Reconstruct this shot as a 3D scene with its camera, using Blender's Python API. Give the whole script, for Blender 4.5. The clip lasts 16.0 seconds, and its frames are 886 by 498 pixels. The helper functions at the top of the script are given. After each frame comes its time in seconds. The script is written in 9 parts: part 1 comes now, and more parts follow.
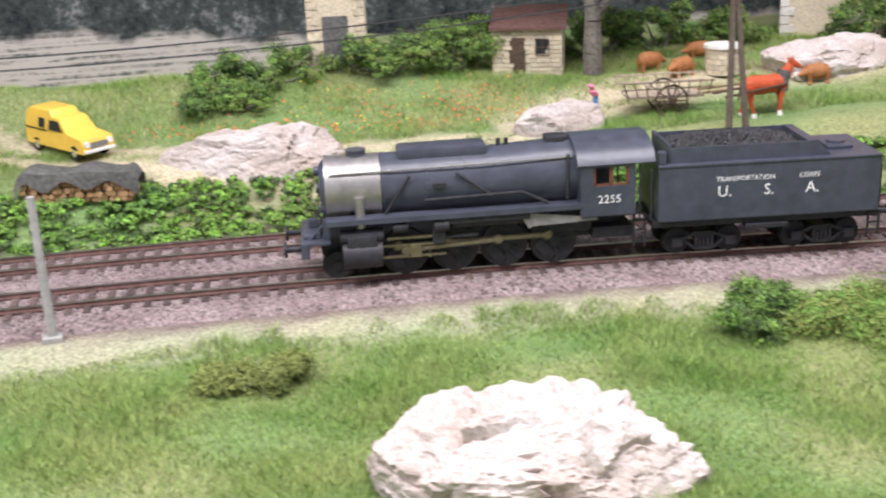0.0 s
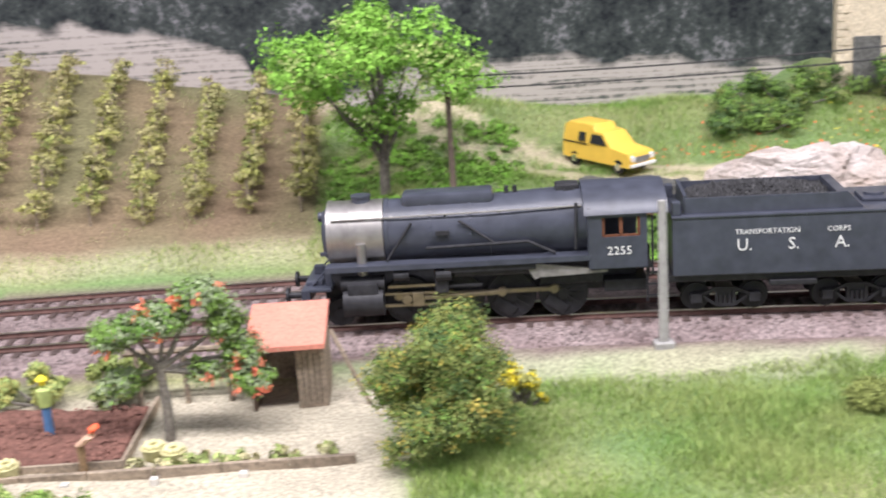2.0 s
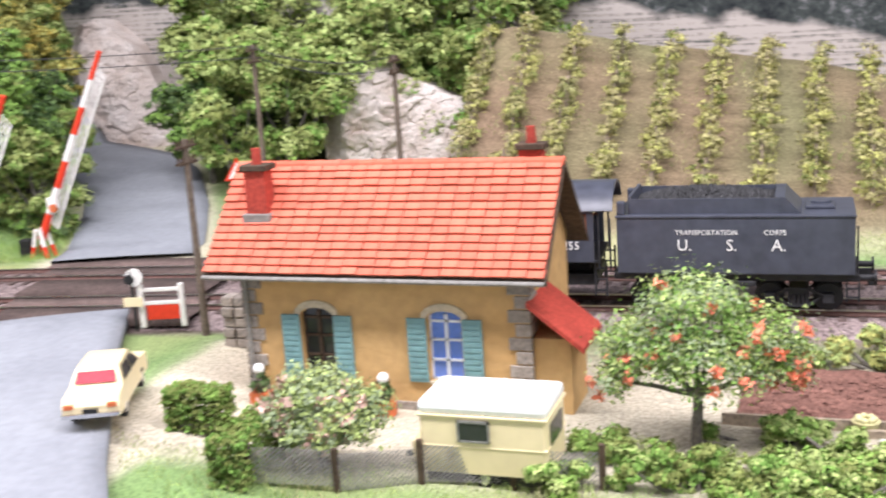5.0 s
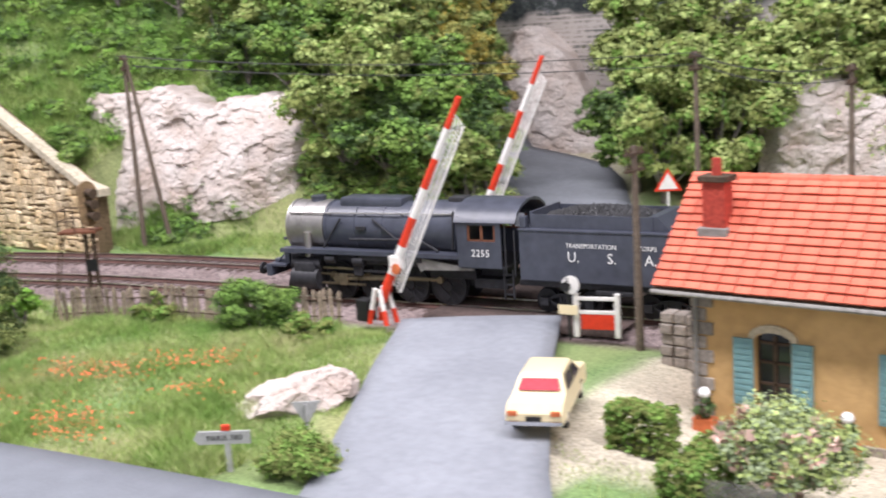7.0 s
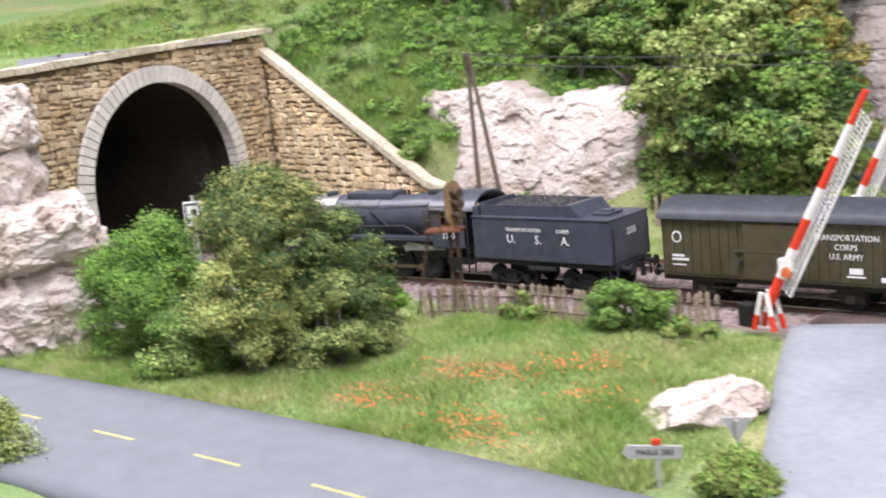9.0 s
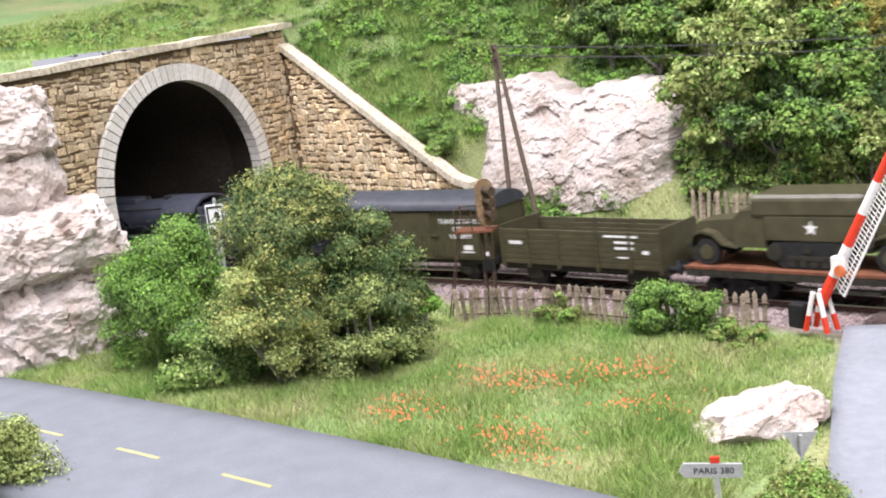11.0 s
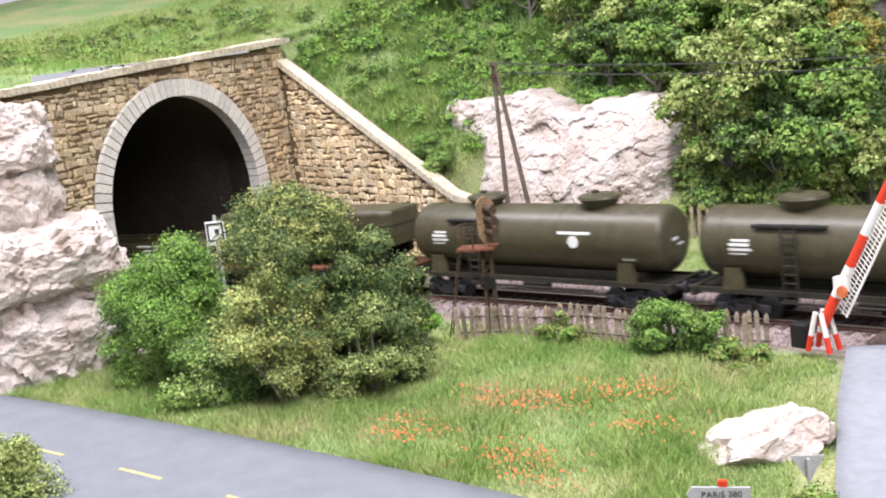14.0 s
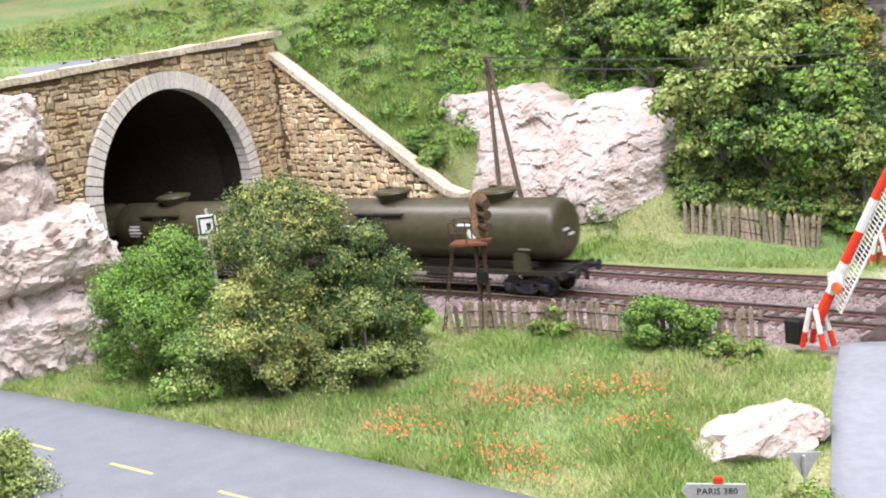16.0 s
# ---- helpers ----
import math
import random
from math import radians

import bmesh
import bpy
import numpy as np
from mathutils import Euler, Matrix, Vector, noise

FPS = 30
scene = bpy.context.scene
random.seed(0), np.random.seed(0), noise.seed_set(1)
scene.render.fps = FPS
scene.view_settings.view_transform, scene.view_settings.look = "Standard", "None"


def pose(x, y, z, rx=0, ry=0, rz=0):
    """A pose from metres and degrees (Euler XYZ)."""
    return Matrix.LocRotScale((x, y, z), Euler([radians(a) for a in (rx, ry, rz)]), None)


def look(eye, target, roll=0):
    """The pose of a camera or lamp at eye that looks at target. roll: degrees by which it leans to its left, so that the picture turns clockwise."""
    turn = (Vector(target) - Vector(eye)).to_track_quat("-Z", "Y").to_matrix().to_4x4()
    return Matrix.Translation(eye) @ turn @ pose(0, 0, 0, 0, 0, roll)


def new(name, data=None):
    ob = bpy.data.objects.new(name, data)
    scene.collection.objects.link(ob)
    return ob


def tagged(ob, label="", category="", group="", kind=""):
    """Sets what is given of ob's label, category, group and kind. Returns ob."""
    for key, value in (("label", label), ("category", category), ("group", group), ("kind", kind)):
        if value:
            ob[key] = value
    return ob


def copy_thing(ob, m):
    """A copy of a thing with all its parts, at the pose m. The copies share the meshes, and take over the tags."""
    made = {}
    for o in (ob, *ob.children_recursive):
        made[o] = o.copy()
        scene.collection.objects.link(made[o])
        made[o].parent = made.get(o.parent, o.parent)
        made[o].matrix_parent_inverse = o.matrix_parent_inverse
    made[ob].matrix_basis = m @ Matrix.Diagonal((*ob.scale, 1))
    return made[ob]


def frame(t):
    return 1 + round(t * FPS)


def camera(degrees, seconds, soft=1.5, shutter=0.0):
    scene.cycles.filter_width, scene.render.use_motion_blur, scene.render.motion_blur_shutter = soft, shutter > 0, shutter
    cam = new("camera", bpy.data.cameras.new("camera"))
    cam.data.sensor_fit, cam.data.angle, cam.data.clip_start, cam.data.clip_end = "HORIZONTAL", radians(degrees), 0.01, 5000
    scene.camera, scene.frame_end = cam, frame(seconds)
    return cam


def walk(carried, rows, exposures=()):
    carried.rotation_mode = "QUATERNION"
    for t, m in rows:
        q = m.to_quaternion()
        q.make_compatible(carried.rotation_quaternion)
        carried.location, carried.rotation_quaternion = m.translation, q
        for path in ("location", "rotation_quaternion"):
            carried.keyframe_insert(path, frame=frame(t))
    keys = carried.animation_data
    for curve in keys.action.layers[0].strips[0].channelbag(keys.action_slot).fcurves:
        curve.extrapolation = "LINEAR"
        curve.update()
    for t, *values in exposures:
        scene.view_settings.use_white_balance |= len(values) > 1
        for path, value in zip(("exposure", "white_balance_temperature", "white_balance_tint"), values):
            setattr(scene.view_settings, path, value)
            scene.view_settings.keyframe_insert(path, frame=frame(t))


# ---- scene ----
cam = camera(42.1, 16.0, soft=2.0, shutter=0.5)
K = 1 / 87  # model scale: the layout is laid out in full-size metres and built at 1:87
PATH = [
    (0, (32.762, -37.379, 12.823), (33.234, -35.543, 12.187), -2.6),
    (0.5, (30.687, -36.756, 12.653), (31.092, -34.893, 12.048), -2.7),
    (1, (27.657, -36.208, 12.421), (27.925, -34.311, 11.848), -3.4),
    (1.5, (24.448, -35.729, 12.539), (24.602, -33.815, 11.98), -3.1),
    (2, (22.606, -35.661, 12.169), (22.612, -33.734, 11.634), -3.9),
    (2.5, (21.193, -35.325, 12.086), (21.122, -33.401, 11.545), -4.1),
    (3, (18.083, -34.714, 12.138), (17.936, -32.793, 11.603), -3.6),
    (3.5, (15.585, -34.755, 12.394), (15.322, -32.841, 11.878), -3.8),
    (4, (12.277, -35.689, 11.854), (11.916, -33.781, 11.373), -3.8),
    (4.5, (9.942, -36.675, 11.179), (9.439, -34.795, 10.72), -3.9),
    (5, (9.265, -37.372, 10.701), (8.611, -35.534, 10.265), -3.8),
    (5.2, (9.299, -37.711, 10.617), (8.584, -35.894, 10.185), -3.4),
    (7.3, (5.988, -36.658, 10.432), (4.699, -35.174, 10.064), -4.5),
    (7.5, (5.471, -36.995, 10.379), (4.152, -35.538, 10.011), -5.0),
    (8, (4.35, -38.004, 10.728), (2.948, -36.627, 10.354), -4.9),
    (8.5, (3.466, -38.749, 10.947), (1.991, -37.449, 10.581), -5.4),
    (9, (2.804, -39.024, 11.259), (1.257, -37.809, 10.898), -5.9),
    (9.2, (2.235, -38.981, 11.269), (0.668, -37.788, 10.917), -6.2),
    (11.5, (1.038, -38.134, 11.51), (-0.529, -36.949, 11.135), -7.1),
    (12, (1.009, -38.396, 11.635), (-0.558, -37.21, 11.263), -7.0),
    (12.5, (1.068, -38.413, 11.661), (-0.499, -37.224, 11.296), -7.0),
    (13, (1.053, -38.56, 11.712), (-0.512, -37.367, 11.352), -6.8),
    (13.5, (0.914, -38.474, 11.724), (-0.648, -37.277, 11.367), -6.9),
    (14, (0.783, -38.47, 11.714), (-0.776, -37.269, 11.358), -6.8),
    (14.5, (0.793, -38.445, 11.705), (-0.76, -37.238, 11.345), -6.6),
    (15, (0.85, -38.507, 11.755), (-0.7, -37.295, 11.395), -6.6),
    (15.5, (0.757, -38.443, 11.741), (-0.791, -37.231, 11.378), -6.6),
    (16, (0.557, -38.436, 11.692), (-0.991, -37.224, 11.325), -6.5),
]
walk(cam, [(t, look(Vector(eye) * K, Vector(target) * K, roll)) for t, eye, target, roll in PATH], exposures=[(0, -0.12), (2.5, 0.0), (5, 0.15), (7.5, -0.12), (9, -0.01), (12, 0.1), (16, 0.1)])

# world: an exhibition hall with soft white light, and two long light troughs over the layout
world = bpy.data.worlds.new("hall_light")
scene.world = world
world.use_nodes = True
world.node_tree.nodes["Background"].inputs[0].default_value = (0.93, 0.92, 1.07, 1)
world.node_tree.nodes["Background"].inputs[1].default_value = 0.64
scene.view_settings.exposure = 0.0


def trough_light(x, y, z, sx, sy, watts):
    data = bpy.data.lights.new("light_trough", "AREA")
    data.shape, data.size, data.size_y, data.energy, data.color = "RECTANGLE", sx * K, sy * K, watts, (0.98, 0.935, 1.0)
    ob = new("light_trough", data)
    ob.matrix_world = look(Vector((x, y, z)) * K, Vector((x, y + 12, 0)) * K)
    return ob


trough_light(0, -26, 62, 190, 8, 26.5)


# ---------- materials ----------
def mat(name, colour, rough=0.8, metal=0.0, vary=0.25, scale=1.0, bump=0.2, second=None, spec=0.3, island=0.0, obrand=0.0, coat=0.0):
    """A surface with variation at two scales; scale is in full-size metres."""
    m = bpy.data.materials.new(name)
    m.use_nodes = True
    nt = m.node_tree
    nd, ln = nt.nodes, nt.links
    b = nd["Principled BSDF"]
    b.inputs["Roughness"].default_value = rough
    b.inputs["Metallic"].default_value = metal
    b.inputs["Specular IOR Level"].default_value = spec
    b.inputs["Coat Weight"].default_value = coat
    tc = nd.new("ShaderNodeTexCoord")
    mp = nd.new("ShaderNodeMapping")
    mp.inputs["Scale"].default_value = (87, 87, 87)
    ln.new(tc.outputs["Object"], mp.inputs["Vector"])
    n1 = nd.new("ShaderNodeTexNoise")
    n1.inputs["Scale"].default_value = 0.45 / scale
    n1.inputs["Detail"].default_value = 6
    n2 = nd.new("ShaderNodeTexNoise")
    n2.inputs["Scale"].default_value = 5.0 / scale
    n2.inputs["Detail"].default_value = 5
    for n in (n1, n2):
        ln.new(mp.outputs[0], n.inputs["Vector"])
    ramp = nd.new("ShaderNodeMapRange")
    ramp.inputs[1].default_value, ramp.inputs[2].default_value = 0.3, 0.7
    ln.new(n1.outputs[0], ramp.inputs[0])
    mix = nd.new("ShaderNodeMix")
    mix.data_type = "RGBA"
    other = second or tuple(c * (1 - vary) for c in colour)
    mix.inputs["A"].default_value = (*colour, 1)
    mix.inputs["B"].default_value = (*other, 1)
    ln.new(ramp.outputs[0], mix.inputs["Factor"])
    hsv = nd.new("ShaderNodeHueSaturation")
    val = nd.new("ShaderNodeMapRange")
    val.inputs[1].default_value, val.inputs[2].default_value = 0.3, 0.7
    val.inputs[3].default_value, val.inputs[4].default_value = 1 - vary, 1 + vary
    ln.new(n2.outputs[0], val.inputs[0])
    last = val.outputs[0]
    for on, node, out in ((island, "ShaderNodeNewGeometry", "Random Per Island"), (obrand, "ShaderNodeObjectInfo", "Random")):
        if on:
            src = nd.new(node)
            rr = nd.new("ShaderNodeMapRange")
            rr.inputs[3].default_value, rr.inputs[4].default_value = 1 - on, 1 + on
            ln.new(src.outputs[out], rr.inputs[0])
            mul = nd.new("ShaderNodeMath")
            mul.operation = "MULTIPLY"
            ln.new(last, mul.inputs[0])
            ln.new(rr.outputs[0], mul.inputs[1])
            last = mul.outputs[0]
    ln.new(last, hsv.inputs["Value"])
    ln.new(mix.outputs["Result"], hsv.inputs["Color"])
    ln.new(hsv.outputs[0], b.inputs["Base Color"])
    if bump:
        bp = nd.new("ShaderNodeBump")
        bp.inputs["Strength"].default_value = bump
        bp.inputs["Distance"].default_value = 0.12 * K * scale
        ln.new(n2.outputs[0], bp.inputs["Height"])
        ln.new(bp.outputs[0], b.inputs["Normal"])
    return m


def ground_mat(name, rough=0.95, vary=0.35, fine=9.0, bump=0.6):
    """Ground whose base colour comes from the layout's scatter materials, stored on the mesh."""
    m = mat(name, (0.5, 0.5, 0.5), rough, vary=vary, scale=5.0 / fine, bump=bump)
    nt = m.node_tree
    at = nt.nodes.new("ShaderNodeVertexColor")
    at.layer_name = "scatter"
    hsv = next(n for n in nt.nodes if n.type == "HUE_SAT")
    nt.links.new(at.outputs[0], hsv.inputs["Color"])
    return m


M = {}
M["ground"] = ground_mat("scattered_ground")
M["ballast"] = mat("ballast_stone", (0.205, 0.165, 0.158), 0.95, vary=0.5, scale=0.6, bump=1.0, second=(0.14, 0.105, 0.10), island=0.5)
M["sleeper"] = mat("weathered_sleeper", (0.12, 0.085, 0.075), 0.9, vary=0.4, scale=0.8, obrand=0.3)
M["rail_side"] = mat("rusty_rail", (0.13, 0.07, 0.058), 0.8, vary=0.3)
M["rail_top"] = mat("polished_rail", (0.75, 0.73, 0.7), 0.3, 1.0, vary=0.1, bump=0)
M["loco"] = mat("blue_black_paint", (0.060, 0.066, 0.088), 0.36, vary=0.2, scale=2, bump=0.05, spec=0.5)
M["loco_frame"] = mat("black_frame", (0.034, 0.034, 0.038), 0.5, vary=0.3, bump=0.1)
M["steel"] = mat("bare_steel", (0.42, 0.40, 0.38), 0.42, 0.85, vary=0.15, scale=1.5, bump=0.05)
M["rod"] = mat("brass_rod", (0.30, 0.25, 0.17), 0.4, 0.8, vary=0.2, bump=0)
M["coal"] = mat("coal", (0.03, 0.03, 0.032), 0.55, vary=0.5, scale=0.5, bump=0.8, spec=0.6, island=0.5)
M["shed_roof"] = mat("faded_shed_roof", (0.66, 0.26, 0.19), 0.85, vary=0.15, scale=0.6)
M["white"] = mat("white_lettering", (0.75, 0.75, 0.73), 0.6, vary=0.05, bump=0)
M["olive"] = mat("olive_drab", (0.072, 0.064, 0.036), 0.38, vary=0.2, scale=2, bump=0.06, spec=0.4)
M["olive_dark"] = mat("dark_olive", (0.035, 0.033, 0.024), 0.65, vary=0.3, bump=0.1)
M["roof_grey"] = mat("grey_wagon_roof", (0.05, 0.055, 0.065), 0.5, vary=0.2, scale=2, bump=0.05)
M["deck"] = mat("red_brown_deck", (0.19, 0.075, 0.04), 0.7, vary=0.25, obrand=0.15)
M["wood"] = mat("raw_wood", (0.30, 0.20, 0.11), 0.85, vary=0.35, scale=0.5, obrand=0.25)
M["wood_grey"] = mat("grey_wood", (0.34, 0.275, 0.205), 0.9, vary=0.35, scale=0.5, obrand=0.3)
M["wood_dark"] = mat("dark_wood", (0.09, 0.06, 0.04), 0.85, vary=0.35, scale=0.6)
M["render"] = mat("ochre_plaster", (0.55, 0.36, 0.16), 0.9, vary=0.12, scale=2.2, bump=0.15, second=(0.47, 0.29, 0.12))
M["tile"] = mat("red_roof_tile", (0.62, 0.165, 0.105), 0.75, vary=0.15, scale=0.8, bump=0.1, second=(0.53, 0.11, 0.06), obrand=0.14)
M["brickred"] = mat("red_brick", (0.42, 0.06, 0.04), 0.85, vary=0.3, scale=0.5)
M["stone_grey"] = mat("grey_stone", (0.33, 0.29, 0.25), 0.95, vary=0.3, scale=0.6, bump=0.4, obrand=0.15)
M["shutter"] = mat("blue_green_shutter", (0.18, 0.33, 0.34), 0.7, vary=0.1)
M["sash"] = mat("white_sash", (0.72, 0.78, 0.86), 0.5, vary=0.05, bump=0)
M["dark"] = mat("dark_opening", (0.02, 0.018, 0.016), 0.9, vary=0.2, bump=0)
M["road"] = mat("worn_lane_asphalt", (0.265, 0.28, 0.305), 0.75, vary=0.08, scale=1.6, bump=0.2, second=(0.21, 0.222, 0.245))
M["road_main"] = mat("grey_asphalt", (0.18, 0.194, 0.215), 0.7, vary=0.06, scale=0.5, bump=0.12, second=(0.155, 0.166, 0.185))
M["yellow_line"] = mat("yellow_road_paint", (0.50, 0.47, 0.22), 0.8, vary=0.2)
M["stone"] = mat("ochre_stone", (0.66, 0.55, 0.38), 0.95, vary=0.4, scale=0.5, bump=0.6, second=(0.49, 0.36, 0.20), obrand=0.3, island=0.3)
M["joint"] = mat("dark_joint", (0.17, 0.12, 0.07), 0.95, vary=0.3, bump=0.3)
M["voussoir"] = mat("pale_voussoir", (0.66, 0.635, 0.58), 0.9, vary=0.12, bump=0.2, obrand=0.08)
M["coping"] = mat("pale_coping", (0.64, 0.57, 0.43), 0.9, vary=0.3, bump=0.4, obrand=0.12)
# second tone paints the rock's pinkish-tan shading in as random patches
M["rock"] = mat("pink_white_rock_shaded", (0.62, 0.565, 0.53), 0.95, vary=0.18, scale=0.7, bump=1.0, second=(0.44, 0.36, 0.31))
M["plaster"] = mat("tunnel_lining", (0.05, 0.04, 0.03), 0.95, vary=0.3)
M["barred"] = mat("signal_red", (0.68, 0.05, 0.02), 0.5, vary=0.1)
M["barwhite"] = mat("barrier_white", (0.78, 0.76, 0.72), 0.5, vary=0.06)
M["wire"] = mat("pale_wire", (0.62, 0.63, 0.6), 0.5, 0.3, vary=0.1, bump=0)
M["cable"] = mat("dark_cable", (0.03, 0.03, 0.03), 0.6, vary=0.1, bump=0)
M["pole"] = mat("pole_wood", (0.16, 0.125, 0.095), 0.9, vary=0.3, scale=0.6)
M["concrete"] = mat("mast_concrete", (0.38, 0.37, 0.35), 0.85, vary=0.15)
M["bark"] = mat("grey_bark", (0.22, 0.20, 0.17), 0.95, vary=0.4, scale=0.6, bump=0.8)
for key, c, c2 in (("leaf_bright", (0.25, 0.47, 0.07), (0.19, 0.40, 0.05)), ("leaf_mid", (0.15, 0.29, 0.055), (0.22, 0.33, 0.065)), ("leaf_dark", (0.07, 0.13, 0.04), (0.11, 0.15, 0.05)),
                   ("leaf_olive", (0.25, 0.29, 0.075), (0.17, 0.20, 0.055)), ("leaf_yellow", (0.46, 0.45, 0.13), (0.35, 0.37, 0.10)), ("leaf_lime", (0.32, 0.42, 0.12), (0.40, 0.46, 0.15)),
                   ("leaf_vine", (0.42, 0.37, 0.15), (0.31, 0.31, 0.12)), ("grass", (0.24, 0.36, 0.09), (0.33, 0.40, 0.12)), ("straw", (0.52, 0.47, 0.23), (0.42, 0.42, 0.19)),
                   ("leaf_autumn", (0.44, 0.37, 0.07), (0.52, 0.40, 0.09)), ("leaf_sage", (0.29, 0.34, 0.18), (0.21, 0.28, 0.12))):
    c, c2 = ((q[0], q[1], q[2] * 1.15) for q in (c, c2))
    M[key] = mat(key, c, 0.8, vary=0.2, scale=1.2, bump=0, second=c2, island=0.4, spec=0.15)
M["flower_orange"] = mat("orange_blossom", (0.85, 0.27, 0.16), 0.8, vary=0.15, bump=0, island=0.25)
M["flower_red"] = mat("poppy_red", (0.80, 0.14, 0.06), 0.8, vary=0.2, bump=0, island=0.3)
M["flower_pink"] = mat("pink_blossom", (0.75, 0.50, 0.42), 0.8, vary=0.2, bump=0, island=0.3)
M["flower_yellow"] = mat("yellow_blossom", (0.80, 0.68, 0.05), 0.8, vary=0.2, bump=0, island=0.3)
M["soil"] = mat("tilled_soil", (0.22, 0.11, 0.085), 0.95, vary=0.35, scale=0.6, bump=0.8, island=0.2)
M["cream"] = mat("cream_paint", (0.80, 0.68, 0.42), 0.35, vary=0.04, scale=2, bump=0, spec=0.5)
M["yellow"] = mat("yellow_paint", (0.85, 0.56, 0.09), 0.35, vary=0.05, scale=2, bump=0, spec=0.5)
M["whitepaint"] = mat("white_paint", (0.86, 0.86, 0.85), 0.4, vary=0.04, bump=0, spec=0.5)
M["tyre"] = mat("black_tyre", (0.02, 0.02, 0.02), 0.8, vary=0.2)
M["glass_dark"] = mat("dark_window", (0.03, 0.032, 0.035), 0.1, vary=0.1, bump=0, spec=0.6)
M["red_seat"] = mat("red_upholstery", (0.45, 0.05, 0.07), 0.6, vary=0.15)
M["chrome"] = mat("chrome", (0.7, 0.7, 0.7), 0.2, 1.0, vary=0.05, bump=0)
M["orange_clay"] = mat("terracotta", (0.60, 0.16, 0.06), 0.8, vary=0.15)
M["canvas_grey"] = mat("grey_tarpaulin", (0.12, 0.12, 0.11), 0.75, vary=0.35, scale=0.8, bump=0.6)
M["log_end"] = mat("cut_log", (0.52, 0.33, 0.16), 0.85, vary=0.3, obrand=0.2)
M["animal"] = mat("brown_hide", (0.38, 0.16, 0.06), 0.7, vary=0.2)
M["horse"] = mat("chestnut_hide", (0.55, 0.10, 0.035), 0.6, vary=0.2)
M["sign_grey"] = mat("grey_sign", (0.42, 0.42, 0.41), 0.7, vary=0.1)
M["black"] = mat("black_paint", (0.02, 0.02, 0.02), 0.5, vary=0.2, bump=0)
M["limestone"] = mat("limestone_block", (0.60, 0.52, 0.38), 0.95, vary=0.2, scale=0.6, bump=0.4, obrand=0.15)
M["zinc"] = mat("zinc_strip", (0.3, 0.29, 0.27), 0.6, 0.4, vary=0.2)
M["blue"] = mat("blue_cloth", (0.10, 0.22, 0.42), 0.8, vary=0.2)
M["skin"] = mat("figure_paint", (0.55, 0.36, 0.25), 0.7, vary=0.1)
M["pink"] = mat("pink_cloth", (0.75, 0.25, 0.35), 0.8, vary=0.1)


# ---------- builders ----------
def finish(name, verts, faces, material, parent=None, label="", smooth=False, mats=None, index=None):
    me = bpy.data.meshes.new(name)
    me.from_pydata([(float(a) * K, float(b) * K, float(c) * K) for a, b, c in verts], [], faces)
    for mm in (mats or [material]):
        me.materials.append(mm)
    if index is not None:
        me.polygons.foreach_set("material_index", np.array(index, dtype=np.int32))
    if smooth:
        me.polygons.foreach_set("use_smooth", np.ones(len(me.polygons), dtype=bool))
    me.update()
    ob = new(name, me)
    if parent is not None:
        ob.parent = parent
    if label:
        ob["label"] = label
    return ob


def part(name, bm, material, parent=None, label="", smooth=False):
    """Links a bmesh, in full-size metres, as one mesh object under a thing or under a part."""
    bmesh.ops.scale(bm, vec=(K, K, K), verts=bm.verts)
    bmesh.ops.recalc_face_normals(bm, faces=bm.faces)
    me = bpy.data.meshes.new(name)
    bm.to_mesh(me)
    bm.free()
    me.materials.append(material)
    if smooth:
        for p in me.polygons:
            p.use_smooth = True
        me.set_sharp_from_angle(angle=radians(38))
    ob = new(name, me)
    if parent is not None:
        ob.parent = parent
    if label:
        ob["label"] = label
    return ob


def root(name, m, label, category, group="", kind=""):
    ob = new(name)
    ob.empty_display_size = 0.01
    ob.matrix_world = at(m)
    return tagged(ob, label, category, group, kind)


def at(m):
    """A pose in full-size metres, brought to model size."""
    m = m.copy()
    m.translation = m.translation * K
    return m


def box(bm, x0, x1, y0, y1, z0, z1, bev=0.0, m=None):
    g = bmesh.ops.create_cube(bm, size=1)
    vs = g["verts"]
    for w in vs:
        w.co = Vector((x0 + (w.co.x + 0.5) * (x1 - x0), y0 + (w.co.y + 0.5) * (y1 - y0), z0 + (w.co.z + 0.5) * (z1 - z0)))
    if bev:
        es = {e for w in vs for e in w.link_edges}
        r = bmesh.ops.bevel(bm, geom=list(es), offset=bev, segments=2, affect="EDGES", profile=0.5)
        vs = list({w for f in r["faces"] for w in f.verts} | {w for w in vs if w.is_valid})
    if m is not None:
        bmesh.ops.transform(bm, matrix=m, verts=vs)
    return vs


def tube(bm, a, b, r, r2=None, seg=10, caps=True):
    a, b = Vector(a), Vector(b)
    d = b - a
    q = d.to_track_quat("Z", "Y").to_matrix().to_4x4()
    return bmesh.ops.create_cone(bm, cap_ends=caps, segments=seg, radius1=r, radius2=r if r2 is None else r2, depth=d.length, matrix=Matrix.Translation((a + b) / 2) @ q)["verts"]


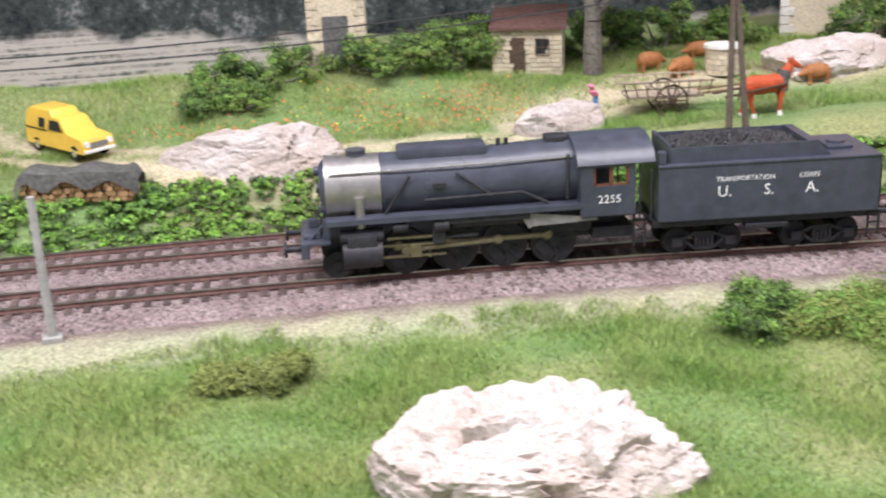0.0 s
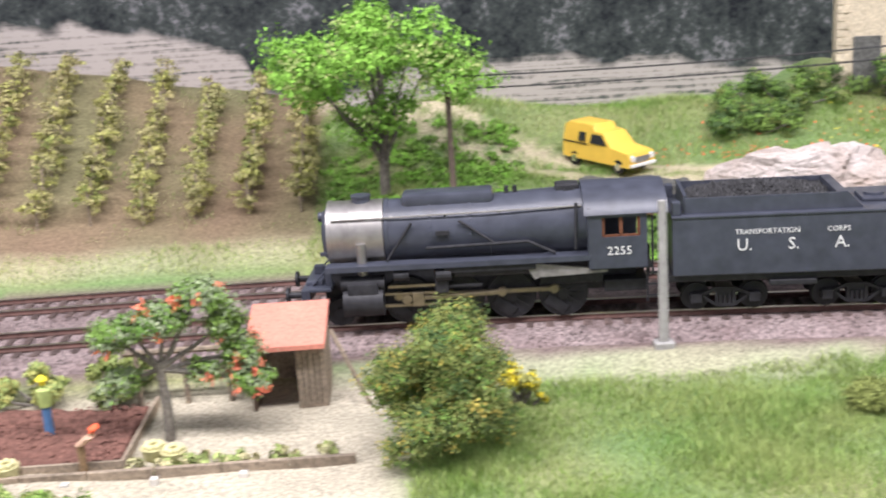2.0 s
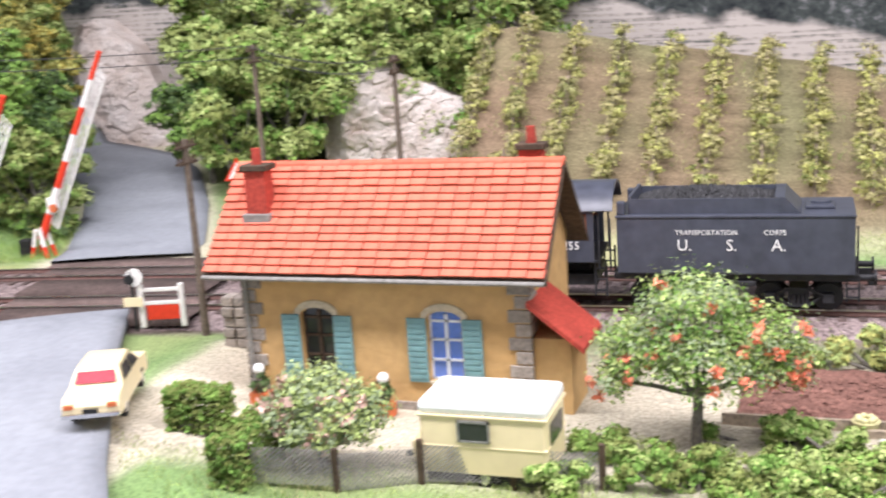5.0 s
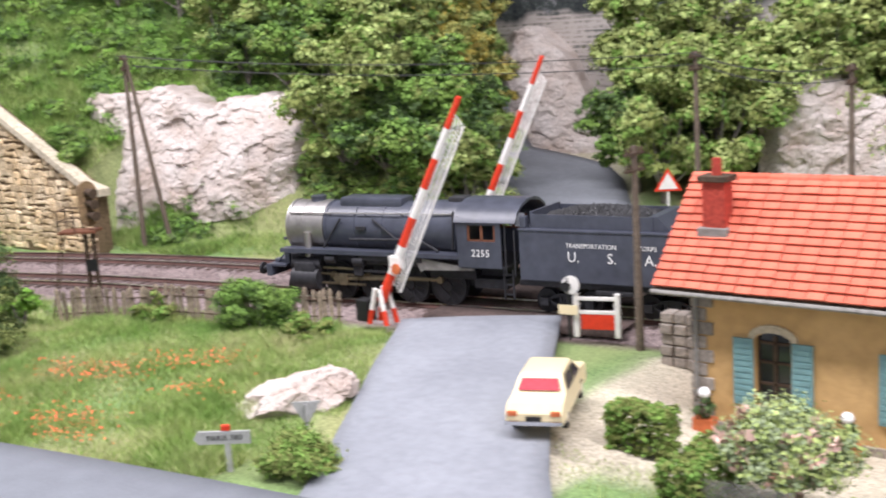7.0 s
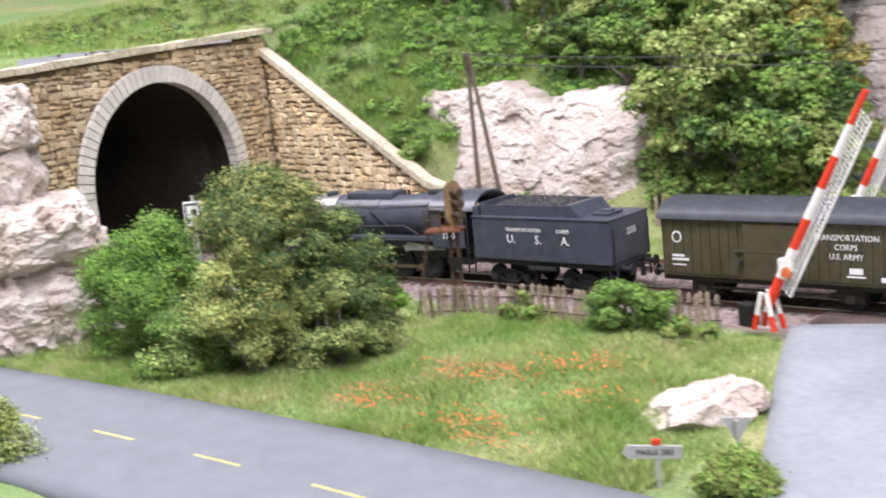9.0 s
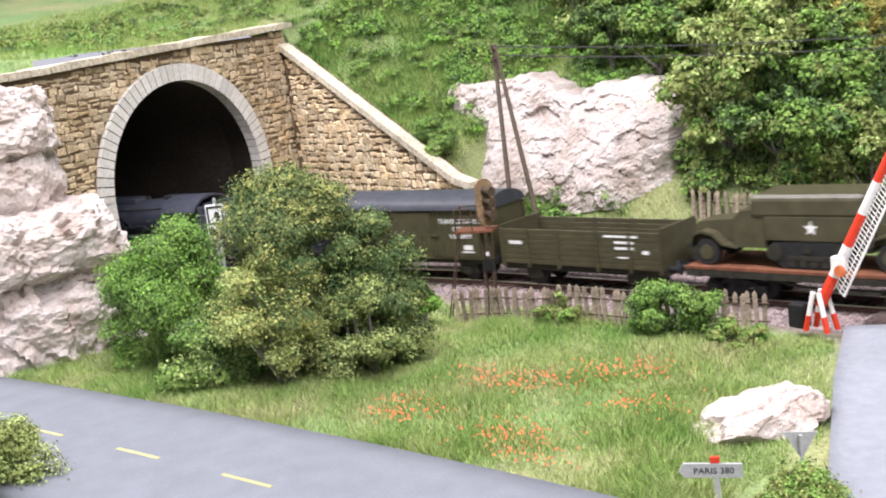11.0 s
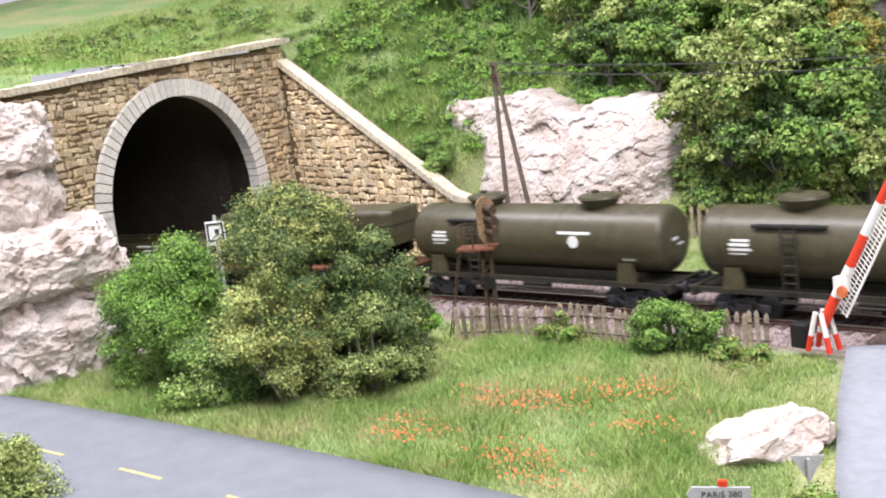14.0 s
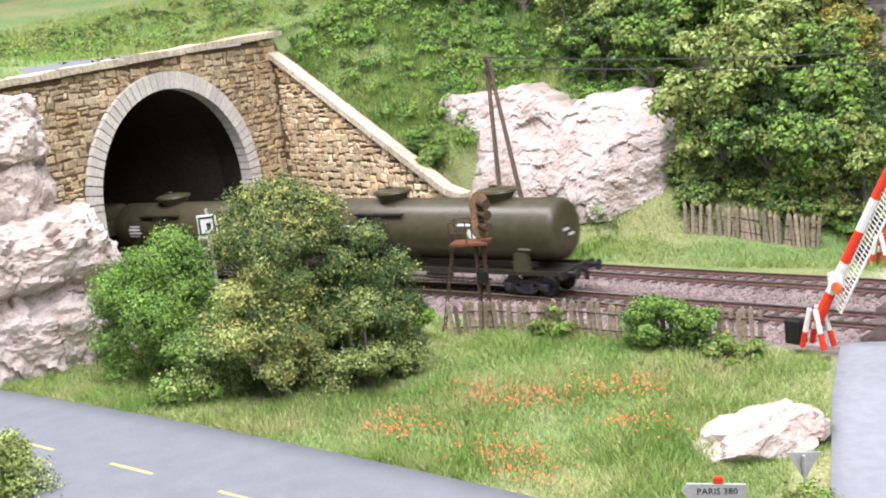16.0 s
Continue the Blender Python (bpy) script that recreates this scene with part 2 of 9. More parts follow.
def extrude_profile(bm, pts, axis, a, b):
    """A closed outline in a plane, swept along x, y or z from a to b."""
    def put(u, w, s):
        return {"x": (s, u, w), "y": (u, s, w), "z": (u, w, s)}[axis]
    f0 = [bm.verts.new(put(u, w, a)) for u, w in pts]
    f1 = [bm.verts.new(put(u, w, b)) for u, w in pts]
    n = len(pts)
    for i in range(n):
        bm.faces.new((f0[i], f0[(i + 1) % n], f1[(i + 1) % n], f1[i]))
    bm.faces.new(f0)
    bm.faces.new(f1)
    return f0 + f1


def sm(a, b, x):
    t = np.clip((np.asarray(x, float) - a) / (b - a), 0, 1)
    return t * t * (3 - 2 * t)


# ---------- plan ----------
def yt(x):
    """Centre line of the near track."""
    return -0.00254 * x * x + 0.058 * x + 0.349 + 0.6 * sm(-28, -42, x)


S_X = np.linspace(-140, 140, 2801)
S_S = np.concatenate([[0], np.cumsum(np.hypot(np.diff(S_X), np.diff(yt(S_X))))])
S_S -= np.interp(0, S_X, S_S)


def spread(x, off):
    """The far track draws away from the near one towards the tunnel."""
    return 0.9 * sm(8, -25, x) * np.clip((np.asarray(off, float) - 0.8) / 2.4, 0, 1)


def on_track(s, off=0.0):
    """x, y and heading at arc length s, off metres to the far side."""
    x = float(np.interp(s, S_S, S_X))
    a = math.atan(float(yt(x + 0.2) - yt(x - 0.2)) / 0.4)
    off = off + float(spread(x, off))
    return x - off * math.sin(a), float(yt(x)) + off * math.cos(a), a


PN = (math.cos(radians(20)), math.sin(radians(20)))  # the way the tunnel mouth faces
PC = (-59.9, -9.55)


def portal_uv(x, y):
    dx, dy = x - PC[0], y - PC[1]
    return -dx * PN[1] + dy * PN[0], -(dx * PN[0] + dy * PN[1])  # across, behind


def vine_top(x):
    return 8.3 - 0.17 * (x + 4)


def height(x, y):
    x, y = np.asarray(x, float), np.asarray(y, float)
    v = y - yt(x)
    front = -0.45 - 0.55 * sm(-13, -5, x) - 0.25 * sm(-12, -30, v) * sm(0, 10, x)
    bed = -0.5
    z = bed + (front - bed) * sm(-2.7, -4.2, v)
    z15 = 4.7 - 0.6 * sm(23, 29, x) - 0.85 * sm(42, 50, x)
    right = np.interp(v, [6.4, 7.0, 8.6, 60], [-0.35, 0.8, 2.15, 2.15]) + (z15 - 2.15) * np.interp(v, [8.6, 11.6, 15, 24, 60], [0, 0.12, 1, 1.15, 1.2]) - 2.6 * sm(15.5, 22, v) * (1 - sm(38, 44, x))
    vine = np.interp(v, [6.4, 7.4, 10.6, 18.5, 22, 60], [-0.4, 0.2, 1.3, 0, 0, 0])
    vine = np.where(v > 10.6, 1.3 + (vine_top(x) - 1.3) * np.interp(v, [10.6, 18.5, 19.6, 25, 60], [0, 1, 1.0, 0.55, 0.3]), vine)
    valley = np.interp(v, [6.4, 10, 18, 30, 60], [-0.1, 0.0, 0.7, 2.4, 8])
    hill = np.interp(v, [6.6, 10.3, 13.5, 24, 60], [-0.35, 0.2, 5.0, 14.5, 22])
    wr = sm(17.5, 21.5, x)
    wv = sm(-10, -6.5, x)
    wh = 1 - sm(-33, -27, x - np.interp(y, [9, 13, 20, 25, 60], [0, -2.2, -6.5, -9.5, -20]))
    back = hill * wh + (1 - wh) * (valley * (1 - wv) + wv * (vine * (1 - wr) + right * wr))
    z = np.where(v > 6.2, back, z)
    u, q = portal_uv(x, y)
    mask = sm(-24, -13, u)
    over = 12.3 + 0.10 * np.clip(q, 0, 40) + 0.16 * np.clip(u - 9, 0, 60)
    z = np.where((q > 0.8) & (u > -24), z + (over - z) * np.where(q > 6, mask, sm(-16, -12.5, u)), z)
    z = np.where((x < -45.5) & (y < 0.2) & (v > 6.2) & (q <= 0.8), -0.45, z)
    wing = np.interp(x, [-64, -47], [11.0, 2.9]) + 0.55 * (y - 1.0)
    z = np.where((q <= 0.8) & (y > 0.2) & (x < -49.0), np.maximum(wing, z), z)
    bumps = 0.10 * np.sin(x * 0.9 + 1.3 * np.sin(y * 0.7)) * np.cos(y * 0.8 + x * 0.3) * (np.abs(v - 2) > 6)
    return z + bumps


def hz(x, y):
    return float(height(x, y))


# ---------- setting ----------
def road_mid(y):
    """Centre line of the lane over the crossing, from the front to the back."""
    return float(np.interp(y, [-40, -24, -18, -12, -8, -4, 2, 7, 13, 20, 25, 34], [-2, -6.8, -9.6, -13.4, -15.9, -18.1, -20.0, -21.6, -24.8, -29.4, -32.6, -37]))


def lane_dist(x, y):
    return np.abs(x - np.interp(y, [-40, -24, -18, -12, -8, -4, 2, 7, 13, 20, 25, 34], [-2, -6.8, -9.6, -13.4, -15.9, -18.1, -20.0, -21.6, -24.8, -29.4, -32.6, -37]))


def main_y(x):
    """Centre line of the road with the dashes."""
    return -26.35 + 0.222 * (x + 34) - 0.0022 * (x + 34) ** 2


def ground():
    xs = np.concatenate([np.arange(-135, -75, 2.0), np.arange(-75, 76, 0.55), np.arange(76, 110, 2.0)])
    ys = np.concatenate([np.arange(-46, 30, 0.55), np.arange(30, 62, 2.0)])
    X, Y = np.meshgrid(xs, ys)
    Z = height(X, Y)
    nx, ny = len(xs), len(ys)
    v = Y - yt(X)
    ld = lane_dist(X, Y)
    u, q = portal_uv(X, Y)
    idx = np.arange(nx * ny).reshape(ny, nx)
    quads = np.stack([idx[:-1, :-1], idx[:-1, 1:], idx[1:, 1:], idx[1:, :-1]], -1).reshape(-1, 4)
    cu, cq = u.ravel()[quads].mean(1), q.ravel()[quads].mean(1)
    keep = ~((np.abs(cu) < 8.5) & (cq > -0.4) & (cq < 1.15))
    quads = quads[keep]
    me = bpy.data.meshes.new("ground")
    me.from_pydata(np.stack([X.ravel() * K, Y.ravel() * K, Z.ravel() * K], 1).tolist(), [], quads.tolist())
    rng = np.random.default_rng(4)
    n = np.array([noise.noise(Vector((float(a) * 0.23, float(b) * 0.23, 0))) for a, b in zip(X.ravel(), Y.ravel())]).reshape(X.shape)
    n2 = np.array([noise.noise(Vector((float(a) * 0.8, float(b) * 0.8, 5))) for a, b in zip(X.ravel(), Y.ravel())]).reshape(X.shape)
    col = np.zeros(X.shape + (4,))
    col[..., 3] = 1
    green, dark, dry = np.array([0.16, 0.25, 0.09]), np.array([0.10, 0.16, 0.06]), np.array([0.26, 0.27, 0.12])
    g = sm(-0.4, 0.5, n)[..., None]
    base = green * (1 - g) + dry * g
    base = base * (1 - 0.5 * sm(0.1, 0.6, n2)[..., None]) + dark * 0.5 * sm(0.1, 0.6, n2)[..., None]
    sand, soil, grit, stone = np.array([0.52, 0.44, 0.31]), np.array([0.205, 0.132, 0.093]), np.array([0.50, 0.445, 0.35]), np.array([0.17, 0.125, 0.115])

    def lay(mask, c):
        nonlocal base
        w = np.clip(mask, 0, 1)[..., None]
        base = base * (1 - w) + c * w
    flat = Z < 0.6
    lay(sm(-5.0, -3.4, v + 1.5 * n2) * (v < 0) * (sm(17, 22, X) + (X < -20)) * flat * 0.75, np.array([0.38, 0.36, 0.26]))  # sandy strip beside the ballast
    lay(sm(-3.2, -2.5, v + 0.25 * n2) * (v < 6.2) * flat, stone)
    lay((1 - sm(0.4, 1.3, np.abs(v - np.interp(X, [-12, 18, 21], [7.6, 8.0, 8.3])))) * 0.5 * (X > -12) * (X < 20), sand)
    vm = sm(-9.5, -6.5, X) * (1 - sm(17.2, 18.4, X)) * sm(7.6, 9.0, v)
    lay(vm * (0.75 + 0.25 * n), soil)
    # garden and the yard round the house
    yard = sm(-10.5, -9.2, X) * (1 - sm(20.5, 22.5, X)) * (1 - sm(-4.0, -3.0, v)) * sm(-13.5, -12.0, Y)
    lay(yard * 0.92, grit * (0.9 + 0.2 * n2[..., None]))
    lay((1 - sm(1.0, 1.8, np.abs(X + 9.6))) * (Y < -4) * (Y > -22) * 0.9, grit)
    # cart track up to the van
    for side in (-0.85, 0.85):
        px = np.interp(v, [8.1, 9.0, 10.5, 14, 20], [46, 34, 28, 22.5, 18])
        lay((1 - sm(0.35, 0.8, np.abs(v - np.interp(X, [18, 22.5, 28, 34, 40, 46], [19, 14.5, 10.6, 8.9, 8.2, 7.8]) - side))) * (X > 17) * (X < 47) * 0.85, sand)
    lay((1 - sm(1.2, 2.2, np.abs(v - np.interp(X, [46, 52, 60, 80], [9, 13, 15, 18])))) * (X > 47) * 0.8, sand)
    lay((1 - sm(0, 1.2, lane_dist(X, Y) - 3.6)) * (Y > 4) * 0.8, grit)
    col[..., :3] = np.clip(base, 0.01, 0.9)
    a = me.color_attributes.new("scatter", "FLOAT_COLOR", "POINT")
    a.data.foreach_set("color", col.reshape(-1).astype(np.float32))
    me.materials.append(M["ground"])
    me.polygons.foreach_set("use_smooth", np.ones(len(me.polygons), dtype=bool))
    ob = new("ground", me)
    tagged(ob, "scattered model landscape with grass, sand and tilled earth", "ground", kind="structure")


def strip(name, pts, half, lift, material, label, category, seg=1, kind="structure", follow=None, thick=0.35):
    """A solid band along a line of points."""
    verts, faces = [], []
    P = [Vector((*p, 0)) for p in pts]
    for i, p in enumerate(P):
        d = (P[min(i + 1, len(P) - 1)] - P[max(i - 1, 0)]).normalized()
        nrm = Vector((-d.y, d.x, 0))
        h = half(i) if callable(half) else half
        for k in range(seg + 1):
            w = p + nrm * h * (2 * k / seg - 1)
            z = (follow(w.x, w.y) if follow else hz(w.x, w.y)) + lift + 0.05 * (1 - (2 * k / seg - 1) ** 2)
            verts.append((w.x, w.y, z))
        for k in (0, seg):
            w = p + nrm * h * (2 * k / seg - 1)
            z = (follow(w.x, w.y) if follow else hz(w.x, w.y)) + lift - thick
            verts.append((w.x, w.y, z))
    c = seg + 3
    for i in range(len(P) - 1):
        a, b = i * c, (i + 1) * c
        for k in range(seg):
            faces.append((a + k + 1, a + k, b + k, b + k + 1))
        faces.append((a, a + seg + 1, b + seg + 1, b))
        faces.append((a + seg + 2, a + seg, b + seg, b + seg + 2))
    return tagged(finish(name, verts, faces, material, smooth=True), label, category, kind=kind)


def lane_level(x, y):
    v = y - yt(x)
    z = np.interp(v, [-40, -12, -5.5, -3.6, 8.4, 10], [-0.35, -0.3, -0.1, 0.03, 0.03, 0.1])
    return float(z) if v < 9 else hz(x, y) + 0.08


def roads():
    ys = np.arange(-40, 24.5, 1.0)
    front = [(road_mid(y), y) for y in ys if y < yt(road_mid(y)) - 2.3]
    backr = [(road_mid(y), y) for y in ys if yt(road_mid(y)) + 6.5 < y < 18.5] + [(-30.2, 20.2), (-32.8, 21.6), (-36.0, 22.4), (-40.0, 22.8)]
    strip("road", front, lambda i: float(np.interp(front[i][1], [-24, -16, -4], [3.6, 2.95, 2.95])), 0.04, M["road"], "grey asphalt lane leading to the level crossing", "road", 8, follow=lane_level)
    strip("road", backr, 3.2, 0.08, M["road"], "grey asphalt lane curving up behind the crossing", "road", 8, follow=lane_level)
    main = [(x, float(main_y(x))) for x in np.arange(-57, 10, 1.5)]
    strip("road", main, 3.7, 0.10, M["road_main"], "grey asphalt road with a broken yellow centre line", "road", 8, follow=lambda x, y: -0.32)
    for x in np.arange(-58.2, -12, 5.05):
        pts = [(x + i * 0.7, float(main_y(x + i * 0.7))) for i in range(4)]
        strip("road_dash", pts, 0.07, 0.163, M["yellow_line"], "yellow painted dash on the road", "road marking", follow=lambda a, b: -0.32, thick=0.02)
    # boards between the rails at the crossing
    for off, w in ((-1.6, 0.75), (0.0, 0.55), (2.0, 1.1), (4.0, 0.55), (5.6, 0.75)):
        x0 = -20.2 - 0.25 * off
        pts = []
        for i in range(8):
            s = float(np.interp(x0 - 1.2 + i * 1.15, S_X, S_S))
            x, y, _ = on_track(s, off)
            pts.append((x, y))
        strip("crossing_panel", pts, w, 0.0, M["sleeper"], "worn grey crossing infill beside the rails", "crossing panel", follow=lambda a, b: -0.03, thick=0.3)


def tracks():
    rng = random.Random(3)
    # ballast bed, with loose stones heaped on it
    verts, faces = [], []
    prof = [(-2.75, -0.72), (-2.0, -0.30), (-1.2, -0.24), (1.2, -0.24), (2.0, -0.30), (2.8, -0.24), (5.2, -0.24), (5.7, -0.30), (6.3, -0.72)]
    ss = np.arange(-95, 100, 1.0)
    for s in ss:
        for o, z in prof:
            x, y, _ = on_track(s, o)
            verts.append((x, y, z + rng.uniform(-0.02, 0.02)))
    n = len(prof)
    for i in range(len(ss) - 1):
        for j in range(n - 1):
            a = i * n + j
            faces.append((a, a + n, a + n + 1, a + 1))
    tagged(finish("track_bed", verts, faces, M["ballast"], smooth=True), "brown ballast bed under the double track", "track bed", kind="structure")
    r = np.random.default_rng(5)
    cnt = 60000
    s = r.uniform(-62, 70, cnt)
    o = r.uniform(-2.7, 6.2, cnt)
    x = np.interp(s, S_S, S_X)
    ang = np.arctan(-0.00508 * x + 0.058)
    wide = o + spread(x, o)
    px, py = x - wide * np.sin(ang), yt(x) + wide * np.cos(ang)
    pz = np.interp(o, [p[0] for p in prof], [p[1] for p in prof]) + 0.01
    pebbles("ballast_stones", px, py, pz, r.uniform(0.035, 0.085, cnt), M["ballast"], "loose brown and grey ballast stones", r)
    # rails and sleepers of the two tracks
    for off in (0.0, 4.0):
        tr = root("track", Matrix.Identity(4), "bright-topped rails with rusty sides on dark sleepers", "track", "the two tracks", "structure")
        for side in (-0.7175, 0.7175):
            for nm, prof2, mm in (("rail", [(-0.07, -0.2), (0.07, -0.2), (0.07, -0.16), (0.025, -0.12), (0.025, -0.05), (0.04, -0.03), (-0.04, -0.03), (-0.025, -0.05), (-0.025, -0.12), (-0.07, -0.16)], M["rail_side"]),
                                  ("rail_head", [(-0.042, -0.03), (0.042, -0.03), (0.04, 0.0), (-0.04, 0.0)], M["rail_top"])):
                vs, fs = [], []
                k = len(prof2)
                for s_ in np.arange(-95, 96, 1.0):
                    for oo, zz in prof2:
                        x, y, _ = on_track(s_, off + side + oo)
                        vs.append((x, y, zz))
                cnt2 = len(vs) // k
                for i in range(cnt2 - 1):
                    for j in range(k):
                        fs.append((i * k + j, i * k + (j + 1) % k, (i + 1) * k + (j + 1) % k, (i + 1) * k + j))
                finish(nm, vs, fs, mm, tr, "polished rail top" if nm == "rail_head" else "")
        bm = bmesh.new()
        box(bm, -0.12, 0.12, -1.25, 1.25, -0.30, -0.185, 0.02)
        first = part("sleeper", bm, M["sleeper"], tr)
        i = 0
        for s_ in np.arange(-75, 75, 0.62):
            x, y, a = on_track(s_ + rng.uniform(-0.03, 0.03), off)
            ob = first if i == 0 else new("sleeper", first.data)
            ob.parent = tr
            ob.matrix_local = at(pose(x, y, rng.uniform(-0.012, 0.012), 0, 0, math.degrees(a) + rng.uniform(-1.2, 1.2)))
            i += 1


def pebbles(name, px, py, pz, size, material, label, r, category="ballast", squash=0.7):
    """Many small four-sided stones as one mesh."""
    n = len(px)
    base = np.array([(1, 0, -0.3), (-0.5, 0.87, -0.3), (-0.5, -0.87, -0.3), (0, 0, 1)])
    a = r.uniform(0, 6.28, n)
    c, s = np.cos(a), np.sin(a)
    st = r.uniform(0.6, 1.4, (n, 3))
    P = base[None] * st[:, None] * size[:, None, None]
    Q = np.stack([P[..., 0] * c[:, None] - P[..., 1] * s[:, None] + px[:, None], P[..., 0] * s[:, None] + P[..., 1] * c[:, None] + py[:, None], P[..., 2] * squash + pz[:, None]], -1)
    F = (np.array([(0, 1, 3), (1, 2, 3), (2, 0, 3)])[None] + 4 * np.arange(n)[:, None, None]).reshape(-1, 3)
    bulk(name, Q.reshape(-1, 3), F, material, label, category)


def bulk(name, V, F, material, label="", category="", parent=None, kind="stuff", mats=None, index=None):
    """A large mesh from arrays of corners and triangles."""
    me = bpy.data.meshes.new(name)
    me.vertices.add(len(V))
    me.vertices.foreach_set("co", (np.asarray(V, np.float32) * K).ravel())
    F = np.asarray(F, np.int32)
    k = F.shape[1]
    me.loops.add(F.size)
    me.loops.foreach_set("vertex_index", F.ravel())
    me.polygons.add(len(F))
    me.polygons.foreach_set("loop_start", np.arange(0, F.size, k, dtype=np.int32))
    for mm in (mats or [material]):
        me.materials.append(mm)
    if index is not None:
        me.polygons.foreach_set("material_index", np.asarray(index, np.int32))
    me.update(calc_edges=True)
    ob = new(name, me)
    if parent is not None:
        ob.parent = parent
    tagged(ob, label, category, kind=kind)
    return ob


def leaves(name, blobs, count, size, keys, parent=None, label="", category="", kind="", seed=1, shell=0.55, weights=None):
    """A crown of many small leaves held on sprigs, which stand on blobs (x, y, z, rx, ry, rz)."""
    r = np.random.default_rng(seed)
    count, size = int(count * 2.2), size * 0.70
    B = np.array(blobs, float)
    w = B[:, 3] * B[:, 4] + B[:, 3] * B[:, 5]
    k = max(3 * len(B), count // 34)
    pick = r.choice(len(B), k, p=w / w.sum())
    d = r.normal(size=(k, 3)) + np.array([0, 0, 0.18])
    d /= np.linalg.norm(d, axis=1)[:, None]
    rad = (shell + (1 - shell) * r.random(k) ** 0.6) * r.uniform(0.72, 1.16, k)
    S = B[pick, :3] + d * B[pick, 3:] * rad[:, None]
    reach = np.clip(0.40 * B[pick, 3:].mean(1), 0.04, 0.5) * r.uniform(0.55, 1.25, k)
    own = r.integers(0, k, count)
    e = r.normal(size=(count, 3)) * np.array([1, 1, 0.6])
    C = S[own] + e * reach[own][:, None] * 0.62
    n = 0.5 * e + 0.6 * d[own] + r.normal(scale=0.55, size=(count, 3)) + np.array([0, 0, 0.55])
    n /= np.linalg.norm(n, axis=1)[:, None]
    t = np.cross(n, r.normal(size=(count, 3)))
    t /= np.linalg.norm(t, axis=1)[:, None] + 1e-9
    b = np.cross(n, t)
    q = size * r.uniform(0.55, 1.4, count)[:, None]
    V = np.stack([C - t * q * 0.7 - b * q * 0.62, C - t * q * 0.7 + b * q * 0.62, C + t * q], 1).reshape(-1, 3)
    F = np.arange(3 * count).reshape(-1, 3)
    ww = np.array(weights or [1] * len(keys), float)
    sprig = r.choice(len(keys), k, p=ww / ww.sum())
    key = np.where(r.random(count) < 0.84, sprig[own], r.choice(len(keys), count, p=ww / ww.sum()))
    return bulk(name, V, F, None, label, category, parent, kind, [M[k] for k in keys], key)


def blades(name, x, y, z, length, width, keys, label, category="grass", seed=1, lean=0.6, weights=None):
    """Grass as many single blades, in drifts of colour and height."""
    r = np.random.default_rng(seed)
    n = len(x)
    a = r.uniform(0, 6.28, n)
    drift = 0.5 + 0.26 * np.sin(x * 0.55 + 1.7 * np.sin(y * 0.43) + seed) * np.cos(y * 0.6 + 1.2 * np.sin(x * 0.31)) + 0.16 * np.sin(x * 1.9 + 2 * np.sin(y * 1.3)) + r.normal(scale=0.24, size=n)
    L = length * r.uniform(0.45, 1.25, n) * (0.8 + 0.35 * np.sin(x * 0.8 + y * 0.5 + np.sin(y * 1.1)))
    tip = np.stack([x + L * lean * r.normal(size=n), y + L * lean * r.normal(size=n), z + L], 1)
    wx, wy = np.cos(a) * width, np.sin(a) * width
    V = np.stack([np.stack([x - wx, y - wy, z - 0.05], 1), np.stack([x + wx, y + wy, z - 0.05], 1), tip], 1).reshape(-1, 3)
    F = np.arange(3 * n).reshape(-1, 3)
    ww = np.cumsum(np.array(weights or [1] * len(keys), float))
    key = np.searchsorted(ww / ww[-1], np.clip(drift, 0, 0.999))
    return bulk(name, V, F, None, label, category, None, "stuff", [M[k] for k in keys], key)


def chipped(p, off):
    """Relief of broken plaster: tilted flakes of two sizes, clefts between them, and grit."""
    h = 0.0
    for f, amp in ((0.6, 0.46), (1.5, 0.2), (3.6, 0.075)):
        q = Vector((p.x, p.y, p.z * 1.3)) * f + off + noise.noise_vector(p * f * 0.9 + off) * 0.55
        dist, cen = noise.voronoi(q)
        tilt = noise.noise_vector(cen[0] * 5.7)
        cleft = max(0.0, 1 - (dist[1] - dist[0]) / 0.14)
        h += amp * (0.5 * noise.cell(cen[0] * 9.1) + 1.1 * tilt.dot(q - cen[0]) - 0.16 * cleft * cleft)
    return h + 0.10 * noise.noise(p * 2.4 + off) + 0.045 * noise.noise(p * 6.0 + off)


def rock(name, cx, cy, cz, rx, ry, rz, seed, label, detail=5, relief=0.6, turn=0.0, group="", planes=34, dip=0.0):
    """A craggy rock: a block cut by random planes, then chipped."""
    r = np.random.default_rng(seed)
    bm = bmesh.new()
    bmesh.ops.create_icosphere(bm, subdivisions=detail, radius=1)
    D = np.array([w.co[:] for w in bm.verts])
    D /= np.linalg.norm(D, axis=1)[:, None]
    box_d = np.sign(D) * np.abs(D) ** 0.78
    N = r.normal(size=(planes, 3))
    N /= np.linalg.norm(N, axis=1)[:, None]
    H = r.uniform(0.80, 1.05, planes)
    dots = D @ N.T
    cut = np.where(dots > 0.05, H / np.maximum(dots, 0.05), 9).min(1)
    cut = np.minimum(cut, 1.12)
    off = Vector((seed * 7.3, seed * 3.1, seed * 1.7))
    for w, d, c in zip(bm.verts, box_d, cut):
        p = Vector((d[0] * rx, d[1] * ry, d[2] * rz)) * float(c)
        w.co = p + Vector(d) * relief * chipped(p, off)
    ob = part(name, bm, M["rock"])
    ob.matrix_world = at(pose(cx, cy, cz, 0, dip, turn))
    return tagged(ob, label, "rock", group)


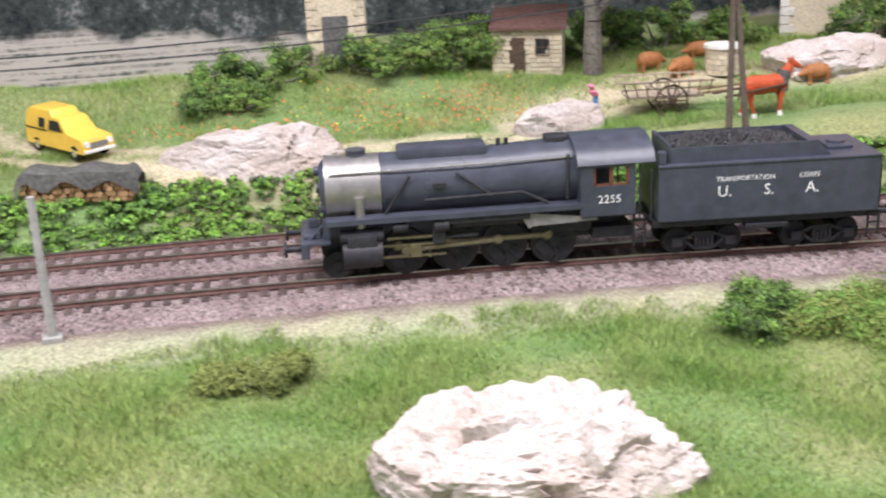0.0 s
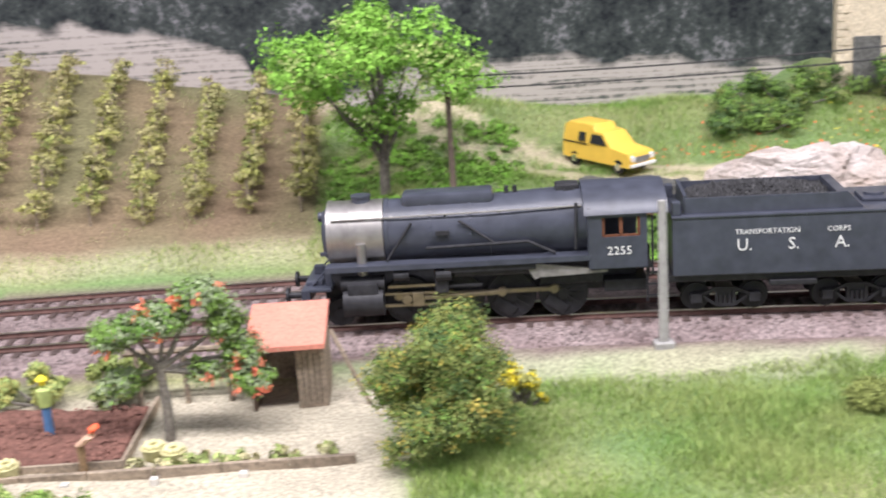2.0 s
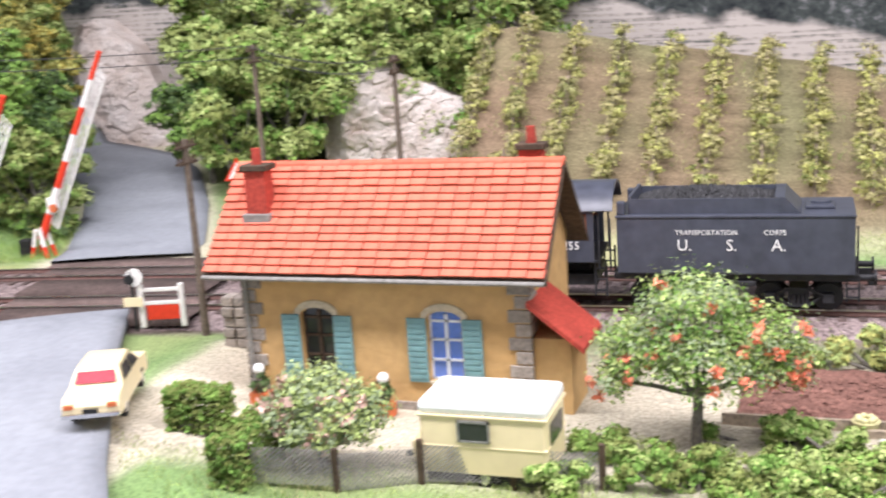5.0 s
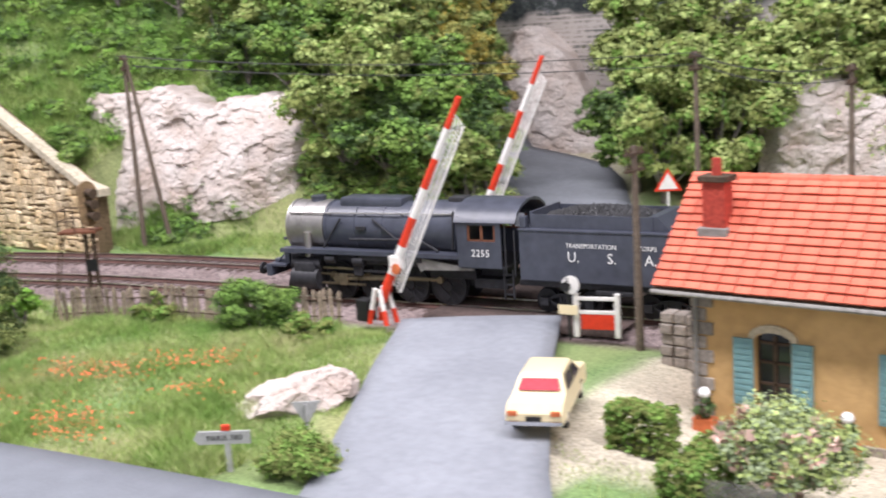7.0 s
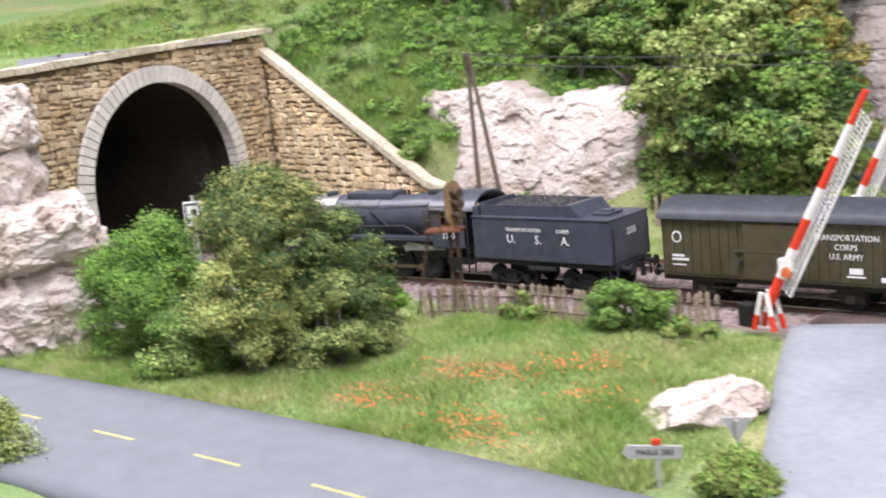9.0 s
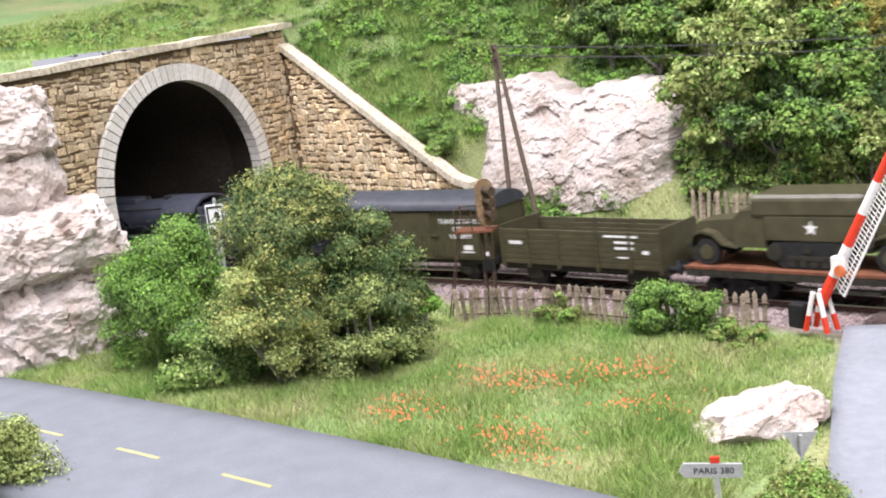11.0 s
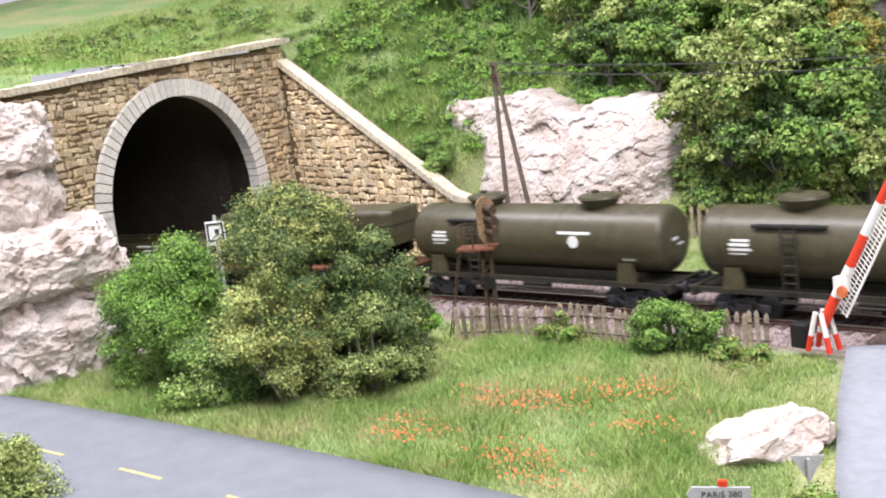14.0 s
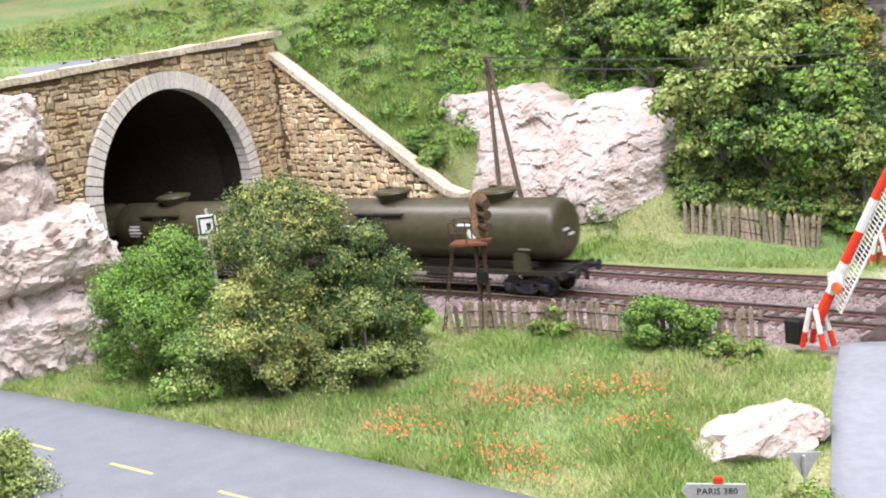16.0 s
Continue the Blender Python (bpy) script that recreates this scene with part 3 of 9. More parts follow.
def cliff_face(A, B, us, bottoms, tops, seed, label, lean=0.22, depth=5.0):
    """A broken rock wall along the line from A to B, rolling back into the hill at its top and ends."""
    off = Vector((seed * 5.3, seed * 2.1, seed * 3.7))
    A, B = Vector((*A, 0)), Vector((*B, 0))
    d = (B - A).normalized()
    nrm = Vector((d.y, -d.x, 0))
    L = (B - A).length
    nu, nz, nb = int(L / 0.11), 64, 14
    verts, faces = [], []
    for i in range(nu + 1):
        u = L * i / nu
        ends = float(sm(0, 1.8, u) * (1 - sm(L - 1.3, L, u)))
        jag = 0.35 * noise.noise(Vector((u * 0.9, seed, 0))) + 0.16 * noise.noise(Vector((u * 2.7, seed, 4)))
        zb, zt = float(np.interp(u, us, bottoms)), float(np.interp(u, us, tops)) + jag
        for k in range(nz + nb + 1):
            f = min(1.0, k / nz)
            z = zb + (zt - zb) * f
            back = max(0, k - nz) / nb
            p = A + d * u + Vector((0, 0, z))
            out = 1.3 * noise.noise(p * 0.21 + off) + 0.55 * chipped(p, off) - lean * (z - zb) - 1.8 * (1 - ends) - 0.5 * f ** 6
            q = p + nrm * (out - depth * back)
            q.z -= 0.2 * back + 0.22 * chipped(q, off) * (1 if back else 0)
            verts.append(tuple(q))
    c = nz + nb + 1
    for i in range(nu):
        for k in range(c - 1):
            a = i * c + k
            faces.append((a, a + c, a + c + 1, a + 1))
    return tagged(finish("cliff", verts, faces, M["rock"]), label, "cliff", "cliff faces")


def stone_face(parent, u0, u1, w0, w1, inside, place, material, seed, row=(0.26, 0.46), length=(0.28, 0.78), depth=0.10, limit=300, rough=0.075):
    """Courses of uneven blocks on a wall face; inside(u, w) says where there is wall."""
    rng = random.Random(seed)
    made, rest, w = 0, bmesh.new(), w0
    verts_jobs = []
    while w < w1:
        h = rng.uniform(*row)
        u = u0 + rng.uniform(-0.5, 0)
        while u < u1:
            l = rng.uniform(*length)
            a, b, c, d = u + 0.02, u + l - 0.02, w + 0.02 + rng.uniform(-1, 1) * rough, w + h - 0.02 + rng.uniform(-1, 1) * rough
            if inside((a + b) / 2, (c + d) / 2) and inside(a, c) + inside(b, c) + inside(a, d) + inside(b, d) >= 3:
                verts_jobs.append((a, b, c, d, rng.uniform(0.35, 1.0) * depth, rng.random()))
            u += l
        w += h
    rng.shuffle(verts_jobs)
    for i, (a, b, c, d, dep, k) in enumerate(verts_jobs):
        j = [rng.uniform(-rough, rough) for _ in range(8)]
        e = 0.05
        pts = [(a + j[0], c + j[1], 0), (b + j[2], c + j[3], 0), (b + j[4], d + j[5], 0), (a + j[6], d + j[7], 0),
               (a + e + j[0], c + e + j[1], dep), (b - e + j[2], c + e + j[3], dep * (0.8 + 0.2 * k)), (b - e + j[4], d - e + j[5], dep), (a + e + j[6], d - e + j[7], dep * (0.7 + 0.3 * k))]
        vs = [place(*p) for p in pts]
        fs = [(4, 5, 6, 7), (0, 1, 5, 4), (1, 2, 6, 5), (2, 3, 7, 6), (3, 0, 4, 7)]
        if i < limit:
            finish("stone", vs, fs, material, parent)
        else:
            bv = [rest.verts.new(p) for p in vs]
            for f in fs:
                rest.faces.new([bv[q] for q in f])
    if len(verts_jobs) > limit:
        o = part("stonework", rest, material, parent)
        tagged(o, kind="stuff")
    else:
        rest.free()


ARCH_R, ARCH_C = 5.95, 4.4  # inner radius of the tunnel arch and the height of its centre


def arch_pts(r, foot=-0.6, n=28):
    pts = [(-r, foot)]
    pts += [(-r * math.cos(math.pi * i / n), ARCH_C + r * math.sin(math.pi * i / n)) for i in range(n + 1)]
    pts.append((r, foot))
    return pts


def cope_z(u):
    return float(np.interp(u, [-12, 10.3], [11.75, 13.0]))


def tunnel():
    def pl(u, w, out):
        return (PC[0] - PN[1] * u + PN[0] * out, PC[1] + PN[0] * u + PN[1] * out, w)
    tp = root("tunnel_portal", Matrix.Identity(4), "ochre stone tunnel portal with a pale arch ring", "tunnel portal", kind="structure")
    # wall with the opening through it
    R = ARCH_R + 0.45
    inner = arch_pts(R)
    outer = []
    for u, w in inner:
        if w < ARCH_C:
            outer.append((-12.5 if u < 0 else 10.4, w))
        else:
            a = math.atan2(w - ARCH_C, u)
            k = 1e9
            if abs(math.cos(a)) > 1e-6:
                k = min(k, (10.4 if math.cos(a) > 0 else 12.5) / abs(math.cos(a)))
            if math.sin(a) > 1e-6:
                k = min(k, (cope_z(u) - 0.35 - ARCH_C) / math.sin(a))
            outer.append((k * math.cos(a), ARCH_C + k * math.sin(a)))
    verts, faces = [], []
    for out in (0.0, -1.2):
        verts += [pl(u, w, out) for u, w in inner] + [pl(u, w, out) for u, w in outer]
    n = len(inner)
    for i in range(n - 1):
        faces.append((i, i + 1, n + i + 1, n + i))
        faces.append((2 * n + i + 1, 2 * n + i, 3 * n + i, 3 * n + i + 1))
        faces.append((i + 1, i, 2 * n + i, 2 * n + i + 1))
        faces.append((n + i, n + i + 1, 3 * n + i + 1, 3 * n + i))
    finish("wall", verts, faces, M["joint"], tp)

    def inside(u, w):
        if w < -0.4 or w > cope_z(u) - 0.4 or u < -12.4 or u > 10.3:
            return False
        return (abs(u) > R + 0.35) if w < ARCH_C else (math.hypot(u, w - ARCH_C) > R + 0.40)
    stone_face(tp, -12.4, 10.3, -0.3, 12.7, inside, pl, M["stone"], 11)
    # arch ring
    m = 41
    for i in range(m):
        a0, a1 = math.pi * (i + 0.06) / m, math.pi * (i + 0.94) / m
        ro = R + 0.5
        ri = ARCH_R
        vs = []
        for out in (0.28, -0.5):
            for rr, a in ((ri, a0), (ro, a0), (ro, a1), (ri, a1)):
                vs.append(pl(-rr * math.cos(a), ARCH_C + rr * math.sin(a), out))
        finish("voussoir", vs, [(0, 1, 2, 3), (7, 6, 5, 4), (0, 4, 5, 1), (1, 5, 6, 2), (2, 6, 7, 3), (3, 7, 4, 0)], M["voussoir"], tp)
    for sgn in (-1, 1):
        for j in range(5):
            z0, z1 = -0.6 + j * 1.04 + 0.03, -0.6 + (j + 1) * 1.04 - 0.03
            vs = []
            for out in (0.28, -0.5):
                for u, w in ((ARCH_R, z0), (R + 0.5, z0), (R + 0.5, z1), (ARCH_R, z1)):
                    vs.append(pl(sgn * u, w, out))
            finish("voussoir", vs, [(0, 1, 2, 3), (7, 6, 5, 4), (0, 4, 5, 1), (1, 5, 6, 2), (2, 6, 7, 3), (3, 7, 4, 0)], M["voussoir"], tp)
    # coping stones
    u = -12.6
    rng = random.Random(8)
    while u < 10.4:
        l = min(rng.uniform(1.2, 1.9), 10.75 - u)
        z0, z1 = cope_z(u), cope_z(u + l)
        vs = [pl(a, b, c) for c in (0.34, -1.3) for a, b in ((u + 0.03, z0 - 0.36), (u + l - 0.03, z1 - 0.36 + rng.uniform(-0.03, 0.03)), (u + l - 0.03, z1 + rng.uniform(-0.04, 0.06)), (u + 0.03, z0 + rng.uniform(-0.04, 0.06)))]
        finish("coping_stone", vs, [(0, 1, 2, 3), (7, 6, 5, 4), (0, 4, 5, 1), (1, 5, 6, 2), (2, 6, 7, 3), (3, 7, 4, 0)], M["coping"], tp)
        u += l
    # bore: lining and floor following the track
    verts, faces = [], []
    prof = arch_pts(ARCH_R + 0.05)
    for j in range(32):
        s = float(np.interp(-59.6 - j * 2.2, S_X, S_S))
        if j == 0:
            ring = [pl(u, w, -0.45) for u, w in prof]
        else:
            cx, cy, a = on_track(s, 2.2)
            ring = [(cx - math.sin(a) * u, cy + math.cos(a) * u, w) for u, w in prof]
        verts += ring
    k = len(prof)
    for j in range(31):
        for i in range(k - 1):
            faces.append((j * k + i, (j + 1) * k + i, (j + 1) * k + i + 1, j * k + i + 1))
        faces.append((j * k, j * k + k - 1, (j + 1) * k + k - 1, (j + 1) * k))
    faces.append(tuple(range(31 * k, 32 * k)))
    # the whole bore has one near-black lining colour
    tagged(finish("tunnel_lining", verts, faces, M["plaster"]), "near-black tunnel bore", "tunnel", kind="structure")
    # wing wall on the far side of the tracks
    ww = root("wing_wall", Matrix.Identity(4), "ochre stone wing wall with a sloping pale coping", "retaining wall", kind="structure")
    A, B = Vector(pl(9.6, 0, 0.2)), Vector((-46.8, -0.2, 0))
    A.z = B.z = 0
    d = (B - A)
    L = d.length
    d.normalize()
    nn = Vector((d.y, -d.x, 0))

    def wl(u, w, out):
        p = A + d * u + nn * out
        return (p.x, p.y, w)

    def topz(u):
        return float(np.interp(u, [0, L], [11.5, 3.1]))
    vs = [wl(a, b, c) for c in (0, -0.9) for a, b in ((0, -0.6), (L, -0.6), (L, topz(L)), (0, topz(0)))]
    finish("wall", vs, [(0, 1, 2, 3), (7, 6, 5, 4), (0, 4, 5, 1), (1, 5, 6, 2), (2, 6, 7, 3), (3, 7, 4, 0)], M["joint"], ww)
    stone_face(ww, 0.1, L - 0.1, -0.4, 11.5, lambda u, w: 0.05 < u < L - 0.05 and -0.45 < w < topz(u) - 0.25, wl, M["stone"], 12)
    u = -0.1
    while u < L:
        l = rng.uniform(1.2, 1.8)
        z0, z1 = topz(u), topz(min(u + l, L + 0.5))
        vs = [wl(a, b, c) for c in (0.26, -0.55) for a, b in ((u + 0.03, z0 - 0.2), (u + l - 0.03, z1 - 0.2), (u + l - 0.03, z1 + 0.2), (u + 0.03, z0 + 0.2))]
        finish("coping_stone", vs, [(0, 1, 2, 3), (7, 6, 5, 4), (0, 4, 5, 1), (1, 5, 6, 2), (2, 6, 7, 3), (3, 7, 4, 0)], M["coping"], ww)
        u += l


def backdrop():
    """A bowed board behind the scenery with a printed, faded hillside."""
    verts, faces = [], []
    xs = np.linspace(-75, 120, 60)
    for x in xs:
        y = 27 - 0.0012 * (x - 20) ** 2 + (8 * float(sm(-15, -45, x)))
        for z in (-2, 45):
            verts.append((x, y, z))
    for i in range(len(xs) - 1):
        faces.append((2 * i, 2 * i + 2, 2 * i + 3, 2 * i + 1))
    m = bpy.data.materials.new("printed_hillside")
    m.use_nodes = True
    nt = m.node_tree
    nd, ln = nt.nodes, nt.links
    b = nd["Principled BSDF"]
    b.inputs["Roughness"].default_value = 0.85
    b.inputs["Specular IOR Level"].default_value = 0.15
    tc = nd.new("ShaderNodeTexCoord")
    mp = nd.new("ShaderNodeMapping")
    mp.inputs["Scale"].default_value = (87, 87, 87)
    ln.new(tc.outputs["Object"], mp.inputs[0])
    sep = nd.new("ShaderNodeSeparateXYZ")
    ln.new(mp.outputs[0], sep.inputs[0])
    # height of the edge between pale fields and the dark wood along the board
    crest = nd.new("ShaderNodeFloatCurve")
    xr = nd.new("ShaderNodeMapRange")
    xr.inputs[1].default_value, xr.inputs[2].default_value = -20, 80
    ln.new(sep.outputs[0], xr.inputs[0])
    cv = crest.mapping.curves[0]
    cv.points[0].location = (0.0, 0.48)
    cv.points[-1].location = (1.0, 0.12)
    for px, py in ((0.2, 0.385), (0.28, 0.31), (0.32, 0.26), (0.36, 0.115), (0.39, 0.135), (0.45, 0.19), (0.58, 0.14), (0.67, 0.13)):
        cv.points.new(px, py)
    crest.mapping.update()
    ln.new(xr.outputs[0], crest.inputs["Value"])
    big = nd.new("ShaderNodeTexNoise")
    big.inputs["Scale"].default_value, big.inputs["Detail"].default_value = 0.35, 6
    ln.new(mp.outputs[0], big.inputs["Vector"])
    sc = nd.new("ShaderNodeMath")
    sc.operation = "MULTIPLY"
    sc.inputs[1].default_value = 20.0
    ln.new(crest.outputs[0], sc.inputs[0])
    ad = nd.new("ShaderNodeMath")
    ad.operation = "MULTIPLY_ADD"
    ad.inputs[1].default_value = 2.6
    ln.new(big.outputs[0], ad.inputs[0])
    ln.new(sc.outputs[0], ad.inputs[2])
    df = nd.new("ShaderNodeMath")
    df.operation = "SUBTRACT"
    ln.new(sep.outputs[2], df.inputs[0])
    ln.new(ad.outputs[0], df.inputs[1])
    st = nd.new("ShaderNodeMapRange")
    st.inputs[1].default_value, st.inputs[2].default_value = -0.25, 0.25
    ln.new(df.outputs[0], st.inputs[0])
    # wood: clumps of dark crowns
    vor = nd.new("ShaderNodeTexVoronoi")
    vor.inputs["Scale"].default_value = 1.1
    ln.new(mp.outputs[0], vor.inputs["Vector"])
    fine = nd.new("ShaderNodeTexNoise")
    fine.inputs["Scale"].default_value, fine.inputs["Detail"].default_value = 2.6, 8
    fine.inputs["Roughness"].default_value = 0.7
    ln.new(mp.outputs[0], fine.inputs["Vector"])
    wood = nd.new("ShaderNodeValToRGB")
    for e, (p, c) in zip((wood.color_ramp.elements[0], wood.color_ramp.elements[1]), ((0.38, (0.012, 0.014, 0.018, 1)), (0.72, (0.30, 0.29, 0.31, 1)))):
        e.position, e.color = p, c
    mid = wood.color_ramp.elements.new(0.55)
    mid.color = (0.055, 0.065, 0.062, 1)
    clump = nd.new("ShaderNodeTexNoise")
    clump.inputs["Scale"].default_value, clump.inputs["Detail"].default_value = 0.55, 3
    ln.new(mp.outputs[0], clump.inputs["Vector"])
    both = nd.new("ShaderNodeMix")
    both.inputs["Factor"].default_value = 0.42
    ln.new(fine.outputs[0], both.inputs["A"])
    ln.new(clump.outputs[0], both.inputs["B"])
    ln.new(both.outputs["Result"], wood.inputs[0])
    # fields: pale with contour furrows
    turn = nd.new("ShaderNodeMapping")
    turn.inputs["Rotation"].default_value = (0, radians(-9), 0)
    turn.inputs["Scale"].default_value = (0.16, 0.16, 2.4)
    ln.new(mp.outputs[0], turn.inputs[0])
    wav = nd.new("ShaderNodeTexNoise")
    wav.inputs["Scale"].default_value, wav.inputs["Detail"].default_value, wav.inputs["Distortion"].default_value = 1.0, 7, 1.2
    ln.new(turn.outputs[0], wav.inputs["Vector"])
    field = nd.new("ShaderNodeValToRGB")
    for e, (p, c) in zip((field.color_ramp.elements[0], field.color_ramp.elements[1]), ((0.72, (0.10, 0.11, 0.10, 1)), (1.0, (0.43, 0.39, 0.36, 1)))):
        e.position, e.color = p, c
    top = field.color_ramp.elements.new(0.87)
    top.color = (0.30, 0.275, 0.25, 1)
    mixw = nd.new("ShaderNodeMath")
    mixw.operation = "MULTIPLY_ADD"
    mixw.inputs[1].default_value = 1.1
    ln.new(wav.outputs[0], mixw.inputs[0])
    ln.new(fine.outputs[0], mixw.inputs[2])
    # pale terrace lines along the contours
    hatch = nd.new("ShaderNodeTexWave")
    hatch.bands_direction = "Z"
    hatch.inputs["Scale"].default_value, hatch.inputs["Distortion"].default_value = 0.42, 2.2
    hatch.inputs["Detail"].default_value, hatch.inputs["Detail Scale"].default_value = 3, 0.6
    ln.new(turn.outputs[0], hatch.inputs["Vector"])
    line = nd.new("ShaderNodeMapRange")
    line.inputs[1].default_value, line.inputs[2].default_value = 0.55, 0.95
    line.inputs[3].default_value, line.inputs[4].default_value = -0.10, 0.16
    ln.new(hatch.outputs[1], line.inputs[0])
    tot = nd.new("ShaderNodeMath")
    tot.operation = "ADD"
    ln.new(mixw.outputs[0], tot.inputs[0])
    ln.new(line.outputs[0], tot.inputs[1])
    ln.new(tot.outputs[0], field.inputs[0])
    mix = nd.new("ShaderNodeMix")
    mix.data_type = "RGBA"
    ln.new(st.outputs[0], mix.inputs["Factor"])
    ln.new(field.outputs[0], mix.inputs["A"])
    ln.new(wood.outputs[0], mix.inputs["B"])
    ln.new(mix.outputs["Result"], b.inputs["Base Color"])
    tagged(finish("backdrop", verts, faces, m, smooth=True), "printed backdrop of pale fields under a dark wooded hillside", "backdrop", kind="structure")


# ---------- the train ----------
def lettering(body, size, parent, x, y, z, material, turn=0.0, name="lettering", spread=1.0, end=False):
    """Words in the built-in font as a thin mesh; they face the near side, or the rear with end."""
    cu = bpy.data.curves.new(name, "FONT")
    cu.body, cu.size, cu.align_x, cu.align_y, cu.extrude, cu.space_character = body, size * K, "CENTER", "CENTER", 0.006 * K, spread
    cu.resolution_u = 2
    tmp = bpy.data.objects.new(name, cu)
    scene.collection.objects.link(tmp)
    bpy.context.view_layer.update()
    me = bpy.data.meshes.new_from_object(tmp.evaluated_get(bpy.context.evaluated_depsgraph_get()))
    bpy.data.objects.remove(tmp)
    me.materials.clear()
    me.materials.append(material)
    ob = new(name, me)
    ob.parent = parent
    ob.matrix_local = at(pose(x, y, z, 90, 0, 90 if end else turn))
    return ob


def bars(parent, material, items, y, name="marking"):
    for x0, x1, z0, z1 in items:
        bm = bmesh.new()
        box(bm, x0, x1, y - 0.012, y, z0, z1)
        part(name, bm, material, parent)


def wheelset(parent, x, r, material, gauge=0.75, spokes=0, name="wheelset"):
    bm = bmesh.new()
    for sgn in (-1, 1):
        tube(bm, (0, sgn * (gauge - 0.07), 0), (0, sgn * (gauge + 0.07), 0), r, seg=28)
        tube(bm, (0, sgn * (gauge - 0.12), 0), (0, sgn * (gauge - 0.07), 0), r + 0.035, seg=28)
        if spokes:
            for i in range(spokes):
                a = 2 * math.pi * i / spokes
                box(bm, 0.1, r * 0.86, -0.03, 0.03, -0.035, 0.035, 0, pose(0, sgn * (gauge + 0.09), 0, 0, math.degrees(a), 0))
            tube(bm, (0, sgn * (gauge + 0.05), 0), (0, sgn * (gauge + 0.16), 0), 0.17, seg=16)
            box(bm, -r * 0.8, -r * 0.3, -0.04, 0.04, -r * 0.5, r * 0.5, 0.03, pose(0, sgn * (gauge + 0.10), 0))
        else:
            tube(bm, (0, sgn * (gauge + 0.07), 0), (0, sgn * (gauge + 0.13), 0), r * 0.35, seg=14)
    tube(bm, (0, -gauge, 0), (0, gauge, 0), 0.08, seg=10)
    ob = part(name, bm, material, parent, smooth=True)
    ob.matrix_local = at(pose(x, 0, r))
    WHEELS.append((ob, x, r))
    return ob


WHEELS, TRAIN, RODS = [], [], []


def bogie(parent, x, wb, r, y=1.0, style="arch"):
    bm = bmesh.new()
    for sgn in (-1, 1):
        yy = sgn * y
        if style == "arch":
            for z0, z1, s in ((r + 0.28, r + 0.30, 1), (r - 0.22, r + 0.06, -1)):
                pts = [(-wb / 2 - 0.22, r + 0.06), (-wb / 2 + 0.15, r + 0.10), (-0.28, z0), (0.28, z0), (wb / 2 - 0.15, r + 0.10), (wb / 2 + 0.22, r + 0.06)]
                for (a, b), (c, d) in zip(pts[:-1], pts[1:]):
                    ang = math.atan2(d - b, c - a)
                    box(bm, 0, math.hypot(c - a, d - b), yy - 0.05, yy + 0.05, -0.045, 0.045, 0, pose(x + a, 0, b, 0, -math.degrees(ang), 0))
            for a in (-0.26, 0.26):
                box(bm, x + a - 0.05, x + a + 0.05, yy - 0.05, yy + 0.05, r - 0.2, r + 0.3)
            for k in range(3):
                tube(bm, (x - 0.14 + 0.14 * k, yy, r - 0.18), (x - 0.14 + 0.14 * k, yy, r + 0.1), 0.06, seg=8)
        else:
            box(bm, x - wb / 2 - 0.3, x + wb / 2 + 0.3, yy - 0.07, yy + 0.07, r - 0.02, r + 0.26, 0.03)
        for s in (-1, 1):
            box(bm, x + s * wb / 2 - 0.17, x + s * wb / 2 + 0.17, yy - 0.12, yy + 0.12, r - 0.14, r + 0.16, 0.03)
    box(bm, x - 0.25, x + 0.25, -y, y, r - 0.05, r + 0.25, 0.02)
    part("bogie_frame", bm, M["loco_frame"], parent, "black side frames with axle boxes")
    wheelset(parent, x - wb / 2, r, M["loco_frame"])
    wheelset(parent, x + wb / 2, r, M["loco_frame"])


def buffers(parent, x, sgn, z=1.05):
    for y in (-0.88, 0.88):
        bm = bmesh.new()
        tube(bm, (x, y, z), (x + sgn * 0.45, y, z), 0.10, seg=12)
        tube(bm, (x + sgn * 0.45, y, z), (x + sgn * 0.52, y, z), 0.23, seg=18)
        part("buffer", bm, M["loco_frame"], parent)
    bm = bmesh.new()
    box(bm, x, x + sgn * 0.42, -0.06, 0.06, z - 0.12, z + 0.08, 0.02)
    box(bm, x + sgn * 0.3, x + sgn * 0.5, -0.05, 0.05, z - 0.45, z - 0.05, 0.02)
    part("coupling", bm, M["loco_frame"], parent)


def ladder(bm, x0, x1, y, z0, z1, n):
    for x in (x0, x1):
        box(bm, x - 0.03, x + 0.03, y - 0.03, y + 0.03, z0, z1)
    for i in range(n):
        z = z0 + (i + 0.5) * (z1 - z0) / n
        box(bm, x0, x1, y - 0.025, y + 0.025, z - 0.025, z + 0.025)


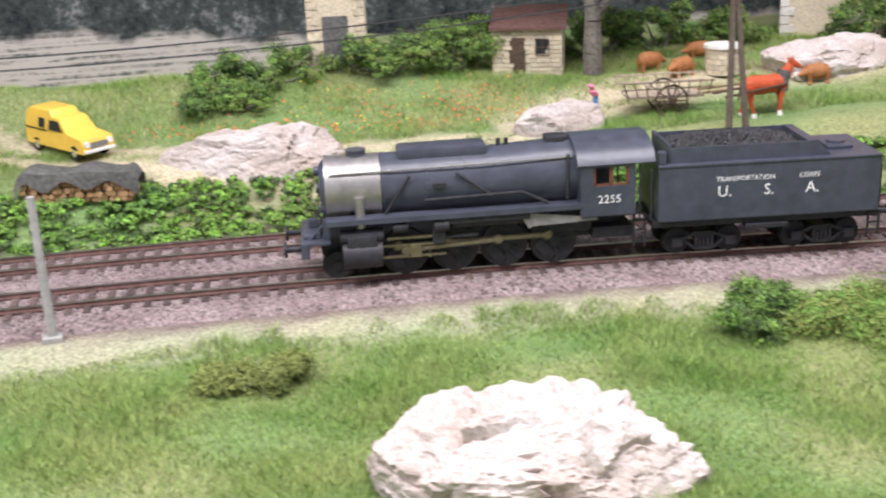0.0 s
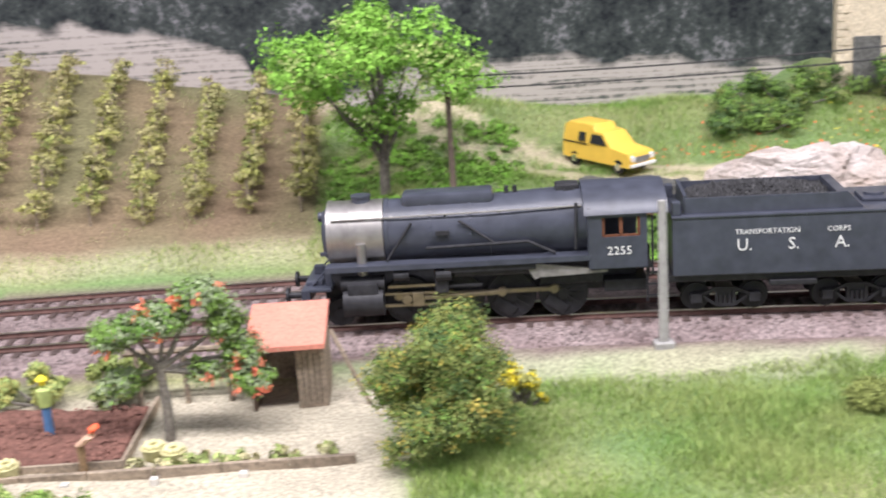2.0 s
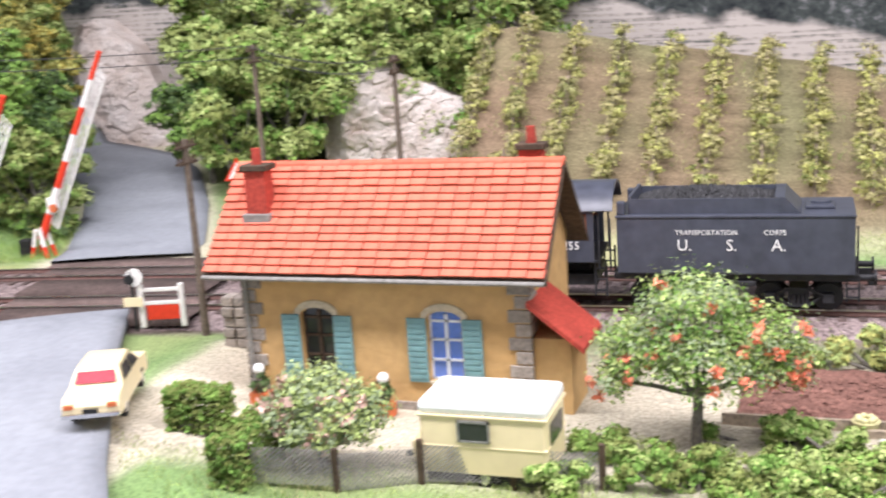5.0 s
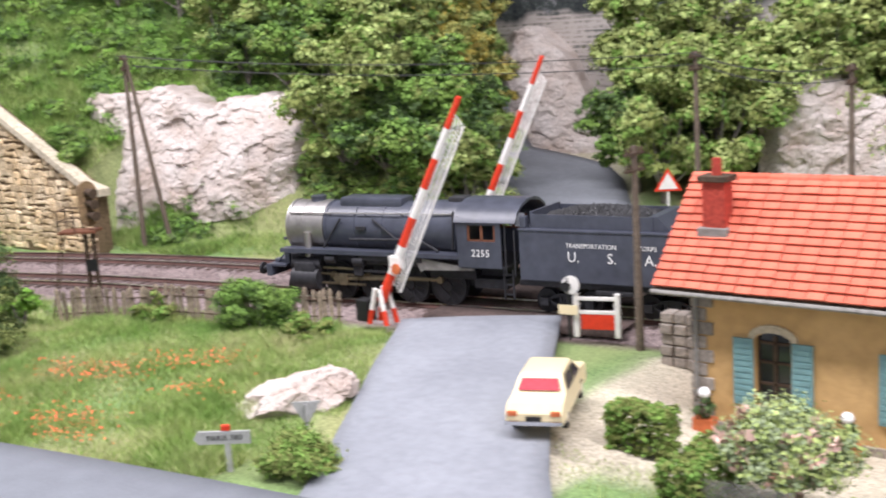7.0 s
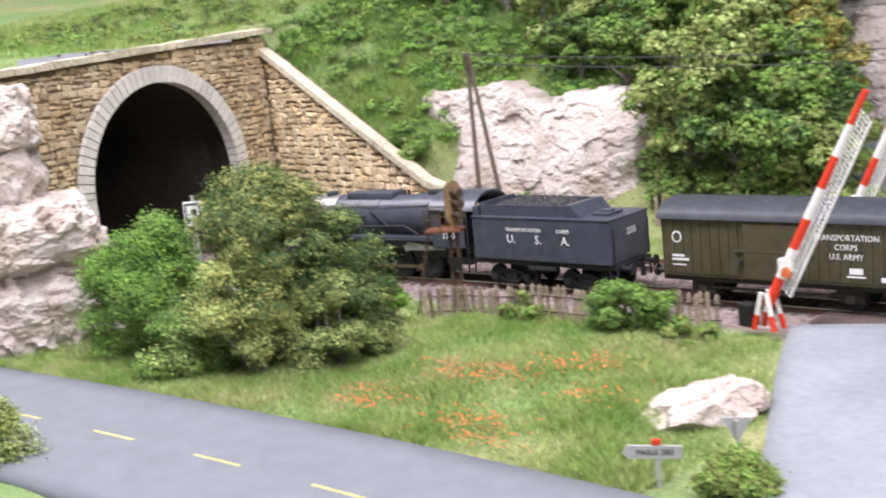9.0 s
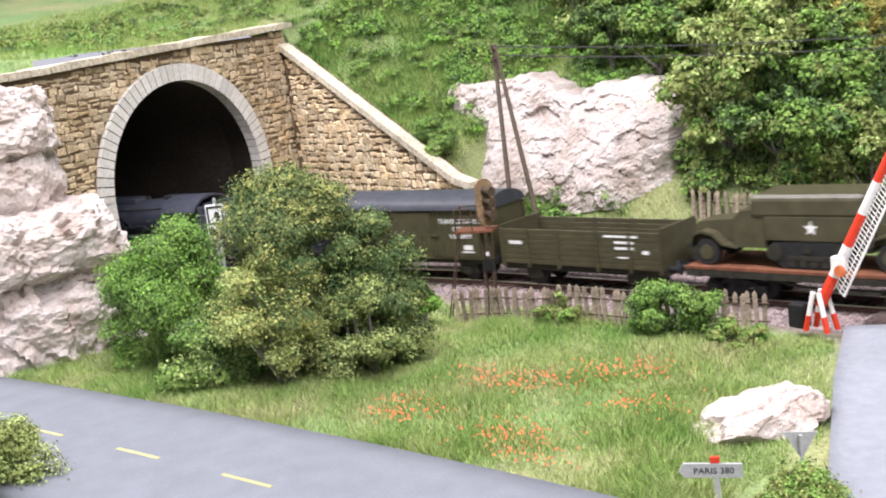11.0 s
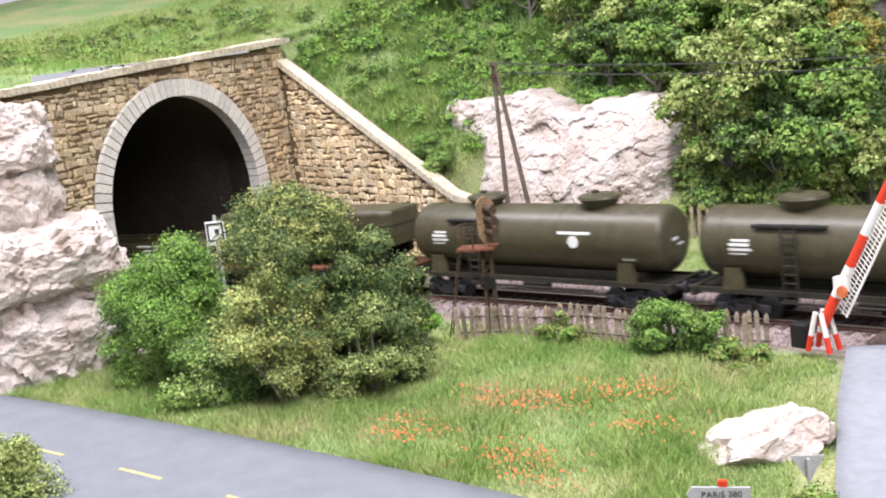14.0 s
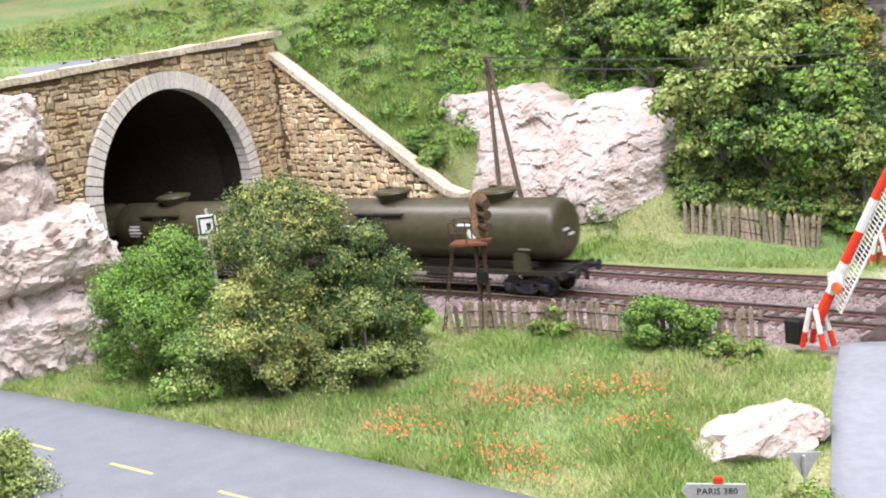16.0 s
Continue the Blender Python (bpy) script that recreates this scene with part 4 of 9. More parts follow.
def locomotive():
    X0 = -12.9  # middle of the engine, counted from the rear of the tender
    lo = root("steam_locomotive", Matrix.Identity(4), "blue-black steam locomotive with a bare steel smokebox", "locomotive")
    TRAIN.append((lo, -13.58))
    lo.scale = (1.065, 1.04, 1.08)

    def p(name, bm, m, label="", smooth=False, parent=lo):
        for w in bm.verts:
            w.co.x -= X0
        return part(name, bm, m, parent, label, smooth)
    bm = bmesh.new()
    tube(bm, (-15.45, 0, 2.66), (-12.3, 0, 2.66), 0.97, seg=40)
    tube(bm, (-12.3, 0, 2.66), (-9.4, 0, 2.70), 0.97, 1.06, seg=40)
    boiler = p("boiler", bm, M["loco"], "smooth blue-black boiler with bands", True)
    for x in (-15.4, -14.1, -12.9, -11.6):
        bm = bmesh.new()
        tube(bm, (x, 0, 2.66), (x + 0.07, 0, 2.66), 0.995, seg=40)
        p("boiler_band", bm, M["loco"], parent=boiler)
    bm = bmesh.new()
    tube(bm, (-17.1, 0, 2.66), (-15.47, 0, 2.66), 0.985, seg=40)
    tube(bm, (-17.16, 0, 2.66), (-17.05, 0, 2.66), 1.01, seg=40)
    tube(bm, (-16.5, 0, 2.66), (-16.44, 0, 2.66), 1.0, seg=40)
    sb = p("smokebox", bm, M["steel"], "bare steel smokebox", True)
    bm = bmesh.new()
    tube(bm, (-17.32, 0, 2.66), (-17.16, 0, 2.66), 0.72, 0.9, seg=30)
    tube(bm, (-17.42, 0, 2.66), (-17.3, 0, 2.66), 0.16, seg=14)
    for s in (-1, 1):
        box(bm, -17.4, -17.15, s * 0.8 - 0.06, s * 0.8 + 0.06, 2.2, 2.3)
    tube(bm, (-17.48, 0, 3.2), (-17.2, 0, 3.2), 0.15, seg=16)
    p("smokebox_door", bm, M["loco"], "dark smokebox door with a lamp", True)
    bm = bmesh.new()
    tube(bm, (-16.15, 0, 3.45), (-16.15, 0, 3.76), 0.32, 0.28, seg=20)
    tube(bm, (-16.15, 0, 3.75), (-16.15, 0, 3.81), 0.31, seg=20)
    p("chimney", bm, M["loco"], "", True)
    bm = bmesh.new()
    vs = box(bm, -14.9, -12.15, -0.5, 0.5, 3.35, 3.82, 0.12)
    p("sand_dome", bm, M["loco"], "long flat-topped casing on the boiler", True)
    bm = bmesh.new()
    for x in (-11.75, -11.5):
        tube(bm, (x, -0.05, 3.6), (x, -0.05, 3.86), 0.07, seg=10)
    tube(bm, (-9.9, -0.35, 3.6), (-9.9, 0.35, 3.6), 0.2, seg=12)
    box(bm, -10.3, -9.6, -0.3, 0.3, 3.5, 3.86, 0.05)
    p("safety_valve", bm, M["loco_frame"])
    # running boards and front platform
    for s in (-1, 1):
        bm = bmesh.new()
        box(bm, -17.2, -9.4, s * 1.42 - 0.02 if s > 0 else -1.44, 1.44 if s > 0 else -1.40, 1.82, 1.98)
        box(bm, -17.2, -9.4, min(s * 0.85, s * 1.42), max(s * 0.85, s * 1.42), 1.92, 1.97)
        p("running_board", bm, M["loco"])
        bm = bmesh.new()
        tube(bm, (-17.0, s * 0.85, 3.25), (-9.6, s * 0.9, 3.33), 0.028, seg=8)
        for x in (-16.6, -15.2, -13.6, -12.0, -10.3):
            tube(bm, (x, s * 0.72, 3.2), (x, s * 0.88, 3.3), 0.035, seg=8)
        p("handrail", bm, M["steel"])
        bm = bmesh.new()
        tube(bm, (-14.6, s * 1.0, 3.1), (-15.4, s * 1.06, 2.0), 0.04, seg=8)
        tube(bm, (-13.2, s * 0.98, 3.1), (-12.1, s * 1.08, 2.35), 0.04, seg=8)
        tube(bm, (-14.2, s * 1.06, 2.34), (-11.2, s * 1.09, 2.40), 0.05, seg=8)
        tube(bm, (-11.2, s * 1.09, 2.40), (-10.4, s * 1.12, 2.02), 0.05, seg=8)
        tube(bm, (-9.75, s * 1.02, 3.45), (-9.8, s * 1.13, 2.1), 0.05, seg=8)
        box(bm, -13.9, -13.5, s * 1.0 - 0.06, s * 1.0 + 0.06, 2.7, 2.82)
        p("pipework", bm, M["loco_frame"])
        bm = bmesh.new()
        tube(bm, (-16.15, s * 1.0, 1.4), (-16.15, s * 0.98, 2.55), 0.15, seg=14)
        p("steam_pipe", bm, M["steel"], "pale steel steam pipe", True)
        bm = bmesh.new()
        tube(bm, (-16.75, s * 1.15, 0.82), (-15.55, s * 1.15, 0.82), 0.42, seg=24)
        tube(bm, (-16.8, s * 1.1, 1.38), (-15.5, s * 1.1, 1.38), 0.24, seg=20)
        box(bm, -16.6, -15.7, s * 1.1 - 0.35, s * 1.1 + 0.35, 0.9, 1.45, 0.05)
        p("cylinder", bm, M["loco_frame"], "", True)
        bm = bmesh.new()
        box(bm, -15.55, -13.6, s * 1.12 - 0.04, s * 1.12 + 0.04, 0.98, 1.05)
        box(bm, -15.55, -13.6, s * 1.12 - 0.04, s * 1.12 + 0.04, 0.62, 0.69)
        box(bm, -14.7, -14.35, s * 1.12 - 0.1, s * 1.12 + 0.1, 0.62, 1.05, 0.02)
        box(bm, -15.4, -13.9, s * 1.2 - 0.03, s * 1.2 + 0.03, 1.22, 1.30, 0)
        p("slide_bar", bm, M["rod"], "brass-coloured slide bars")
        bm = bmesh.new()
        box(bm, -14.0, -13.6, s * 1.22 - 0.08, s * 1.22 + 0.08, 1.0, 1.75, 0.05)
        tube(bm, (-15.2, s * 1.25, 1.62), (-14.75, s * 1.25, 1.62), 0.17, seg=14)
        tube(bm, (-13.95, s * 1.25, 1.58), (-13.5, s * 1.25, 1.58), 0.19, seg=14)
        box(bm, -13.75, -12.6, s * 1.2 - 0.03, s * 1.2 + 0.03, -0.04, 0.04, 0, pose(0, 0, 1.2, 0, 0, 0))
        p("valve_gear", bm, M["loco_frame"])
        bm = bmesh.new()
        box(bm, -13.7, -11.0, s * 1.28 - 0.1, s * 1.28 + 0.1, 1.62, 1.82, 0.03)
        tube(bm, (-13.4, s * 1.15, 1.58), (-11.2, s * 1.15, 1.58), 0.14, seg=12)
        p("air_tank", bm, M["loco_frame"])
        bm = bmesh.new()
        extrude_profile(bm, [(-11.35, 1.82), (-8.9, 1.5), (-8.9, 1.42), (-10.9, 1.36), (-11.05, 1.3)], "y", s * 1.28 - 0.05, s * 1.28 + 0.05)
        p("ash_pan", bm, M["zinc"], "dull grey sloping ash pan")
    bm = bmesh.new()
    box(bm, -17.9, -17.1, -1.3, 1.3, 1.22, 1.32, 0.02)
    box(bm, -18.0, -17.75, -1.35, 1.35, 0.85, 1.32, 0.03)
    box(bm, -17.9, -17.4, -0.9, 0.9, 1.32, 1.45, 0.03)
    for y in (-0.95, 0.95):
        tube(bm, (-17.75, y, 1.3), (-17.15, y * 0.9, 1.9), 0.03, seg=8)
        box(bm, -17.3, -17.1, y - 0.05, y + 0.05, 1.3, 1.95)
    box(bm, -17.75, -17.45, -0.12, 0.12, 1.45, 1.72, 0.03)
    p("front_platform", bm, M["loco"])
    bm = bmesh.new()
    for y in (-0.88, 0.88):
        tube(bm, (-18.45, y, 1.05), (-18.0, y, 1.05), 0.1, seg=12)
        tube(bm, (-18.52, y, 1.05), (-18.44, y, 1.05), 0.24, seg=18)
    p("buffer", bm, M["loco_frame"])
    bm = bmesh.new()
    box(bm, -17.4, -8.0, -0.55, 0.55, 0.7, 1.6, 0.03)
    box(bm, -10.9, -9.0, -0.95, 0.95, 1.0, 1.9, 0.04)
    box(bm, -9.0, -7.7, -1.1, 1.1, 0.75, 1.1, 0.03)
    p("frame", bm, M["loco_frame"], "black engine frame")
    # cab
    for s in (-1, 1):
        bm = bmesh.new()
        sheet = [(-9.45, 1.55), (-7.75, 1.55), (-7.75, 3.2), (-9.45, 3.2)]
        hole = [(-9.05, 2.48), (-7.95, 2.48), (-7.95, 3.05), (-9.05, 3.05)]
        rings = [[bm.verts.new((a, y, b)) for a, b in pts] for y in (s * 1.36, s * 1.42) for pts in (sheet, hole)]
        for i in range(4):
            j = (i + 1) % 4
            for a, b in ((0, 1), (2, 3), (0, 2), (1, 3)):
                bm.faces.new((rings[a][i], rings[a][j], rings[b][j], rings[b][i]))
        p("cab_side", bm, M["loco"], "cab side sheet with a window opening")
    bm = bmesh.new()
    box(bm, -9.45, -9.38, -1.36, 1.36, 1.55, 3.35)
    p("cab_front", bm, M["loco"])
    bm = bmesh.new()
    box(bm, -9.37, -7.6, -1.355, 1.355, 1.5, 1.6)
    p("cab_floor", bm, M["loco_frame"])
    bm = bmesh.new()
    pts = [(-1.48, 3.15), (-1.25, 3.48), (-0.8, 3.72), (-0.3, 3.84), (0.3, 3.84), (0.8, 3.72), (1.25, 3.48), (1.48, 3.15), (1.42, 3.12), (1.2, 3.40), (0.78, 3.64), (0, 3.77), (-0.78, 3.64), (-1.2, 3.40), (-1.42, 3.12)]
    extrude_profile(bm, pts, "x", -9.55, -7.15)
    p("cab_roof", bm, M["loco"], "rounded cab roof", True)
    for s in (-1, 1):
        bm = bmesh.new()
        for x in (-9.02, -8.5, -7.98):
            box(bm, x - 0.05, x + 0.05, s * 1.37 - 0.02, s * 1.37 + 0.02, 2.48, 3.05)
        box(bm, -9.05, -7.95, s * 1.37 - 0.02, s * 1.37 + 0.02, 2.48, 2.54)
        p("window_frame", bm, M["deck"], "orange-brown wooden window frame")
        bm = bmesh.new()
        tube(bm, (-7.6, s * 1.38, 1.3), (-7.6, s * 1.38, 3.1), 0.03, seg=8)
        tube(bm, (-7.25, s * 1.38, 1.3), (-7.25, s * 1.38, 2.9), 0.03, seg=8)
        ladder(bm, -7.75, -7.4, s * 1.25, 0.45, 1.5, 3)
        p("cab_steps", bm, M["loco_frame"])
    lettering("2255", 0.35, lo, -8.55 - X0, -1.432, 2.06, M["white"], spread=1.05)
    # wheels and rods
    for x in (-14.85, -13.3, -11.75, -10.2):
        wheelset(lo, x - X0, 0.72, M["loco_frame"], 0.78, 12, "driving_wheelset")
    wheelset(lo, -16.95 - X0, 0.42, M["loco_frame"])
    for s in (-1, 1):
        bm = bmesh.new()
        box(bm, -2.35, 2.35, -0.04, 0.04, -0.06, 0.06, 0.01)
        for x in (-2.325, -0.775, 0.775, 2.325):
            tube(bm, (x, -0.07, 0), (x, 0.07, 0), 0.13, seg=12)
        rod = part("coupling_rod", bm, M["rod"], lo, "steel-brass coupling rod")
        RODS.append((rod, -12.525 - X0, s * 1.02, 0.72, 0.33, 0.0 if s < 0 else math.pi / 2, 0.0))
        bm = bmesh.new()
        box(bm, 0, 2.85, -0.035, 0.035, -0.055, 0.055, 0.01)
        tube(bm, (0, -0.06, 0), (0, 0.06, 0), 0.12, seg=12)
        tube(bm, (2.85, -0.06, 0), (2.85, 0.06, 0), 0.15, seg=12)
        rod = part("connecting_rod", bm, M["rod"], lo, "steel-brass connecting rod")
        RODS.append((rod, -11.75 - X0, s * 1.14, 0.72, 0.33, 0.0 if s < 0 else math.pi / 2, 2.85))
    # tender
    TX = -3.58
    te = root("tender", Matrix.Identity(4), "blue-black coal tender lettered in white, coupled behind the locomotive", "tender")
    TRAIN.append((te, TX))
    te.scale = (1.03, 1.02, 1.06)

    def q(name, bm, m, label="", smooth=False):
        for w in bm.verts:
            w.co.x -= TX
        return part(name, bm, m, te, label, smooth)
    bm = bmesh.new()
    box(bm, -7.15, -0.02, -1.45, 1.45, 1.24, 3.0, 0.03)
    box(bm, -7.18, 0.0, -1.48, 1.48, 2.98, 3.05, 0.015)
    q("tank", bm, M["loco"], "plain slab-sided water tank")
    for s in (-1, 1):
        bm = bmesh.new()
        box(bm, -6.75, -2.2, s * 1.18 - 0.04, s * 1.18 + 0.04, 3.03, 3.52)
        q("bunker_side", bm, M["loco"])
    bm = bmesh.new()
    extrude_profile(bm, [(-2.35, 3.03), (-2.35, 3.54), (-2.05, 3.54), (-1.55, 3.03)], "y", -1.2, 1.2)
    q("bunker_back", bm, M["loco"], "sloping bunker end")
    bm = bmesh.new()
    box(bm, -6.8, -6.7, -1.18, 1.18, 3.03, 3.6)
    q("bunker_front", bm, M["loco"])
    bm = bmesh.new()
    box(bm, -1.45, -0.6, -0.55, 0.55, 3.05, 3.16, 0.03)
    tube(bm, (-1.0, 0, 3.16), (-1.0, 0, 3.24), 0.3, seg=18)
    q("filler_hatch", bm, M["loco"])
    for s in (-1, 1):
        bm = bmesh.new()
        box(bm, -7.15, -6.9, s * 1.2 - 0.15, s * 1.2 + 0.15, 3.05, 3.45, 0.03)
        q("tool_locker", bm, M["loco"])
    rr = np.random.default_rng(2)
    n = 1500
    cx, cy = rr.uniform(-6.6, -2.4, n), rr.uniform(-1.08, 1.08, n)
    cz = 3.2 + 0.42 * np.cos(np.clip((cx + 4.5) / 2.3, -1, 1) * 1.4) * np.cos(cy * 0.9) + rr.uniform(-0.05, 0.06, n)
    pebbles("coal", cx - TX, cy, cz, rr.uniform(0.06, 0.13, n), M["coal"], "", rr, "")
    ob = bpy.data.objects["coal"]
    ob.parent = te
    tagged(ob, "heaped black coal", kind="stuff")
    bm = bmesh.new()
    for i in range(12):
        x = -6.7 + i * 4.3 / 12
        box(bm, x, x + 4.3 / 12, -1.1, 1.1, 3.0, 3.12 + 0.4 * math.cos((x + 4.4) / 2.3 * 1.2), 0.0)
    q("coal_load", bm, M["coal"])
    bm = bmesh.new()
    box(bm, -7.3, 0.1, -1.25, 1.25, 1.0, 1.22, 0.03)
    for s in (-1, 1):
        box(bm, -4.3, -2.9, s * 1.2 - 0.2, s * 1.2 + 0.2, 0.85, 1.02, 0.03)
        ladder(bm, -0.25, 0.1, s * 1.25, 0.4, 1.2, 3)
        tube(bm, (0.05, s * 1.3, 1.3), (0.05, s * 1.3, 2.7), 0.03, seg=8)
    q("underframe", bm, M["loco_frame"])
    bogie(te, -5.55 - TX, 1.75, 0.42)
    bogie(te, -1.65 - TX, 1.75, 0.42)
    buffers(te, 0.1 - TX, 1)
    for body, size, x, z, sp in (("TRANSPORTATION", 0.215, -4.38, 2.52, 1.0), ("CORPS", 0.215, -2.33, 2.52, 1.0), ("U.", 0.50, -5.05, 2.12, 1.0), ("S.", 0.50, -3.62, 2.12, 1.0), ("A.", 0.50, -2.22, 2.12, 1.0)):
        lettering(body, size, te, x - TX, -1.462, z, M["white"], spread=sp)
    lettering("2255", 0.36, te, 0.0 - TX + 0.012, 0.1, 2.4, M["white"], end=True)


def boxcar():
    X = 6.9
    w = root("box_wagon", Matrix.Identity(4), "olive drab box wagon with a rounded grey roof", "goods wagon")
    TRAIN.append((w, X))
    w.scale = (0.98, 1.04, 1.08)
    bm = bmesh.new()
    box(bm, -4.6, 4.6, -1.35, 1.35, 1.0, 3.15, 0.02)
    body = part("body", bm, M["olive"], w, "planked olive sides")
    for x in np.arange(-4.4, 4.5, 0.4):
        for s in (-1, 1):
            bm = bmesh.new()
            box(bm, x, x + 0.34, s * 1.3575 - 0.0175, s * 1.3575 + 0.0175, 1.12, 3.08)
            part("plank", bm, M["olive"], body)
    bm = bmesh.new()
    pts = [(1.5 * math.cos(math.pi * i / 12), 3.12 + 0.62 * math.sin(math.pi * i / 12)) for i in range(13)]
    extrude_profile(bm, pts, "x", -4.72, 4.72)
    part("roof", bm, M["roof_grey"], w, "rounded blue-grey roof", True)
    for s in (-1, 1):
        bm = bmesh.new()
        box(bm, -1.0, 1.3, s * 1.41 - 0.03, s * 1.41 + 0.03, 1.05, 3.0, 0.01)
        box(bm, -1.4, 1.7, s * 1.42 - 0.03, s * 1.42 + 0.03, 2.0, 2.06)
        door = part("sliding_door", bm, M["olive"], w)
        bm = bmesh.new()
        box(bm, -1.2, -1.05, s * 1.45 - 0.03, s * 1.45 + 0.03, 1.5, 1.7)
        part("handle", bm, M["black"], door)
    bm = bmesh.new()
    box(bm, -4.7, 4.7, -1.2, 1.2, 0.8, 1.0, 0.02)
    for s in (-1, 1):
        box(bm, -3.2, 3.2, s * 1.1 - 0.04, s * 1.1 + 0.04, 0.55, 0.62)
        for x in (-3.0, 3.0):
            box(bm, x - 0.5, x + 0.5, s * 1.05 - 0.06, s * 1.05 + 0.06, 0.35, 0.85, 0.04)
            box(bm, x - 0.17, x + 0.17, s * 1.08 - 0.12, s * 1.08 + 0.12, 0.34, 0.64, 0.03)
    part("underframe", bm, M["olive_dark"], w)
    for x in (-3.0, 3.0):
        wheelset(w, x, 0.5, M["loco_frame"])
    buffers(w, -4.7, -1)
    buffers(w, 4.7, 1)
    for body, z in (("TRANSPORTATION", 2.62), ("CORPS", 2.3), ("U.S. ARMY", 1.98)):
        lettering(body, 0.28, w, 3.0, -1.385, z, M["white"])
    bm = bmesh.new()
    tube(bm, (-3.9, -1.39, 2.45), (-3.9, -1.38, 2.45), 0.22, seg=20)
    em = part("emblem", bm, M["white"], w, "round white emblem")
    bm = bmesh.new()
    tube(bm, (-3.9, -1.396, 2.45), (-3.9, -1.385, 2.45), 0.16, seg=20)
    box(bm, -4.02, -3.78, -1.40, -1.39, 2.40, 2.5)
    part("emblem_disc", bm, M["olive"], em)
    bars(w, M["white"], [(-4.15, -3.6, 1.72, 1.80), (-4.15, -3.4, 1.58, 1.66), (-4.15, -3.55, 1.40, 1.44), (3.0, 3.7, 1.30, 1.36), (3.1, 3.6, 1.42, 1.62), (4.25, 4.5, 1.2, 1.36)], -1.378)


def gondola():
    X = 16.3
    w = root("open_wagon", Matrix.Identity(4), "olive drab open wagon with planked sides", "goods wagon")
    TRAIN.append((w, X))
    for s in (-1, 1):
        for k in range(7):
            bm = bmesh.new()
            z = 1.05 + k * 0.22
            box(bm, -4.0, 4.0, s * 1.33 - 0.05, s * 1.33 + 0.05, z, z + 0.20, 0.015)
            part("plank", bm, M["olive"], w)
        for x in (-4.0, -2.6, -1.0, 1.0, 2.6, 4.0):
            bm = bmesh.new()
            box(bm, x - 0.06, x + 0.06, s * 1.40 - 0.04, s * 1.40 + 0.04, 0.9, 2.6)
            part("stanchion", bm, M["olive"], w)
    for x in (-4.02, 4.02):
        bm = bmesh.new()
        box(bm, x - 0.05, x + 0.05, -1.35, 1.35, 1.0, 2.75, 0.01)
        part("end_wall", bm, M["olive"], w)
    bm = bmesh.new()
    box(bm, -4.0, 4.0, -1.3, 1.3, 0.95, 1.05)
    part("floor", bm, M["olive_dark"], w)
    bm = bmesh.new()
    box(bm, -4.1, 4.1, -1.2, 1.2, 0.75, 0.95, 0.02)
    for s in (-1, 1):
        for x in (-2.6, 2.6):
            box(bm, x - 0.45, x + 0.45, s * 1.05 - 0.06, s * 1.05 + 0.06, 0.35, 0.8, 0.04)
    part("underframe", bm, M["olive_dark"], w)
    for x in (-2.6, 2.6):
        wheelset(w, x, 0.5, M["loco_frame"])
    buffers(w, -4.1, -1)
    buffers(w, 4.1, 1)
    bars(w, M["white"], [(1.4, 3.0, 2.35, 2.44), (1.9, 2.8, 2.1, 2.2), (1.9, 2.8, 1.86, 1.96), (2.0, 2.6, 1.5, 1.56), (3.2, 3.5, 1.7, 1.85), (-3.6, -2.9, 1.9, 2.05)], -1.39)


def flat_wagon():
    X = 28.7
    w = root("flat_wagon", Matrix.Identity(4), "flat wagon with a red-brown deck, carrying two half-tracks", "goods wagon")
    TRAIN.append((w, X))
    w.scale = (1.17, 1.04, 1.07)
    for k in range(42):
        bm = bmesh.new()
        box(bm, -6.3 + k * 0.3, -6.3 + k * 0.3 + 0.285, -1.42, 1.42, 1.14, 1.24)
        part("deck_board", bm, M["deck"], w)
    for s in (-1, 1):
        bm = bmesh.new()
        box(bm, -6.3, 6.3, s * 1.36 - 0.05, s * 1.36 + 0.05, 0.88, 1.13)
        for x in np.arange(-5.8, 6, 1.16):
            box(bm, x - 0.06, x + 0.06, s * 1.40 - 0.06, s * 1.40 + 0.06, 0.86, 1.1)
        extrude_profile(bm, [(-3.6, 0.88), (-2.4, 0.62), (2.4, 0.62), (3.6, 0.88), (3.3, 0.88), (2.3, 0.70), (-2.3, 0.70), (-3.3, 0.88)], "y", s * 1.2 - 0.05, s * 1.2 + 0.05)
        part("side_sill", bm, M["olive_dark"], w)
    bm = bmesh.new()
    box(bm, -6.3, 6.3, -0.5, 0.5, 0.8, 1.12)
    part("underframe", bm, M["olive_dark"], w)
    for x in (-4.6, 4.6):
        bogie(w, x, 1.7, 0.42)
    buffers(w, -6.3, -1)
    buffers(w, 6.3, 1)
    for k in (-3.75, 3.3):
        half_track(X + k)


